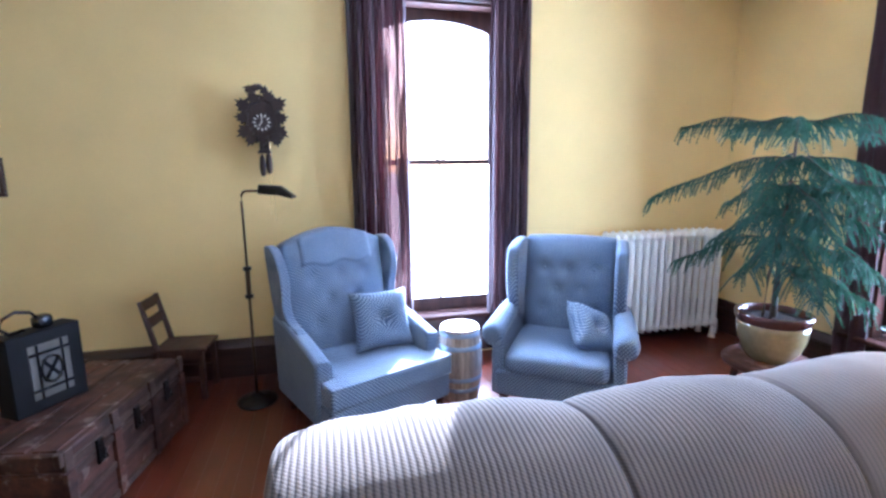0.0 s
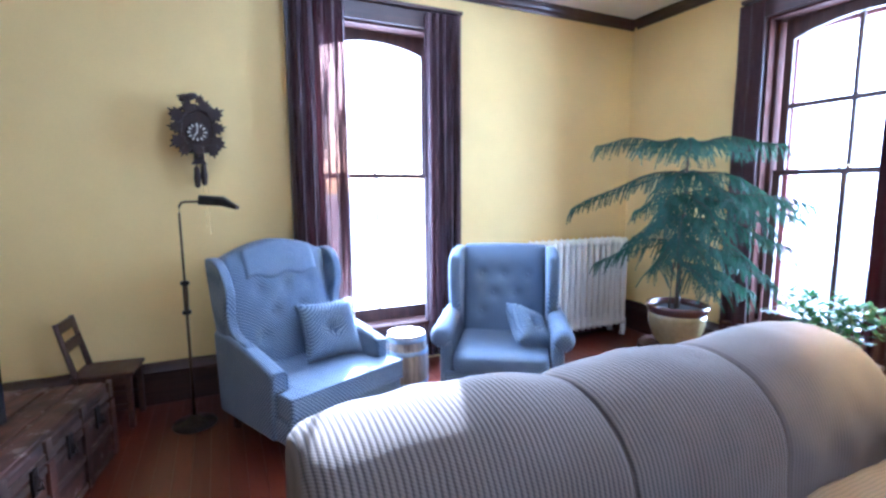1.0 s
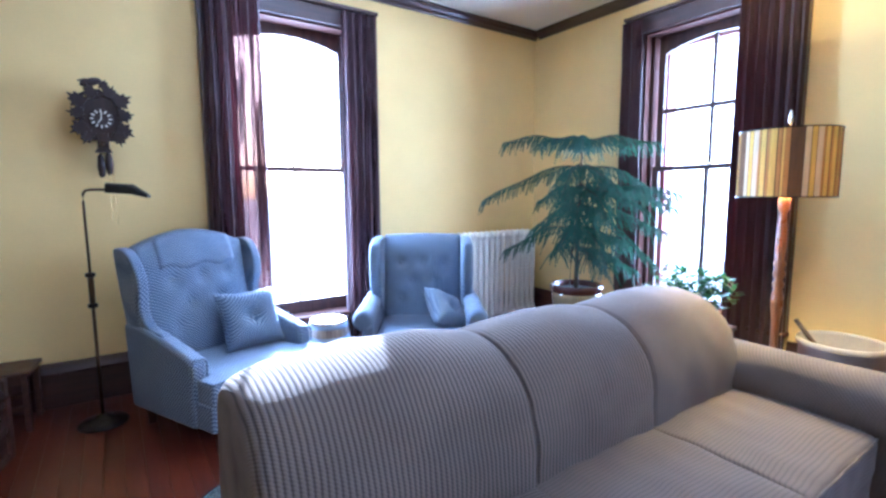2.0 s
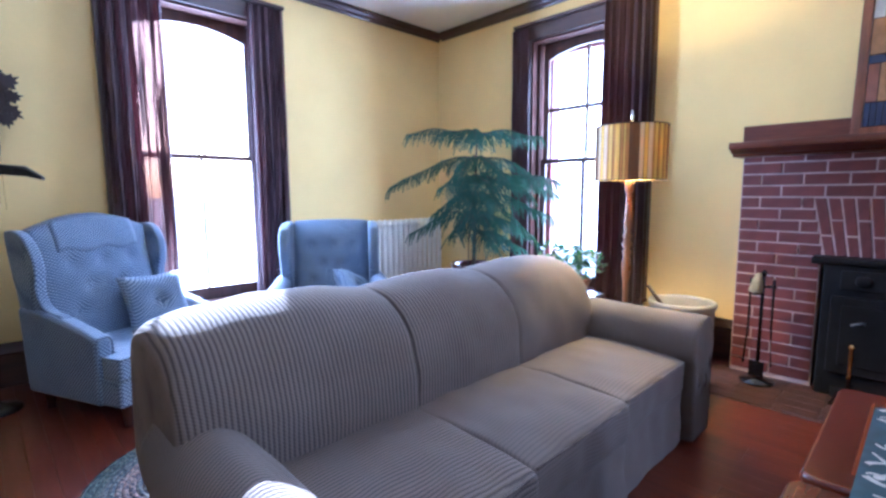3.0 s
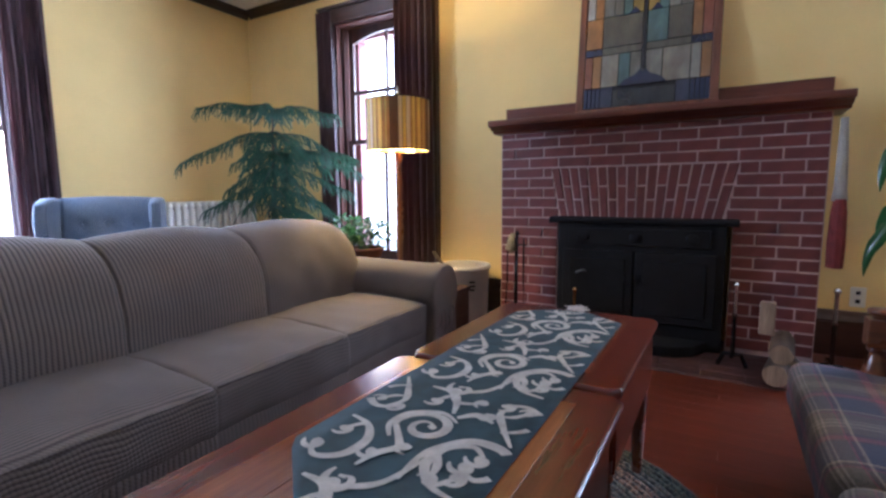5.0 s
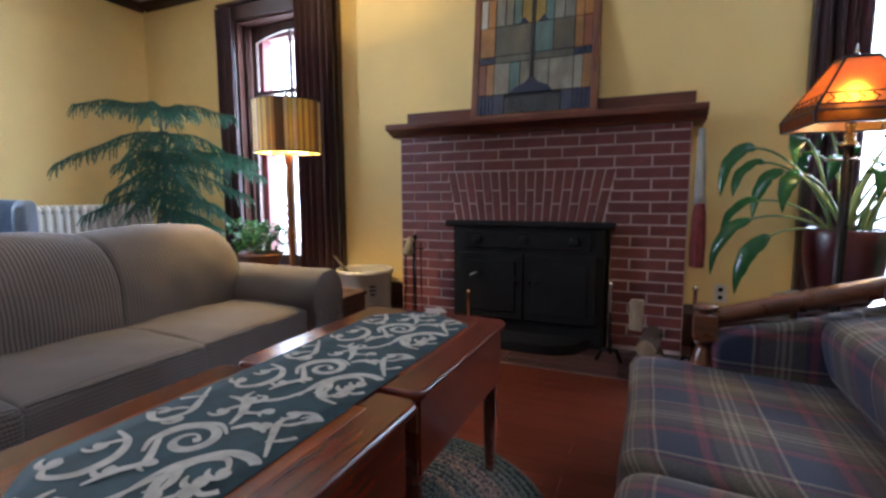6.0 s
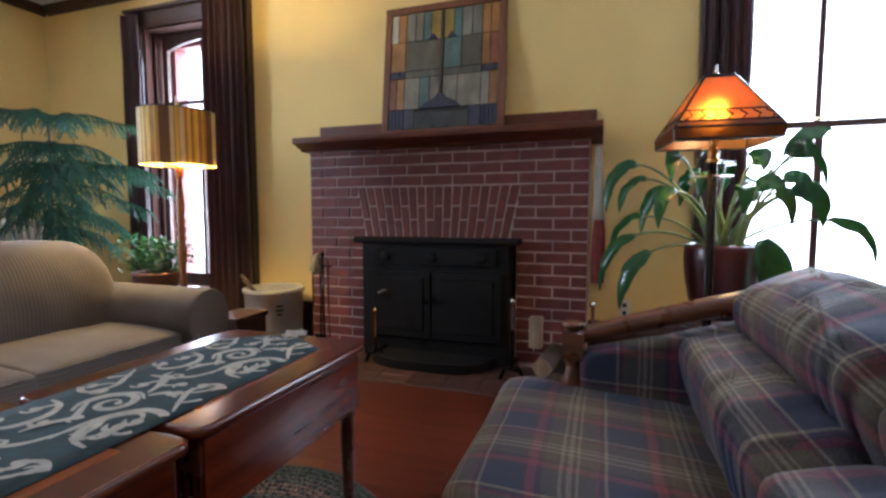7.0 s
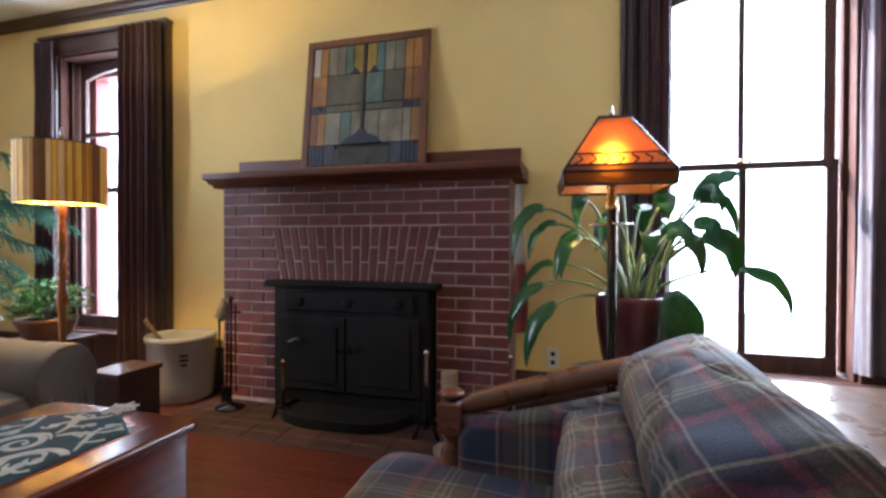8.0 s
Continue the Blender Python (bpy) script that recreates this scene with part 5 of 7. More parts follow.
def norfolk_pine():
    o = (2.83, 0.60, 0.33)
    rng = random.Random(12)
    pot = thing("plant_pot", pose(*o) @ Matrix.Diagonal((0.9, 0.9, 1, 1)), "olive-glazed ceramic pot with dark rim on a wooden stool", "plant pot")
    bm = bmesh.new()
    lathe(bm, [(0.11, 0.0), (0.125, 0.006), (0.165, 0.06), (0.19, 0.13), (0.198, 0.19), (0.197, 0.225)], 40)
    part("body", bm, POTGLAZE, pot, smooth=True)
    bm = bmesh.new()
    lathe(bm, [(0.198, 0.222), (0.208, 0.24), (0.215, 0.265), (0.212, 0.277), (0.20, 0.28), (0.188, 0.265), (0.182, 0.24)], 40, cap=False)
    part("rim", bm, POTRIM, pot, "dark brown glazed rim", smooth=True)
    bm = bmesh.new()
    lathe(bm, [(0.192, 0.235), (0.1, 0.245), (0.02, 0.248)], 24)
    part("soil", bm, SOIL, pot, smooth=True)
    st = thing("plant_stool", pose(o[0], o[1], 0), "low round wooden plant stool", "stool")
    bm = bmesh.new()
    lathe(bm, [(0.22, 0.285), (0.235, 0.295), (0.235, 0.318), (0.225, 0.329)], 36)
    part("seat", bm, TRUNKWOOD, st, smooth=False, bevel=0.003)
    for k in range(4):
        a = radians(45 + 90 * k)
        bm = bmesh.new()
        tube(bm, [(0.15 * math.cos(a), 0.15 * math.sin(a), 0.287), (0.19 * math.cos(a), 0.19 * math.sin(a), 0.0)], [0.022, 0.016], 10)
        part("leg", bm, TRUNKWOOD, st, smooth=True)
    tree = thing("norfolk_pine", pose(o[0], o[1], o[2] + 0.24), "blue-green norfolk island pine with tiers of drooping branches", "house plant")
    H = 1.10
    bend = lambda z: Vector((0.035 * math.sin(z * 2.2), 0.02 * math.sin(z * 3.1), z))
    bm = bmesh.new()
    tube(bm, [bend(H * k / 14) for k in range(15)], [0.017 - 0.011 * k / 14 for k in range(15)], 10)
    part("trunk", bm, BARK, tree, smooth=True)
    for az, reach in ((205, 0.16), (150, 0.12)):
        bm = bmesh.new()
        a = radians(az)
        tube(bm, [(0.05 * math.cos(a), 0.05 * math.sin(a), 0.0), (0.05 * math.cos(a) + 0.01, 0.05 * math.sin(a), 0.25), (0.02, 0.01, 0.5)], [0.009, 0.008, 0.005], 8)
        part("side_stem", bm, BARK, tree, smooth=True)
    # height of the whorl, length of its twigs, then bearing, reach and droop of each branch
    tiers = [(1.085, 0.115, ((128, 0.56, 0.0), (312, 0.52, -0.05), (40, 0.38, -0.06), (222, 0.36, -0.10), (176, 0.40, -0.07), (266, 0.40, -0.10))),
             (0.90, 0.13, ((125, 0.74, -0.31), (312, 0.60, -0.28), (65, 0.42, -0.20), (205, 0.42, -0.27), (258, 0.46, -0.28), (5, 0.44, -0.20))),
             (0.75, 0.15, ((148, 0.32, -0.12), (302, 0.70, -0.10), (278, 0.50, -0.17), (204, 0.40, -0.20), (52, 0.38, -0.15), (240, 0.44, -0.20), (330, 0.76, -0.17))),
             (0.61, 0.16, ((156, 0.38, -0.22), (306, 0.60, -0.22), (214, 0.40, -0.24), (256, 0.46, -0.26), (18, 0.40, -0.20), (92, 0.34, -0.20))),
             (0.46, 0.16, ((136, 0.52, -0.20), (290, 0.52, -0.24), (200, 0.38, -0.22), (242, 0.44, -0.26), (340, 0.46, -0.22), (60, 0.30, -0.20))),
             (0.30, 0.14, ((300, 0.40, -0.16), (322, 0.38, -0.18), (252, 0.32, -0.14)))]
    for z, twig, branches in tiers:
        for bearing, length, droop in branches:
            az, L, d = radians(bearing + rng.uniform(-4, 4)), length * rng.uniform(0.96, 1.03), droop * rng.uniform(0.9, 1.1)
            out = Vector((math.cos(az), math.sin(az), 0))
            side = Vector((-math.sin(az), math.cos(az), 0))
            base = bend(z + rng.uniform(-0.012, 0.012))
            main = lambda s: base + out * (L * s) + Vector((0, 0, d * (s ** 1.4) + 0.045 * math.sin(s * 2.6) + 0.012 * math.sin(9 * s + bearing)))
            verts, faces = [], []

            def needles(p, q, sag, width, step):
                """A hanging twig from p to q with needles all round it."""
                n = max(3, int((q - p).length / step))
                for i in range(n + 1):
                    s = i / n
                    c = p.lerp(q, s) + Vector((0, 0, -sag * s * s))
                    tang = ((q - p) + Vector((0, 0, -2 * sag * s))).normalized()
                    u = tang.cross(Vector((0.3, 0.2, 1))).normalized()
                    w = tang.cross(u)
                    for j in range(6):
                        a = 2 * math.pi * (j / 6 + s * 1.7) + rng.uniform(-0.4, 0.4)
                        tip = c + (u * math.cos(a) + w * math.sin(a)) * width * rng.uniform(0.6, 1.0) + tang * width * 1.5
                        across = tang.cross(tip - c).normalized() * 0.0030
                        m_ = len(verts)
                        verts.extend((c - across, c + across, tip))
                        faces.append((m_, m_ + 1, m_ + 2))
            steps = int(L / 0.020)
            for i in range(2, steps + 1):
                s = i / steps
                p = main(s)
                for sd in (-1, 1):
                    ln = (twig * (1 - 0.45 * s) + 0.02) * rng.uniform(0.55, 1.15)
                    q = p + out * ln * rng.uniform(0.25, 0.55) + side * sd * ln * rng.uniform(0.30, 0.85) + Vector((0, 0, -ln * rng.uniform(0.10, 0.55)))
                    needles(p, q, ln * rng.uniform(0.35, 0.75), 0.0105, 0.0065)
            needles(main(0.1), main(1.0), 0.0, 0.010, 0.008)
            b = mesh_part("branch", verts, faces, PINE, tree)
            bm = bmesh.new()
            tube(bm, [main(q / 8) for q in range(9)], [0.0055 - 0.004 * q / 8 for q in range(9)], 6)
            part("branch_stem", bm, BARK, b, smooth=True)


norfolk_pine()


# ---------------------------------------------------------------- lamps
def pharmacy_lamp():
    o = (-0.088, 1.50, 0)
    p = thing("floor_lamp", pose(*o), "dark bronze pharmacy floor lamp with bent arm, switched off", "floor lamp")
    bm = bmesh.new()
    lathe(bm, [(0.118, 0.0), (0.122, 0.008), (0.115, 0.018), (0.09, 0.026), (0.05, 0.034), (0.03, 0.05), (0.014, 0.06)], 36)
    part("base", bm, BLACKMETAL, p, smooth=True)
    bm = bmesh.new()
    tube(bm, [(0, 0, 0.05), (0, 0, 0.7)], 0.0085, 12)
    tube(bm, [(0, 0, 0.68), (0, 0, 0.85)], 0.014, 12)
    tube(bm, [(0, 0, 0.85), (-0.002, 0.0, 1.24), (0.0, 0.0, 1.285), (0.012, -0.002, 1.305), (0.035, -0.008, 1.31), (0.10, -0.024, 1.31)], 0.0065, 12)
    part("pole", bm, BRONZE, p, smooth=True)
    for z in (0.68, 0.85):
        bm = bmesh.new()
        lathe(bm, [(0.012, z - 0.014), (0.024, z - 0.01), (0.024, z + 0.008), (0.012, z + 0.012)], 20)
        part("collar", bm, BLACKMETAL, p, smooth=True)
    bm = bmesh.new()
    m = pose(0.10, -0.024, 1.305, 0, 4, -14)
    ring0 = [(0.035, 0.02), (0.03, 0.03), (0.012, 0.042), (-0.012, 0.042), (-0.03, 0.03), (-0.035, 0.02), (-0.035, -0.012), (0.035, -0.012)]
    rows = []
    for x, k, dz in ((0.0, 0.6, 0.0), (0.02, 1.0, 0.0), (0.13, 1.15, 0.0), (0.205, 1.35, -0.022)):
        rows.append([bm.verts.new((x, a * k, b * (1.0 if x < 0.2 else 0.35) + dz)) for a, b in ring0])
    for a, b in zip(rows, rows[1:]):
        for k in range(8):
            if k != 6 or a is rows[0]:
                bm.faces.new((a[k], a[(k + 1) % 8], b[(k + 1) % 8], b[k]))
    bm.faces.new(rows[0]), bm.faces.new(rows[-1][::-1])
    moved(bm, list(bm.verts), m)
    sh = part("shade", bm, BLACKMETAL, p, bevel=0.003)


pharmacy_lamp()


def stripe_shade_mat():
    m, n, l, bsdf = nodes_of("striped_lampshade_cloth")
    v = coords(n)
    sep = n.new("ShaderNodeSeparateXYZ")
    l.new(v, sep.inputs[0])
    ang = math_node(n, l, "FRACT", math_node(n, l, "MULTIPLY", math_node(n, l, "ADD", math_node(n, l, "DIVIDE", math_node(n, l, "ARCTAN2", sep.outputs[1], sep.outputs[0]), 2 * math.pi), 0.5), 5.0))
    gold, brown, cream, amber, black = (0.72, 0.50, 0.09), (0.16, 0.085, 0.03), (0.68, 0.56, 0.34), (0.46, 0.24, 0.05), (0.03, 0.02, 0.012)
    st = [(0.0, gold), (0.10, black), (0.115, amber), (0.17, brown), (0.185, gold), (0.22, brown), (0.23, amber), (0.30, black), (0.31, brown), (0.50, black), (0.51, cream), (0.60, black), (0.61, gold), (0.69, brown), (0.70, cream), (0.80, amber), (0.84, black), (0.85, gold), (0.93, brown), (0.95, amber)]
    col = ramp_node(n, l, ang, st, "CONSTANT")
    col = mix_node(n, l, "MULTIPLY", 1.0, col, ramp_node(n, l, noise_node(n, l, coords(n, (1, 1, 0.1)), 90), [(0.3, (0.75, 0.75, 0.75)), (0.7, (1, 1, 1))]))
    l.new(col, bsdf.inputs["Base Color"])
    bsdf.inputs["Roughness"].default_value = 0.7
    tr = n.new("ShaderNodeBsdfTranslucent")
    l.new(col, tr.inputs["Color"])
    mx = n.new("ShaderNodeMixShader")
    mx.inputs[0].default_value = 0.15
    l.new(bsdf.outputs[0], mx.inputs[1]), l.new(tr.outputs[0], mx.inputs[2])
    l.new(mx.outputs[0], n["Material Output"].inputs["Surface"])
    return m


def bulb_mat(name, colour, strength):
    m, n, l, bsdf = nodes_of(name)
    bsdf.inputs["Emission Color"].default_value, bsdf.inputs["Emission Strength"].default_value = (*colour, 1), strength
    return m


BULB = bulb_mat("glowing_bulb", (1.0, 0.66, 0.25), 75.0)


def turned_lamp():
    o = (2.71, -0.742, 0)
    p = thing("floor_lamp", pose(*o), "turned honey-wood floor lamp with striped drum shade, lit", "floor lamp")
    bm = bmesh.new()
    lathe(bm, [(0.15, 0), (0.155, 0.015), (0.14, 0.03), (0.08, 0.045), (0.04, 0.07), (0.03, 0.09)], 36)
    part("base", bm, OAK, p, smooth=True)
    bm = bmesh.new()
    lathe(bm, [(0.019, 0.08), (0.025, 0.12), (0.018, 0.15), (0.016, 0.40), (0.021, 0.46), (0.016, 0.50), (0.018, 0.64), (0.025, 0.70), (0.027, 0.76), (0.018, 0.80), (0.028, 0.825), (0.016, 0.845), (0.030, 0.875), (0.018, 0.90), (0.028, 0.925), (0.018, 0.945), (0.024, 1.00), (0.022, 1.06), (0.016, 1.14), (0.013, 1.17), (0.025, 1.195), (0.025, 1.24), (0.015, 1.26)], 24)
    part("pole", bm, OAK, p, smooth=True)
    bm = bmesh.new()
    ro, ri = 0.202, 0.199
    lathe(bm, [(ro, 1.252), (ro, 1.562), (ri, 1.562), (ri, 1.252), (ro, 1.252)], 72, cap=False)
    sh = part("shade", bm, stripe_shade_mat(), p, "gold, brown and cream striped drum shade", smooth=False)
    for z in (1.252, 1.562):
        bm = bmesh.new()
        tube(bm, [(0.202 * math.cos(2 * math.pi * k / 48), 0.202 * math.sin(2 * math.pi * k / 48), z) for k in range(49)], 0.0035, 6)
        part("shade_ring", bm, BLACKMETAL, sh, smooth=True)
    bm = bmesh.new()
    for k in range(3):
        a = 2 * math.pi * k / 3
        tube(bm, [(0, 0, 1.545), (0.200 * math.cos(a), 0.200 * math.sin(a), 1.557)], 0.002, 6)
    tube(bm, [(0, 0, 1.25), (0, 0, 1.545)], 0.004, 6)
    part("spider", bm, BRASS, sh)
    bm = bmesh.new()
    puff(bm, 0.028, 0.028, 0.04, 1, 1, 16, 10, 0, pose(0.03, 0, 1.38))
    part("bulb", bm, BULB, p, smooth=True)
    bm = bmesh.new()
    tube(bm, [(0.0, 0.0, 1.562), (0.004, 0, 1.61), (0, 0, 1.632), (0.0, 0, 1.66)], [0.004, 0.011, 0.008, 0.003], 8)
    part("finial", bm, CHROME, p, smooth=True)
    lamp("striped_lamp_light", "POINT", 29.0, (1.0, 0.66, 0.20), pose(o[0] + 0.03, o[1], 1.40), radius=0.04)


turned_lamp()


def mica_mat(name, deep):
    m, n, l, bsdf = nodes_of(name)
    v = coords(n)
    col = ramp_node(n, l, noise_node(n, l, v, 12, 6), [(0.3, (0.26 * deep, 0.078 * deep, 0.014)), (0.7, (0.44 * deep, 0.17 * deep, 0.034))])
    l.new(col, bsdf.inputs["Base Color"])
    bsdf.inputs["Roughness"].default_value = 0.35
    tr = n.new("ShaderNodeBsdfTranslucent")
    l.new(col, tr.inputs["Color"])
    cl = n.new("ShaderNodeBsdfRefraction")
    cl.inputs["Color"].default_value = (0.95 * deep, 0.56 * deep, 0.12 * deep, 1)
    cl.inputs["Roughness"].default_value, cl.inputs["IOR"].default_value = 0.68, 1.3
    m1, m2 = n.new("ShaderNodeMixShader"), n.new("ShaderNodeMixShader")
    m1.inputs[0].default_value, m2.inputs[0].default_value = 0.32, 0.40
    l.new(bsdf.outputs[0], m1.inputs[1]), l.new(tr.outputs[0], m1.inputs[2])
    l.new(m1.outputs[0], m2.inputs[1]), l.new(cl.outputs[0], m2.inputs[2])
    l.new(m2.outputs[0], n["Material Output"].inputs["Surface"])
    return m


# darker copy of the mica for the lower panels; shade put into colour
MICA, MICA_SHADED = mica_mat("amber_mica", 1.0), mica_mat("shaded_amber_mica", 0.36)


def mica_lamp():
    o = (2.615, -3.53, 0)
    p = thing("floor_lamp", pose(*o, 0, 0, 5), "mission floor lamp with glowing amber mica shade and black pole", "floor lamp")
    bm = bmesh.new()
    lathe(bm, [(0.13, 0), (0.135, 0.012), (0.11, 0.024), (0.03, 0.04), (0.014, 0.06)], 32)
    part("base", bm, BLACKMETAL, p, smooth=True)
    for k in range(3):
        a = 2 * math.pi * k / 3 + 0.4
        bm = bmesh.new()
        tube(bm, [(0.011 * math.cos(a), 0.011 * math.sin(a), 0.04), (0.011 * math.cos(a), 0.011 * math.sin(a), 1.17)], 0.0085, 10)
        part("pole", bm, BLACKMETAL, p, smooth=True)
    bm = bmesh.new()
    lathe(bm, [(0.024, 1.16), (0.028, 1.17), (0.016, 1.185), (0.022, 1.20), (0.012, 1.215), (0.018, 1.24), (0.018, 1.275), (0.01, 1.28)], 20)
    part("socket", bm, BRASS, p, smooth=True)
    bm = bmesh.new()
    tube(bm, [(-0.075, 0, 1.11), (0.075, 0, 1.11)], 0.005, 8)
    tube(bm, [(0, -0.075, 1.11), (0, 0.075, 1.11)], 0.005, 8)
    part("cross_bar", bm, CHROME, p, smooth=True)
    rings = [(0.052, 1.478), (0.163, 1.298), (0.176, 1.276), (0.172, 1.234)]
    def corner(r, z, k):
        return Vector(((r, r, z), (-r, r, z), (-r, -r, z), (r, -r, z))[k % 4])
    for j, ((r0, z0), (r1, z1)) in enumerate(zip(rings, rings[1:])):
        for k in range(4):
            bm = bmesh.new()
            a, b, c, d = corner(r0, z0, k), corner(r0, z0, k + 1), corner(r1, z1, k + 1), corner(r1, z1, k)
            nrm = (b - a).cross(d - a).normalized() * 0.0015
            vs = [bm.verts.new(q + s * nrm) for s in (-1, 1) for q in (a, b, c, d)]
            for f in ((0, 1, 2, 3), (7, 6, 5, 4), (0, 4, 5, 1), (1, 5, 6, 2), (2, 6, 7, 3), (3, 7, 4, 0)):
                bm.faces.new([vs[i] for i in f])
            part("shade_panel", bm, MICA if j == 0 else MICA_SHADED, p)
            bm = bmesh.new()
            tube(bm, [a, d], 0.005, 6)
            tube(bm, [d, c], 0.0045, 6)
            if j == 0:
                tube(bm, [a, b], 0.006, 6)
            part("shade_bar", bm, BLACKMETAL, p)
    for k in range(4):
        bm = bmesh.new()
        for i in range(7):
            u = (i + 0.5) / 7
            for zz, sg in ((0.0, 1), (1.0, -1)):
                r0, z0, r1, z1 = 0.141, 1.334, 0.160, 1.303
                top = corner(r0, z0, k).lerp(corner(r0, z0, k + 1), u)
                low = corner(r1, z1, k).lerp(corner(r1, z1, k + 1), u)
                mid = (top + low) / 2 + (corner(r0, z0, k + 1) - corner(r0, z0, k)).normalized() * 0.018
                nn = Vector((mid.x, mid.y, 0)).normalized() * 0.003
                tube(bm, [(top if sg > 0 else low) + nn, mid + nn], 0.0028, 5)
        r0, z0 = 0.139, 1.337
        nn = (corner(r0, z0, k) + corner(r0, z0, k + 1)).normalized() * 0.003
        tube(bm, [corner(r0, z0, k) + nn, corner(r0, z0, k + 1) + nn], 0.003, 5)
        part("shade_fretwork", bm, BLACKMETAL, p)
    boxpart("cap", BLACKMETAL, p, (-0.054, 0.054, -0.054, 0.054, 1.476, 1.486), 0.002)
    bm = bmesh.new()
    tube(bm, [(0, 0, 1.486), (0.004, 0, 1.50), (0, 0, 1.515), (0, 0, 1.535)], [0.006, 0.01, 0.006, 0.003], 8)
    part("finial", bm, CHROME, p, smooth=True)
    bm = bmesh.new()
    puff(bm, 0.028, 0.028, 0.036, 1, 1, 16, 10, 0, pose(0, 0, 1.345))
    part("bulb", bm, BULB, p, smooth=True)
    lamp("mica_lamp_light", "POINT", 0.5, (1.0, 0.62, 0.22), pose(o[0], o[1], 1.345), radius=0.03)


mica_lamp()


# ---------------------------------------------------------------- leafy plants
def leaf_blade(verts, faces, path, widths, normal, fold=0.25):
    """A leaf along a path with a mid-rib crease."""
    m0 = len(verts)
    n = len(path)
    for k, p in enumerate(path):
        d = (path[min(k + 1, n - 1)] - path[max(k - 1, 0)]).normalized()
        s = d.cross(normal).normalized()
        u = s.cross(d).normalized()
        w = widths[k]
        verts.extend((p - s * w + u * w * fold, p, p + s * w + u * w * fold))
    for k in range(n - 1):
        a, b = m0 + 3 * k, m0 + 3 * (k + 1)
        faces.append((a, a + 1, b + 1, b))
        faces.append((a + 1, a + 2, b + 2, b + 1))


def lily():
    o = (2.93, -3.64, 0.50)
    rng = random.Random(21)
    t = thing("end_table", pose(o[0], o[1], 0), "small round dark wooden end table", "table")
    bm = bmesh.new()
    lathe(bm, [(0.25, 0.472), (0.262, 0.48), (0.262, 0.492), (0.255, 0.498)], 40)
    part("tabletop", bm, DARKWOOD_H, t, bevel=0.003)
    bm = bmesh.new()
    lathe(bm, [(0.16, 0.0), (0.15, 0.02), (0.04, 0.05), (0.03, 0.2), (0.045, 0.3), (0.028, 0.42), (0.08, 0.472)], 24)
    part("pedestal", bm, DARKWOOD, t, smooth=True)
    pot = thing("plant_pot", pose(*o), "deep burgundy glazed plant pot on the end table", "plant pot")
    bm = bmesh.new()
    lathe(bm, [(0.096, 0.0), (0.110, 0.01), (0.132, 0.09), (0.147, 0.18), (0.153, 0.25), (0.152, 0.305), (0.149, 0.325), (0.143, 0.330), (0.139, 0.32), (0.141, 0.28)], 40, cap=False)
    part("body", bm, WINEPOT, pot, smooth=True)
    bm = bmesh.new()
    lathe(bm, [(0.098, 0.001), (0.098, 0.004)], 24)
    lathe(bm, [(0.142, 0.28), (0.08, 0.30), (0.01, 0.302)], 24)
    part("soil", bm, SOIL, pot, smooth=True)
    plant = thing("peace_lily", pose(o[0], o[1], o[2] + 0.30), "peace lily with long arching glossy green leaves", "house plant")
    # bearing, reach, height of the arch, height of the tip, half width
    specs = [(98, 0.46, 0.44, 0.17, 0.036), (80, 0.42, 0.36, 0.17, 0.040), (112, 0.20, 0.44, 0.30, 0.036), (92, 0.46, 0.13, -0.20, 0.034), (108, 0.38, 0.06, -0.27, 0.040), (84, 0.42, 0.20, -0.06, 0.042),
             (-86, 0.36, 0.42, 0.50, 0.034), (-92, 0.34, 0.44, 0.27, 0.024), (-100, 0.20, 0.28, 0.12, 0.042), (-94, 0.33, 0.29, 0.10, 0.042), (-88, 0.41, 0.29, 0.16, 0.036), (-91, 0.55, 0.18, -0.05, 0.034),
             (-135, 0.18, 0.38, 0.34, 0.036), (-82, 0.26, 0.32, 0.24, 0.036), (150, 0.24, 0.34, 0.22, 0.034), (-20, 0.28, 0.42, 0.28, 0.040), (30, 0.32, 0.40, 0.20, 0.042), (62, 0.36, 0.34, 0.06, 0.040),
             (-50, 0.26, 0.34, 0.22, 0.036), (5, 0.22, 0.46, 0.40, 0.034), (-118, 0.22, 0.30, 0.22, 0.034), (-170, 0.20, 0.30, 0.16, 0.034), (-100, 0.24, 0.42, 0.36, 0.034), (125, 0.34, 0.30, 0.10, 0.036)]
    for az, reach, rise, end, wide in specs:
        a = radians(az + rng.uniform(-3, 3))
        out = Vector((math.cos(a), math.sin(a), 0))
        side = out.cross(Vector((0, 0, 1)))
        p0 = out * 0.03 + Vector((rng.uniform(-0.04, 0.04), rng.uniform(-0.04, 0.04), 0))
        p1, p2, p3 = p0 + out * reach * 0.22 + Vector((0, 0, rise * 0.85)), p0 + out * reach * (0.98 if end < rise else 0.72) + Vector((0, 0, max(rise * 1.3, end * 0.85))), p0 + out * reach + Vector((0, 0, end))
        bez = lambda s: p0 * (1 - s) ** 3 + p1 * 3 * s * (1 - s) ** 2 + p2 * 3 * s * s * (1 - s) + p3 * s ** 3
        start = rng.uniform(0.55, 0.64) - (0.06 if az < 0 else 0)
        bm = bmesh.new()
        tube(bm, [bez((start + 0.03) * k / 10) for k in range(11)], [0.0080 - 0.0026 * k / 10 for k in range(11)], 6)
        stem = part("stem", bm, STEM, plant, smooth=True)
        verts, faces = [], []
        n = 16
        swing, phase = rng.uniform(-0.03, 0.03), rng.uniform(0, 6)
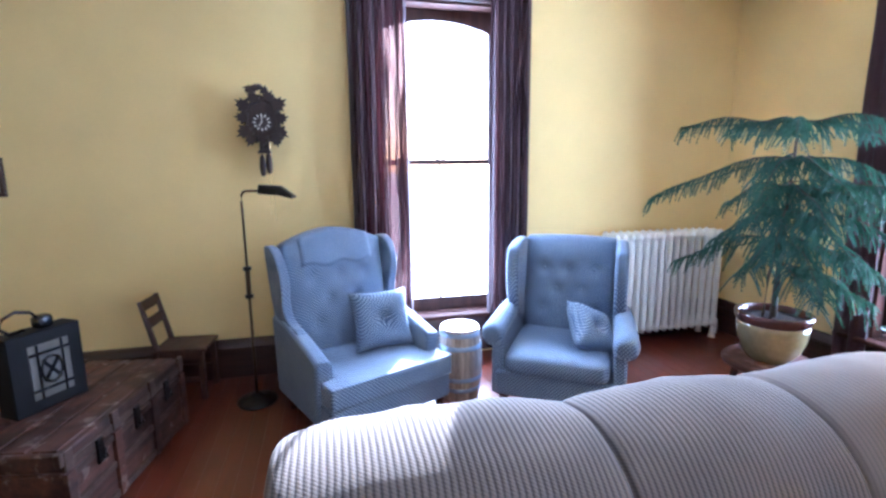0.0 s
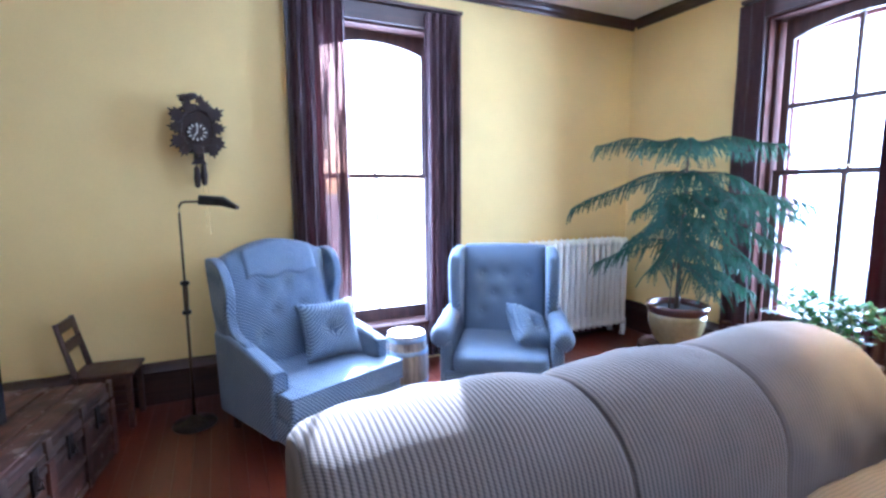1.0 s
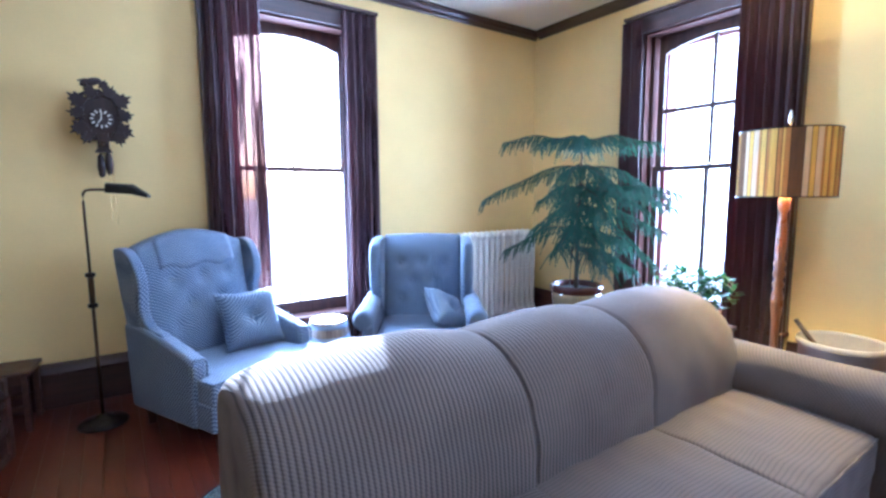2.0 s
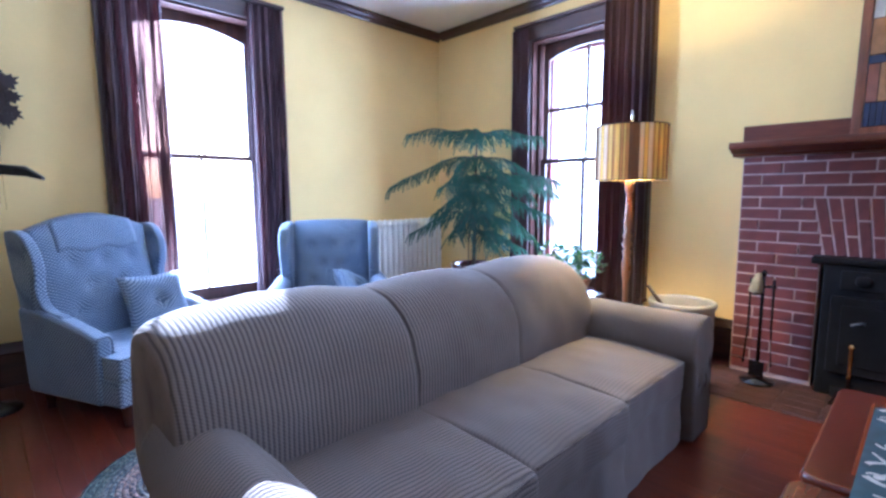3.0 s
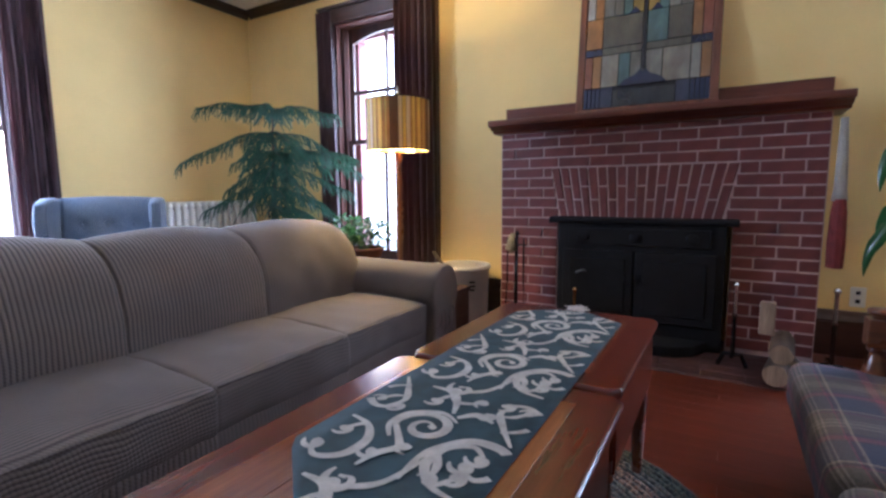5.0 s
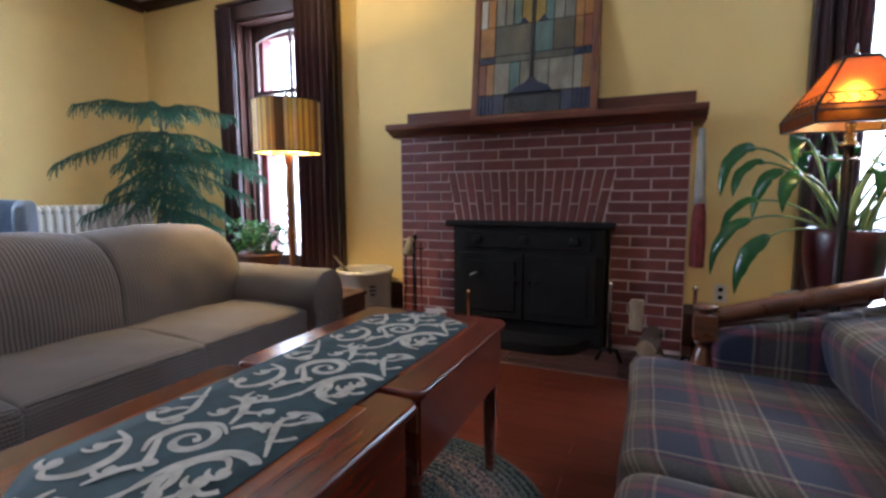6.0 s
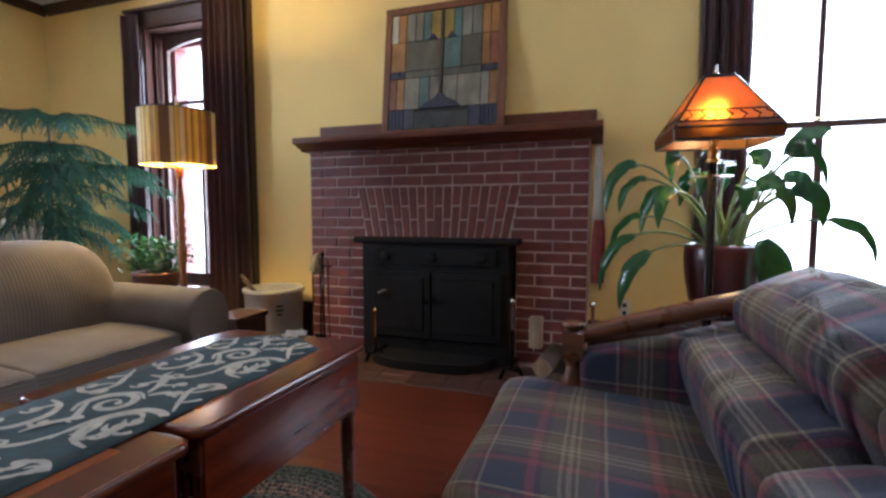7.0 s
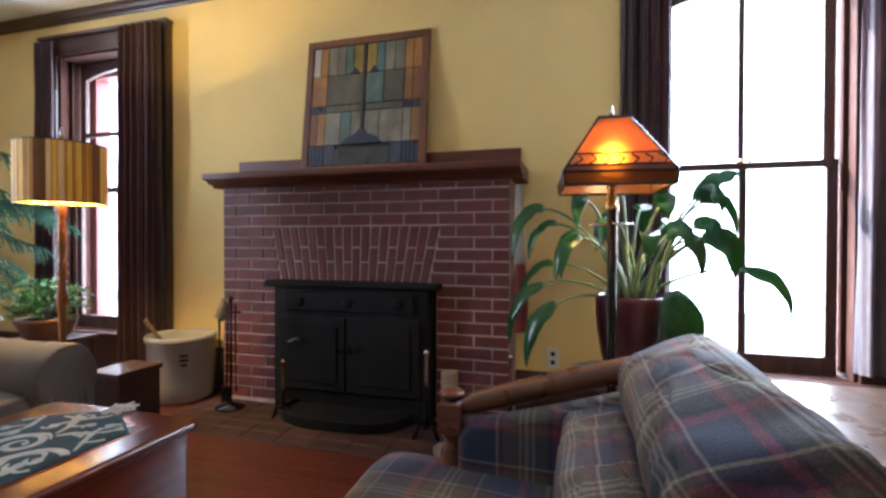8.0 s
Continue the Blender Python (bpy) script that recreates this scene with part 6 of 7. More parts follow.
        path = [bez(start + (1 - start) * k / n) + side * swing * (k / n) ** 2 + Vector((0, 0, 0.004 * math.sin(k * 0.9 + phase))) for k in range(n + 1)]
        widths = [max(0.0012, (0.92 if az > 0 else 1.12) * wide * math.sin(math.pi * (k / n) ** 0.72) ** 0.75 * (1 + 0.05 * math.sin(k * 1.7 + phase))) for k in range(n + 1)]
        nrm = (Vector((-rng.uniform(0.7 if az < 0 else 0.2, 1.4), rng.uniform(-0.3, 0.3), 0.7)) + out * 0.4).normalized()
        leaf_blade(verts, faces, path, widths, nrm, rng.uniform(0.15, 0.45))
        lf = mesh_part("leaf", verts, faces, LILY, stem)
        for q in lf.data.polygons:
            q.use_smooth = True
        lf.modifiers.new("thickness", "SOLIDIFY").thickness = 0.001
    # one broad leaf hanging over the pot's edge
    verts, faces = [], []
    path = [Vector((-0.135 - 0.02 * math.sin(3 * s), -0.115 - 0.045 * math.sin(2.4 * s), 0.06 - 0.26 * s)) for s in [k / 10 for k in range(11)]]
    leaf_blade(verts, faces, path, [max(0.002, 0.088 * math.sin(math.pi * (0.06 + 0.94 * k / 10)) ** 0.6) for k in range(11)], Vector((-0.9, -0.5, 0.2)), 0.1)
    lf = mesh_part("leaf", verts, faces, LILY, plant)
    for q in lf.data.polygons:
        q.use_smooth = True
    lf.modifiers.new("thickness", "SOLIDIFY").thickness = 0.001
    dish = thing("ceramic_dish", pose(2.76, -3.47, 0.499), "small pale blue patterned ceramic dish", "dish")
    bm = bmesh.new()
    lathe(bm, [(0.04, 0.0), (0.06, 0.01), (0.068, 0.045), (0.072, 0.06), (0.066, 0.06), (0.058, 0.02), (0.01, 0.014)], 28)
    part("bowl", bm, mat("pale_blue_ceramic", (0.42, 0.52, 0.62), 0.25, 0.35, 14, 40, 0.05, 0.001, coat=0.4), dish, smooth=True)


lily()


def window_plant():
    o = (3.02, -0.17, 0.44)
    rng = random.Random(33)
    st = thing("plant_table", pose(o[0], o[1], 0), "small dark wooden plant table by the window", "table")
    boxpart("tabletop", DARKWOOD_H, st, (-0.19, 0.19, -0.19, 0.19, 0.415, 0.439), 0.004)
    for sx in (-1, 1):
        for sy in (-1, 1):
            boxpart("leg", DARKWOOD, st, (sx * 0.16 - 0.016, sx * 0.16 + 0.016, sy * 0.16 - 0.016, sy * 0.16 + 0.016, 0, 0.415), 0.003)
    pot = thing("plant_pot", pose(*o), "brown terracotta bowl pot", "plant pot")
    bm = bmesh.new()
    lathe(bm, [(0.10, 0.0), (0.125, 0.02), (0.15, 0.09), (0.155, 0.10), (0.162, 0.105), (0.162, 0.125), (0.15, 0.128), (0.14, 0.11)], 36, cap=False)
    part("body", bm, TERRACOTTA, pot, smooth=True)
    bm = bmesh.new()
    lathe(bm, [(0.099, 0.001), (0.145, 0.10), (0.02, 0.108)], 24)
    part("soil", bm, SOIL, pot, smooth=True)
    plant = thing("leafy_plant", pose(o[0], o[1], o[2] + 0.105), "bushy green plant with many small light-edged leaves", "house plant")
    for k in range(40):
        a, reach, rise = rng.uniform(0, 2 * math.pi), rng.uniform(0.05, 0.27), rng.uniform(0.07, 0.30)
        out = Vector((math.cos(a), math.sin(a), 0))
        pts = [out * 0.02 + out * reach * s + Vector((0, 0, rise * math.sin(s * 2.1) - 0.05 * s * s)) for s in (0, 0.25, 0.5, 0.75, 1)]
        bm = bmesh.new()
        tube(bm, pts, 0.002, 5)
        stem = part("stem", bm, STEM, plant, smooth=True)
        verts, faces = [], []
        for i in range(12):
            s = 0.25 + 0.75 * i / 11
            j = min(3, int(s * 4))
            p = pts[j].lerp(pts[j + 1], s * 4 - j)
            d = Vector((rng.uniform(-1, 1), rng.uniform(-1, 1), rng.uniform(-0.3, 0.7))).normalized()
            ln = rng.uniform(0.034, 0.062)
            leaf_blade(verts, faces, [p + d * ln * q for q in (0, 0.35, 0.7, 1)], [0.001, ln * 0.32, ln * 0.26, 0.001], Vector((0.2, 0.1, 1)))
        mesh_part("leaves", verts, faces, IVY, stem)


window_plant()


# ---------------------------------------------------------------- cuckoo clock
def cuckoo_clock():
    CARVED = wood("dark_carved_wood", (0.035, 0.016, 0.010), 0.5, "z", 0.1, 0.2)
    IVORY = mat("ivory_mark", (0.70, 0.66, 0.55), 0.5, 0.1)
    c = thing("cuckoo_clock", pose(0.02, WALL_A, 1.735), "dark carved wooden cuckoo clock with leaves and hanging weights", "clock")
    rng = random.Random(8)
    bm = bmesh.new()
    prism(bm, [(-0.105, -0.125), (0.105, -0.125), (0.105, 0.08), (0, 0.165), (-0.105, 0.08)], -0.125, -0.001, "y")
    part("case", bm, CARVED, c, bevel=0.004)

    def leaf(x, z, ang, size, y):
        bm = bmesh.new()
        base = [(0, -0.5), (0.18, -0.42), (0.42, -0.5), (0.36, -0.2), (0.56, 0.02), (0.30, 0.10), (0.30, 0.36), (0.10, 0.30), (0, 0.62), (-0.10, 0.30), (-0.30, 0.36), (-0.30, 0.10), (-0.56, 0.02), (-0.36, -0.2), (-0.42, -0.5), (-0.18, -0.42)]
        a = radians(ang)
        prism(bm, [(x + size * (u * math.cos(a) - v * math.sin(a)), z + size * (u * math.sin(a) + v * math.cos(a))) for u, v in base], y - 0.012, y + 0.012, "y")
        part("carved_leaf", bm, CARVED, c, bevel=0.003)
    for x, z, ang, size in ((-0.125, 0.105, 60, 0.10), (0.125, 0.115, -50, 0.105), (-0.135, 0.02, 95, 0.085), (0.14, 0.02, -90, 0.085), (-0.125, -0.075, 120, 0.10), (0.13, -0.08, -120, 0.10), (-0.085, -0.125, 160, 0.09), (0.095, -0.13, -160, 0.09), (-0.05, 0.155, 30, 0.09), (0.06, 0.16, -25, 0.085), (0.0, -0.135, 180, 0.075), (0.03, 0.205, -10, 0.06)):
        leaf(x * 0.86, z * 0.92, ang + rng.uniform(-12, 12), size * 0.92, -0.13 + rng.uniform(-0.008, 0.008))
    bm = bmesh.new()
    puff(bm, 0.055, 0.02, 0.022, 0.9, 0.9, 16, 10, 0.1, pose(-0.04, -0.125, 0.195, 0, -20, 0))
    prism(bm, [(-0.10, 0.20), (-0.06, 0.215), (-0.02, 0.20), (-0.05, 0.185)], -0.135, -0.115, "y")
    part("carved_crest", bm, CARVED, c)
    bm = bmesh.new()
    lathe(bm, [(0.060, 0.0), (0.062, 0.006), (0.052, 0.012), (0.010, 0.012)], 32)
    moved(bm, list(bm.verts), pose(0, -0.125, -0.01, 90))
    dial = part("dial", bm, CARVED, c)
    for k in range(12):
        a = radians(30 * k)
        bm = bmesh.new()
        vs = box(bm, -0.004, 0.004, -0.002, 0.002, 0.036, 0.053)
        moved(bm, vs, pose(0, -0.139, -0.01, 0, math.degrees(a), 0))
        part("hour_mark", bm, IVORY, dial)
    for ln, ang in ((0.030, 215), (0.042, 5)):
        bm = bmesh.new()
        vs = box(bm, -0.003, 0.003, -0.0015, 0.0015, -0.006, ln)
        moved(bm, vs, pose(0, -0.143, -0.01, 0, ang, 0))
        part("pointer", bm, IVORY, dial)
    bm = bmesh.new()
    box(bm, -0.03, 0.03, -0.09, -0.05, -0.19, -0.125)
    prism(bm, [(-0.045, -0.20), (0.045, -0.20), (0.03, -0.175), (-0.03, -0.175)], -0.095, -0.045, "y")
    part("pendulum_box", bm, CARVED, c, bevel=0.003)
    for x, z in ((-0.018, -0.285), (0.022, -0.27)):
        bm = bmesh.new()
        tube(bm, [(x, -0.07, z - 0.062), (x, -0.07, z - 0.05), (x, -0.07, z), (x, -0.07, z + 0.06), (x, -0.07, z + 0.08)], [0.006, 0.016, 0.021, 0.016, 0.004], 12)
        w = part("weight", bm, CARVED, c, "pine-cone shaped weight", smooth=True)
        bm = bmesh.new()
        tube(bm, [(x, -0.07, z + 0.07), (x, -0.07, -0.12)], 0.0012, 5)
        part("chain", bm, BRASS, w)
    for x, z in ((0.012, -0.60), (0.036, -0.64)):
        bm = bmesh.new()
        tube(bm, [(x, -0.07, -0.13), (x + 0.004, -0.07, z)], 0.0013, 5)
        part("chain", bm, BRASS, c)


cuckoo_clock()


# ---------------------------------------------------------------- trunk and what stands round it
def old_trunk():
    m = pose(-0.775, 0.92, 0, 0, 0, -10.2)
    t = thing("trunk", m, "worn brown wooden steamer trunk with metal edging", "trunk")
    w, L, h = 0.25, 0.465, 0.40
    boxpart("body", TRUNKWOOD, t, (-w + 0.006, w - 0.006, -L + 0.006, L - 0.006, 0.01, h - 0.09), 0.006)
    lid = boxpart("lid", TRUNKWOOD, t, (-w + 0.004, w - 0.004, -L + 0.004, L - 0.004, h - 0.085, h - 0.006), 0.012)
    for x in (-0.17, -0.055, 0.06, 0.175):
        boxpart("lid_slat", TRUNKWOOD, lid, (x - 0.045, x + 0.045, -L + 0.02, L - 0.02, h - 0.008, h + 0.002), 0.003)
    for z0, z1 in ((0.012, 0.045), (h - 0.125, h - 0.095), (h - 0.08, h - 0.045), (0.15, 0.18)):
        boxpart("edge_band", WORNTIN, t, (w - 0.008, w + 0.003, -L, L, z0, z1), 0.002)
    for y in (-0.44, -0.15, 0.15, 0.44):
        boxpart("upright_slat", TRUNKWOOD, t, (w - 0.008, w + 0.010, y - 0.024, y + 0.024, 0.012, h - 0.09), 0.003)
        boxpart("lid_cleat", WORNTIN, lid, (w - 0.008, w + 0.007, y - 0.022, y + 0.022, h - 0.08, h + 0.003), 0.003)
    for y in (-0.27, 0.0, 0.27):
        bm = bmesh.new()
        box(bm, w + 0.002, w + 0.013, y - 0.02, y + 0.02, h - 0.16, h - 0.055)
        tube(bm, [(w + 0.013, y, h - 0.14), (w + 0.03, y, h - 0.135), (w + 0.028, y, h - 0.10)], 0.006, 6)
        part("latch", bm, BLACKMETAL, t, bevel=0.002)
    for s in (-1, 1):
        bm = bmesh.new()
        tube(bm, [(-0.08, s * (L + 0.002), 0.22), (-0.06, s * (L + 0.028), 0.20), (0.06, s * (L + 0.028), 0.20), (0.08, s * (L + 0.002), 0.22)], 0.011, 8)
        part("handle", bm, mat("leather", (0.10, 0.05, 0.03), 0.7), t, smooth=True)
    for sx in (-1, 1):
        for sy in (-1, 1):
            bm = bmesh.new()
            box(bm, sx * w - 0.02, sx * w + 0.005, sy * L - 0.02, sy * L + 0.005, h - 0.05, h + 0.004)
            part("corner_plate", bm, WORNTIN, lid, bevel=0.004)
    # dark lattice-fronted box with a cord
    b = thing("lattice_box", pose(-0.866, 0.874, h + 0.0025, 0, 0, 58.6) @ Matrix.Diagonal((0.80, 0.90, 1.12, 1)), "black box with pale lattice panel and a looped cord", "box")
    boxpart("case", STOVEIRON, b, (-0.185, 0.185, -0.05, 0.07, 0, 0.315), 0.006)
    pan = boxpart("panel", mat("pale_paper", (0.13, 0.12, 0.10), 0.8), b, (-0.095, 0.11, -0.053, -0.049, 0.05, 0.265), 0.001)
    for z in (0.085, 0.23):
        boxpart("lattice_bar", IRON, pan, (-0.095, 0.11, -0.059, -0.053, z - 0.006, z + 0.006), 0.001)
    for x in (-0.055, 0.07):
        boxpart("lattice_bar", IRON, pan, (x - 0.006, x + 0.006, -0.0592, -0.0532, 0.05, 0.265), 0.001)
    bm = bmesh.new()
    for k in range(24):
        a0, a1 = 2 * math.pi * k / 24, 2 * math.pi * (k + 1) / 24
        tube(bm, [(0.007 + 0.052 * math.cos(a0), -0.058, 0.157 + 0.052 * math.sin(a0)), (0.007 + 0.052 * math.cos(a1), -0.058, 0.157 + 0.052 * math.sin(a1))], 0.006, 6)
    part("lattice_ring", bm, IRON, pan)
    for a in (45, 135):
        bm = bmesh.new()
        vs = box(bm, -0.06, 0.06, -0.003, 0.003, -0.008, 0.008)
        moved(bm, vs, pose(0.007, -0.057, 0.157, 0, a, 0))
        part("lattice_bar", bm, IRON, pan)
    bm = bmesh.new()
    puff(bm, 0.045, 0.035, 0.028, 0.6, 0.6, 20, 12, 0.1, pose(0.03, 0.0, 0.34))
    part("cord_grip", bm, IRON, b, smooth=True)
    bm = bmesh.new()
    tube(bm, [(0.02, 0, 0.35), (-0.02, 0, 0.385), (-0.09, 0, 0.40), (-0.15, 0, 0.385), (-0.17, 0, 0.35), (-0.13, 0, 0.322), (-0.05, 0.02, 0.32)], 0.007, 8)
    part("cord", bm, IRON, b, smooth=True)


WORNTIN = mat("worn_tin_edging", (0.115, 0.072, 0.052), 0.5, 0.5, 14, 60, 0.3, 0.002, metal=0.5)
old_trunk()


def child_chair():
    c = thing("child_chair", pose(-0.545, 1.755, 0, 0, 0, 84), "small worn brown wooden child's chair by the wall", "chair")
    boxpart("seat", TRUNKWOOD2, c, (-0.13, 0.13, -0.17, 0.14, 0.315, 0.338), 0.006)
    for s in (-1, 1):
        bm = bmesh.new()
        tube(bm, [(s * 0.11, 0.12, 0.0), (s * 0.11, 0.115, 0.33), (s * 0.11, 0.185, 0.645)], [0.016, 0.018, 0.014], 8)
        part("back_post", bm, TRUNKWOOD2, c, smooth=True)
        boxpart("leg", TRUNKWOOD2, c, (s * 0.11 - 0.015, s * 0.11 + 0.015, -0.155, -0.125, 0, 0.315), 0.003)
        boxpart("side_rail", TRUNKWOOD2, c, (s * 0.11 - 0.008, s * 0.11 + 0.008, -0.125, 0.105, 0.12, 0.145), 0.002)
        boxpart("apron", TRUNKWOOD2, c, (s * 0.11 - 0.007, s * 0.11 + 0.007, -0.125, 0.105, 0.265, 0.315), 0.002)
    for z, y in ((0.61, 0.178), (0.50, 0.153)):
        boxpart("back_slat", TRUNKWOOD2, c, (-0.105, 0.105, y - 0.008, y + 0.008, z - 0.03, z + 0.035), 0.003)


TRUNKWOOD2 = wood("old_brown_wood", (0.075, 0.032, 0.018), 0.5, "x", 0.1, 0.2)
child_chair()


def keg():
    k = thing("barrel", pose(1.165, 1.275, 0), "small wooden keg with metal hoops and pale flat top", "barrel")
    h, n = 0.455, 18
    rad = lambda z: 0.118 + 0.024 * math.sin(math.pi * z / h)
    for i in range(n):
        a0, a1 = 2 * math.pi * i / n + 0.008, 2 * math.pi * (i + 1) / n - 0.008
        bm = bmesh.new()
        rows = []
        for j in range(9):
            z = h * j / 8
            r = rad(z)
            rows.append([bm.verts.new((rr * math.cos(a), rr * math.sin(a), z)) for rr, a in ((r, a0), (r * 1.004, (a0 + a1) / 2), (r, a1), (r - 0.014, a1), (r - 0.014, a0))])
        for p, q in zip(rows, rows[1:]):
            for j in range(5):
                bm.faces.new((p[j], p[(j + 1) % 5], q[(j + 1) % 5], q[j]))
        bm.faces.new(rows[0][::-1]), bm.faces.new(rows[-1])
        part("stave", bm, KEGWOOD, k)
    for z in (0.06, 0.13, 0.33, 0.41):
        bm = bmesh.new()
        r0, r1 = rad(z) + 0.003, rad(z + 0.028) + 0.003
        lathe(bm, [(r0, z), (r1, z + 0.028), (r1 - 0.006, z + 0.028), (r0 - 0.006, z), (r0, z)], 36, cap=False)
        part("hoop", bm, HOOP, k, "blue-grey metal hoop", smooth=True)
    bm = bmesh.new()
    lathe(bm, [(0.106, h - 0.025), (0.106, h - 0.012)], 32)
    part("head", bm, KEGWOOD, k)


KEGWOOD = wood("pale_keg_wood", (0.50, 0.37, 0.25), 0.5, "z", 0.1, 0.3)
HOOP = mat("hoop_metal", (0.30, 0.34, 0.38), 0.35, 0.2, metal=0.8)
keg()


# ---------------------------------------------------------------- round the hearth
def crock():
    c = thing("crock", pose(3.42, -0.83, 0), "large pale grey stoneware crock holding a stick", "crock")
    bm = bmesh.new()
    lathe(bm, [(0.175, 0.0), (0.19, 0.01), (0.20, 0.10), (0.205, 0.38), (0.215, 0.39), (0.22, 0.41), (0.216, 0.426), (0.20, 0.428), (0.19, 0.41), (0.185, 0.12), (0.02, 0.10)], 44)
    part("body", bm, STONEWARE, c, smooth=True)
    for k, (u, z, w, h) in enumerate(((0.0, 0.315, 0.045, 0.012), (0.0, 0.285, 0.05, 0.012), (0.0, 0.255, 0.035, 0.012))):
        bm = bmesh.new()
        vs = box(bm, -0.0025, 0.001, u - w / 2, u + w / 2, z - h / 2, z + h / 2)
        moved(bm, vs, pose(0, 0, 0, 0, 0, 48) @ pose(-0.2035, 0, 0))
        part("stamped_mark", bm, IRON, c)
    s = thing("stick", pose(3.40, -0.78, 0.125), "dark wooden stick standing in the crock", "stick")
    bm = bmesh.new()
    tube(bm, [(0.05, -0.06, 0.0), (-0.02, 0.04, 0.22), (-0.09, 0.15, 0.40)], [0.016, 0.015, 0.012], 8)
    part("shaft", bm, BARK, s, smooth=True)
    b = thing("wood_box", pose(2.855, -1.01, 0) @ Matrix.Diagonal((0.96, 0.47, 1.2, 1)), "low dark wooden box beside the crock", "box")
    for nm, q in (("side", (-0.13, 0.13, -0.22, -0.20, 0, 0.27)), ("side", (-0.13, 0.13, 0.20, 0.22, 0, 0.27)), ("front", (-0.13, -0.11, -0.20, 0.20, 0, 0.27)), ("back", (0.11, 0.13, -0.20, 0.20, 0, 0.27)), ("bottom", (-0.11, 0.11, -0.20, 0.20, 0, 0.02)), ("lid", (-0.145, 0.145, -0.235, 0.235, 0.271, 0.295))):
        boxpart(nm, TRUNKWOOD2, b, q, 0.004)


crock()


def fire_tools():
    t = thing("fire_tools", pose(3.30, -1.33, 0.012), "wrought-iron fire tool set with hanging brush", "fire tools")
    bm = bmesh.new()
    lathe(bm, [(0.09, 0), (0.095, 0.01), (0.02, 0.03), (0.01, 0.04)], 24)
    part("base", bm, IRON, t, smooth=True)
    bm = bmesh.new()
    tube(bm, [(0, 0, 0.03), (0, 0, 0.66)], 0.008, 8)
    tube(bm, [(0, -0.07, 0.60), (0, 0.07, 0.60)], 0.006, 8)
    tube(bm, [(0, 0, 0.66), (0, 0, 0.68), (0, 0, 0.70)], [0.008, 0.018, 0.006], 10)
    part("stand", bm, IRON, t, smooth=True)
    for y, nm in ((-0.06, "poker"), (0.0, "shovel"), (0.06, "brush")):
        bm = bmesh.new()
        x = -0.03
        tube(bm, [(x, y, 0.65), (x, y, 0.35), (x - 0.01, y * 1.2, 0.12)], 0.006, 8)
        if nm == "shovel":
            box(bm, x - 0.012, x - 0.006, y - 0.04, y + 0.04, 0.045, 0.14)
        part(nm, bm, IRON, t)
    bm = bmesh.new()
    tube(bm, [(-0.035, 0.02, 0.685), (-0.04, 0.025, 0.64), (-0.045, 0.03, 0.57), (-0.045, 0.03, 0.55)], [0.012, 0.028, 0.04, 0.02], 12)
    part("brush_head", bm, mat("pale_straw", (0.27, 0.22, 0.13), 0.8, 0.3, 30, 90, 0.6, 0.004), t, "pale straw whisk", smooth=True)
    for y, z, x, nm in ((-1.765, 0.355, 3.215, "left"), (-2.655, 0.475, 3.17, "right"), (-3.09, 0.475, 3.20, "far")):
        a = thing("andiron", pose(x, y, 0.012), "black andiron with polished brass post", "andiron", "andirons at the stove")
        bm = bmesh.new()
        box(bm, -0.012, 0.16 if y > -3 else 0.10, -0.012, 0.012, 0.06, 0.085)
        tube(bm, [(0, -0.07, 0.0), (0, -0.04, 0.07), (0, 0.04, 0.07), (0, 0.07, 0.0)], 0.012, 8)
        tube(bm, [(0.15 if y > -3 else 0.09, 0, 0.0), (0.15 if y > -3 else 0.09, 0, 0.075)], 0.011, 8)
        tube(bm, [(0, 0, 0.07), (0, 0, z - 0.19)], 0.011, 8)
        part("bar", bm, IRON, a)
        bm = bmesh.new()
        tube(bm, [(0, 0, z - 0.19), (0, 0, z - 0.17), (0, 0, z - 0.03), (0, 0, z - 0.015), (0, 0, z)], [0.014, 0.010, 0.010, 0.017, 0.008], 12)
        part("post", bm, BRASS if nm == "left" else CHROME, a, smooth=True)
    for k, (x, y, z, ang, ln, r) in enumerate(((3.06, -2.86, 0.07, 80, 0.34, 0.055), (3.20, -2.90, 0.065, 95, 0.32, 0.052), (3.10, -2.87, 0.165, 84, 0.33, 0.05))):
        lg = thing("log", pose(x, y, z + 0.012, 0, 0, ang - 90), "split firewood log with pale cut end", "log", "firewood by the hearth")
        bm = bmesh.new()
        rows = []
        for xx in (-ln / 2, -ln / 6, ln / 6, ln / 2):
            rows.append([bm.verts.new((xx, r * math.cos(2 * math.pi * q / 12) * (1 + 0.1 * math.sin(q * 2 + k)), r * math.sin(2 * math.pi * q / 12) * (1 + 0.08 * math.cos(q * 3)))) for q in range(12)])
        for a, b in zip(rows, rows[1:]):
            for q in range(12):
                bm.faces.new((a[q], a[(q + 1) % 12], b[(q + 1) % 12], b[q]))
        part("bark", bm, BARK, lg, smooth=True)
        for s in (-1, 1):
            bm = bmesh.new()
            bm.faces.new([bm.verts.new((s * (ln / 2 + 0.001), r * 0.98 * math.cos(2 * math.pi * q / 12) * (1 + 0.1 * math.sin(q * 2 + k)), r * 0.98 * math.sin(2 * math.pi * q / 12))) for q in range(12)])
            part("cut_end", bm, KEGWOOD, lg)
    up = thing("log", pose(3.10, -2.80, 0.245, 0, 0, 0), "pale split log standing upright against the pile", "log", "firewood by the hearth")
    bm = bmesh.new()
    prism(bm, [(-0.04, -0.03), (0.04, -0.035), (0.035, 0.03), (-0.02, 0.04)], -0.01, 0.16, "z")
    part("wood", bm, KEGWOOD, up, bevel=0.006)
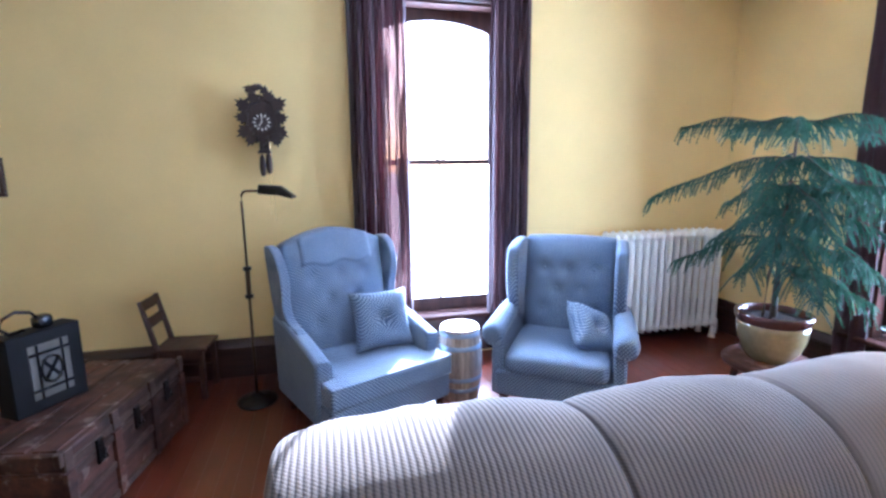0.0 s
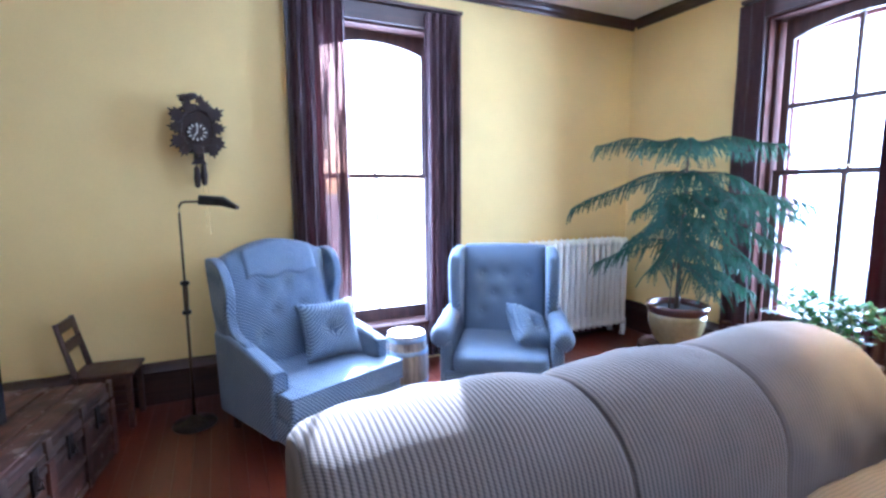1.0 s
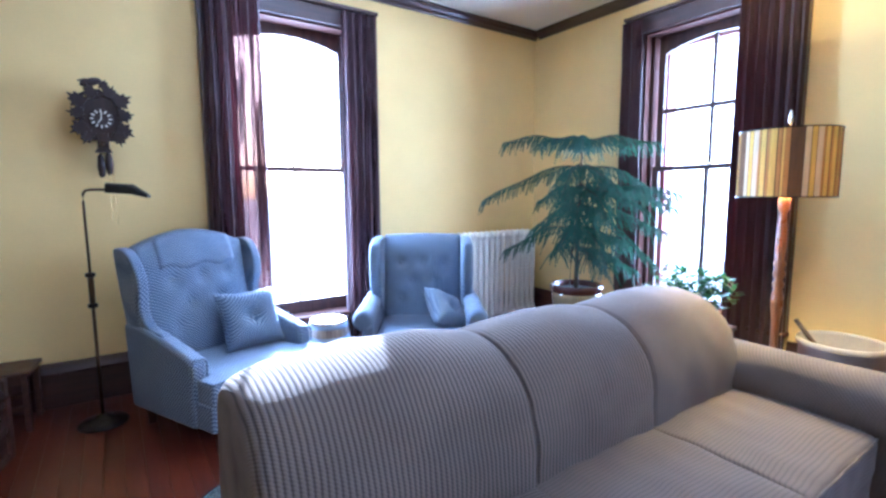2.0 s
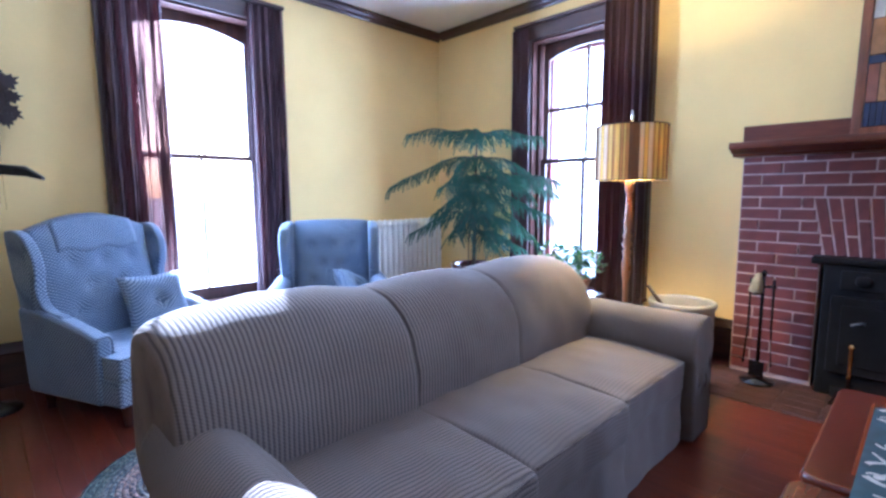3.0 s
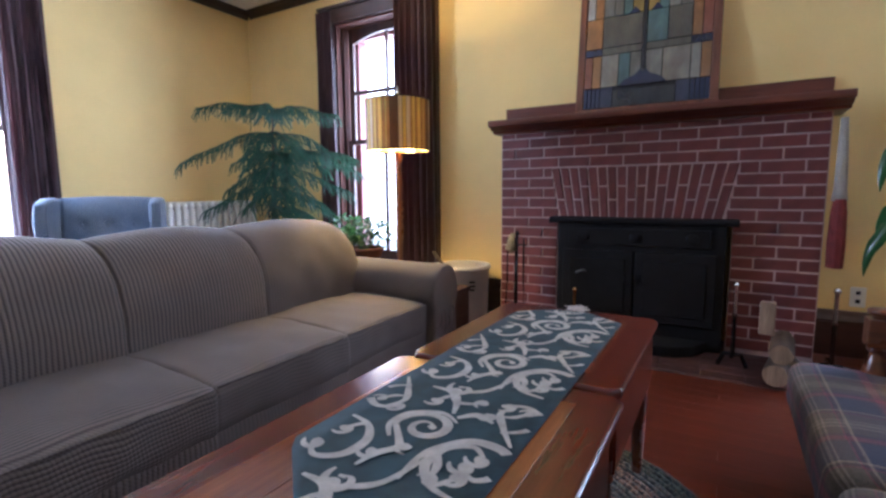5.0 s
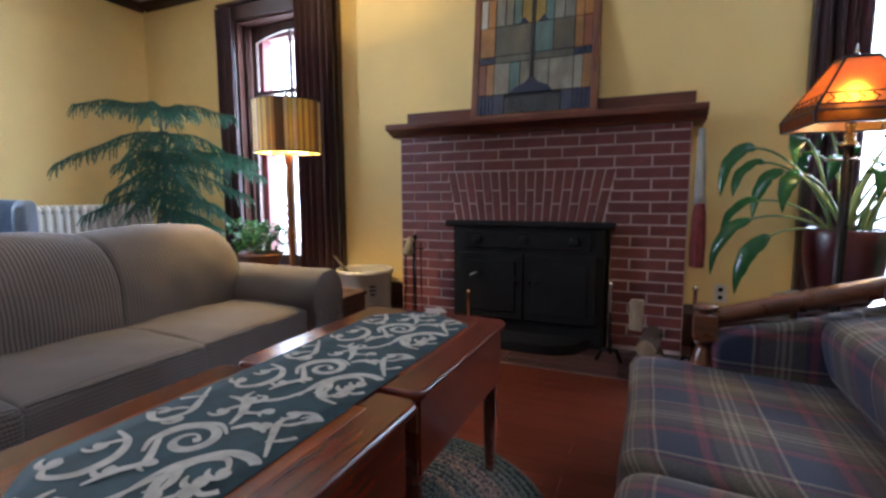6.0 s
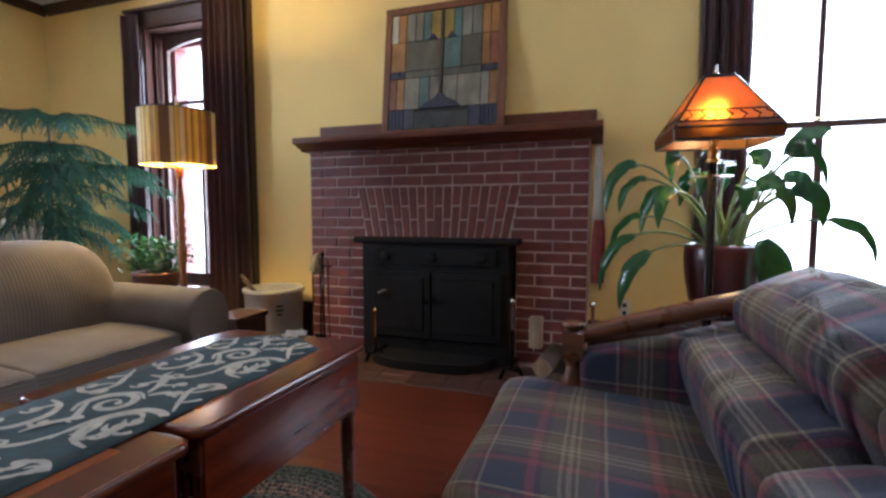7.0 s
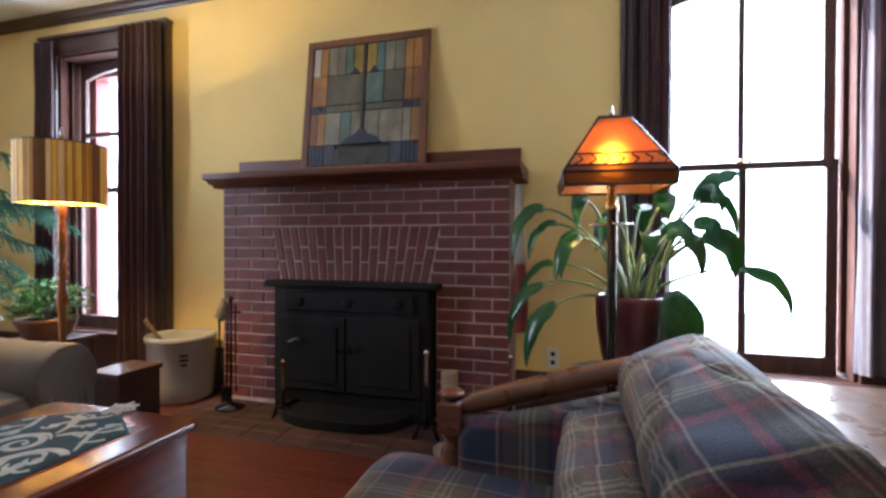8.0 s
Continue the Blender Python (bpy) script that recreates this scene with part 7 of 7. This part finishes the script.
    br = thing("hearth_broom", pose(3.455, -3.092, 0.56) @ Matrix.Diagonal((1.0, 1.25, 1, 1)), "hanging hearth broom with pale handle and dark red bristles", "broom")
    bm = bmesh.new()
    tube(bm, [(0, -0.005, 0.80), (0, -0.008, 0.60), (0, -0.01, 0.42), (0, -0.01, 0.36)], [0.014, 0.02, 0.024, 0.03], 10)
    part("handle", bm, mat("pale_worn_wood", (0.36, 0.33, 0.28), 0.7), br, smooth=True)
    bm = bmesh.new()
    rows = []
    for z, a, b in ((0.37, 0.035, 0.022), (0.30, 0.05, 0.028), (0.12, 0.065, 0.032), (0.0, 0.07, 0.03)):
        rows.append([bm.verts.new((a * math.cos(2 * math.pi * q / 20) * (1 + 0.05 * (q % 2)), -0.012 + b * math.sin(2 * math.pi * q / 20) * (1 + 0.05 * (q % 2)), z)) for q in range(20)])
    for a, b in zip(rows, rows[1:]):
        for q in range(20):
            bm.faces.new((a[q], a[(q + 1) % 20], b[(q + 1) % 20], b[q]))
    bm.faces.new(rows[0]), bm.faces.new(rows[-1][::-1])
    part("bristles", bm, mat("dark_red_cloth", (0.17, 0.02, 0.018), 0.8, 0.3, 20, 90, 0.5, 0.003), br, smooth=False)


fire_tools()


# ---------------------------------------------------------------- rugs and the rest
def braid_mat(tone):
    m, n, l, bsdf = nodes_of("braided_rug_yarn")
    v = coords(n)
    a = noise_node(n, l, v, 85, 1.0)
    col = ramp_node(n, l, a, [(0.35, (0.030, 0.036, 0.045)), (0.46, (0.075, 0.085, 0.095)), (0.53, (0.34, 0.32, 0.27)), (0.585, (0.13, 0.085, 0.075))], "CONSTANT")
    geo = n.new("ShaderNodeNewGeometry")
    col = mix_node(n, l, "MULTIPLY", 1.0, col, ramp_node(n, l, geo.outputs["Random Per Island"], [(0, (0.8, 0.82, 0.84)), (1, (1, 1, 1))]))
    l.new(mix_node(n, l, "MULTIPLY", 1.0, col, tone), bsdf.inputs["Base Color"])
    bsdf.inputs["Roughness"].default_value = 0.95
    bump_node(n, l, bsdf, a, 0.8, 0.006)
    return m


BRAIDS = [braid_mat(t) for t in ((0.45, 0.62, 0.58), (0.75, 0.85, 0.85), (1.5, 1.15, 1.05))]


def braided_rug(x, y, rx, ry, label):
    r = thing("braided_rug", pose(x, y, 0), label, "rug", "braided rugs")
    step = 0.024
    n = int(ry / step)
    for k in range(n):
        a, b = rx - step * (k + 0.5), ry - step * (k + 0.5)
        bm = bmesh.new()
        rows = []
        for i in range(72):
            t = 2 * math.pi * i / 72
            c = Vector((a * math.cos(t), b * math.sin(t), 0))
            nrm = Vector((math.cos(t) * b, math.sin(t) * a, 0)).normalized()
            h = 0.011 + 0.0015 * math.sin(t * 60)
            rows.append([bm.verts.new(c + nrm * u + Vector((0, 0, w * h))) for u, w in ((-0.0118, 0.05), (-0.009, 0.7), (0, 1.0), (0.009, 0.7), (0.0118, 0.05))])
        for i in range(72):
            p, q = rows[i], rows[(i + 1) % 72]
            for j in range(4):
                bm.faces.new((p[j], p[j + 1], q[j + 1], q[j]))
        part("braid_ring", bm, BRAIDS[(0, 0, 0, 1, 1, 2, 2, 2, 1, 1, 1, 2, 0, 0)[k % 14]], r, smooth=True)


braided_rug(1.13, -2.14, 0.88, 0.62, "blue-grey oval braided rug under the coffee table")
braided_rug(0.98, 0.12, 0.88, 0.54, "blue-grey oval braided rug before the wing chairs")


def low_table():
    t = thing("low_table", pose(2.92, -4.62, 0), "varnished low wooden table under the window", "table")
    boxpart("tabletop", PALEOAK, t, (-0.55, 0.45, -0.42, 0.40, 0.378, 0.405), 0.006)
    for sx in (-0.49, 0.39):
        for sy in (-0.36, 0.34):
            boxpart("leg", PALEOAK, t, (sx - 0.025, sx + 0.025, sy - 0.025, sy + 0.025, 0, 0.378), 0.004)
    for sy in (-0.36, 0.34):
        boxpart("apron", PALEOAK, t, (-0.465, 0.365, sy - 0.011, sy + 0.011, 0.295, 0.378), 0.003)


PALEOAK = wood("pale_varnished_oak", (0.095, 0.054, 0.034), 0.30, "x", 0.0, 0.1)
PALEOAK.node_tree.nodes["Principled BSDF"].inputs["Specular IOR Level"].default_value = 0.25
low_table()

pic = thing("picture_frame", pose(-1.62, WALL_A, 1.40), "dark wooden picture frame on the yellow wall", "picture")
for q in ((-0.16, 0.16, -0.028, -0.001, 0.09, 0.115), (-0.16, 0.16, -0.028, -0.001, -0.115, -0.09), (-0.16, -0.135, -0.027, -0.001, -0.09, 0.09), (0.135, 0.16, -0.027, -0.001, -0.09, 0.09)):
    boxpart("frame_bar", DARKWOOD, pic, q, 0.004)
boxpart("print", mat("faded_print", (0.30, 0.28, 0.22), 0.7), pic, (-0.135, 0.135, -0.012, -0.002, -0.09, 0.09), 0)
out = thing("wall_outlet", pose(WALL_B, -3.27, 0.36), "cream plastic wall outlet plate", "outlet")
boxpart("plate", RADIATOR, out, (-0.008, -0.0005, -0.036, 0.036, -0.058, 0.058), 0.003)
for z in (-0.025, 0.025):
    boxpart("socket", IRON, out, (-0.0095, -0.0075, -0.012, 0.012, z - 0.012, z + 0.012), 0.001)


# ---------------------------------------------------------------- pieces of the floor and the fireplace
def floor_boards():
    wide = 0.083
    rng = random.Random(5)
    x = WALL_W
    meshes = {}
    while x < WALL_B:
        cut = rng.choice((-4.6, -3.4, -2.6, -1.5, -0.8, 0.3))
        for a, b in ((WALL_S, cut), (cut, WALL_A)):
            key = round(b - a, 3)
            if key not in meshes:
                bm = bmesh.new()
                box(bm, 0.0005, wide - 0.0005, 0.0005, key - 0.0005, -0.022, 0.0)
                bmesh.ops.bevel(bm, geom=[e for e in bm.edges if all(v.co.z > -0.001 for v in e.verts)], offset=0.0006, segments=1, affect="EDGES")
                meshes[key] = finish(bm, "floor_board", FLOORWOOD, False)
            ob = new("floor_board", meshes[key])
            ob.location = (x, a, 0)
            ob.parent = floor
        x += wide


floor_boards()


def fireplace_bricks():
    rng = random.Random(9)
    J = 0.0105
    meshes = {}

    def brick(y0, y1, z0, z1):
        w, h = round(y1 - y0 - J, 3), round(z1 - z0 - J, 3)
        if w < 0.02 or h < 0.02:
            return
        if (w, h) not in meshes:
            bm = bmesh.new()
            box(bm, -0.006, 0.006, -w / 2, w / 2, -h / 2, h / 2)
            bmesh.ops.bevel(bm, geom=[e for e in bm.edges if all(v.co.x < -0.0055 for v in e.verts)], offset=0.002, segments=1, affect="EDGES")
            meshes[(w, h)] = finish(bm, "brick", BRICK, False)
        ob = new("brick", meshes[(w, h)])
        ob.parent = masonry
        ob.location = (FX - FO[0] + rng.uniform(-0.002, 0.002), (y0 + y1) / 2 - FO[1], (z0 + z1) / 2)
        ob.rotation_euler = (rng.uniform(-0.008, 0.008), 0, rng.uniform(-0.01, 0.01))
    top, step, long_ = 1.149, 0.07, 0.213
    for row in range(-4, 17):
        z1 = min(top - step * row, 1.402)
        z0 = top - step * (row + 1)
        if z0 > 1.38:
            continue
        shift = 0.0 if row % 2 else long_ / 2
        if row < 0:
            spans = [(FY0, FY1)]
        elif row < 5:
            cut = 0.075 * (row + 0.5) / 5
            spans = [(FY0, -2.645 + cut * 0.9), (-1.515 - cut * 0.9, FY1)]
        else:
            spans = [(FY0, FY0 + 0.43), (FY1 - 0.43, FY1)]
        for a, b in spans:
            y = FY1 + long_ - shift
            edges = []
            while y > FY0 - long_:
                if a < y < b:
                    edges.append(y)
                y -= long_
            pts = [b] + [e for e in edges if b - e > 0.035 and e - a > 0.035] + [a]
            for hi, lo in zip(pts, pts[1:]):
                brick(lo, hi, max(z0, 0.012), z1)
    # fan of upright bricks over the opening
    n = 18
    for k in range(n):
        t0, t1 = -1.515 - 1.13 * k / n, -1.515 - 1.13 * (k + 1) / n
        b0, b1 = -1.585 - 0.985 * k / n, -1.585 - 0.985 * (k + 1) / n
        split = 0.62 if k % 2 else 0.36
        for q0, q1 in ((0.0, split), (split, 1.0)):
            bm = bmesh.new()
            z0, z1 = 0.802 + 0.345 * q0 + J / 2, 0.802 + 0.345 * q1 - J / 2
            ya0, ya1 = b0 + (t0 - b0) * q0 - J / 2, b1 + (t1 - b1) * q0 + J / 2
            yb0, yb1 = b0 + (t0 - b0) * q1 - J / 2, b1 + (t1 - b1) * q1 + J / 2
            cy, cz = (ya0 + ya1) / 2, (z0 + z1) / 2
            prism(bm, [(ya0 - cy, z0 - cz), (ya1 - cy, z0 - cz), (yb1 - cy, z1 - cz), (yb0 - cy, z1 - cz)], -0.006, 0.006, "x")
            bmesh.ops.bevel(bm, geom=[e for e in bm.edges if all(v.co.x < -0.0055 for v in e.verts)], offset=0.003, segments=1, affect="EDGES")
            ob = new("brick", finish(bm, "brick", BRICK, False))
            ob.parent = masonry
            ob.location = (FX - FO[0] + rng.uniform(-0.002, 0.002), cy - FO[1], cz)
    # hearth pavers laid flush in the floor
    hearth = thing("hearth", pose(3.18, -2.1, 0), "low hearth of dark worn bricks before the stove", "hearth", kind="structure")
    boxpart("bed", MORTAR2, hearth, (2.935, FX, -3.12, -1.06, 0.0005, 0.006), 0, at=(3.18, -2.1, 0))
    bm = bmesh.new()
    box(bm, -0.048, 0.048, -0.1, 0.1, -0.006, 0.006)
    bmesh.ops.bevel(bm, geom=[e for e in bm.edges if all(v.co.z > 0.005 for v in e.verts)], offset=0.003, segments=1, affect="EDGES")
    me = finish(bm, "paver", HEARTHBRICK, False)
    for r in range(5):
        for k in range(10):
            y = -1.06 - 0.105 - 0.206 * k - (0.0 if r % 2 else 0.0)
            if y - 0.1 < -3.125:
                continue
            ob = new("paver", me)
            ob.parent = hearth
            ob.location = (2.985 + 0.103 * r - 3.18, y + (0.004 if r % 2 else -0.004) + 2.1, 0.006 + rng.uniform(-0.001, 0.001))


MORTAR2 = mat("dark_hearth_joint", (0.10, 0.08, 0.07), 0.9)
fireplace_bricks()
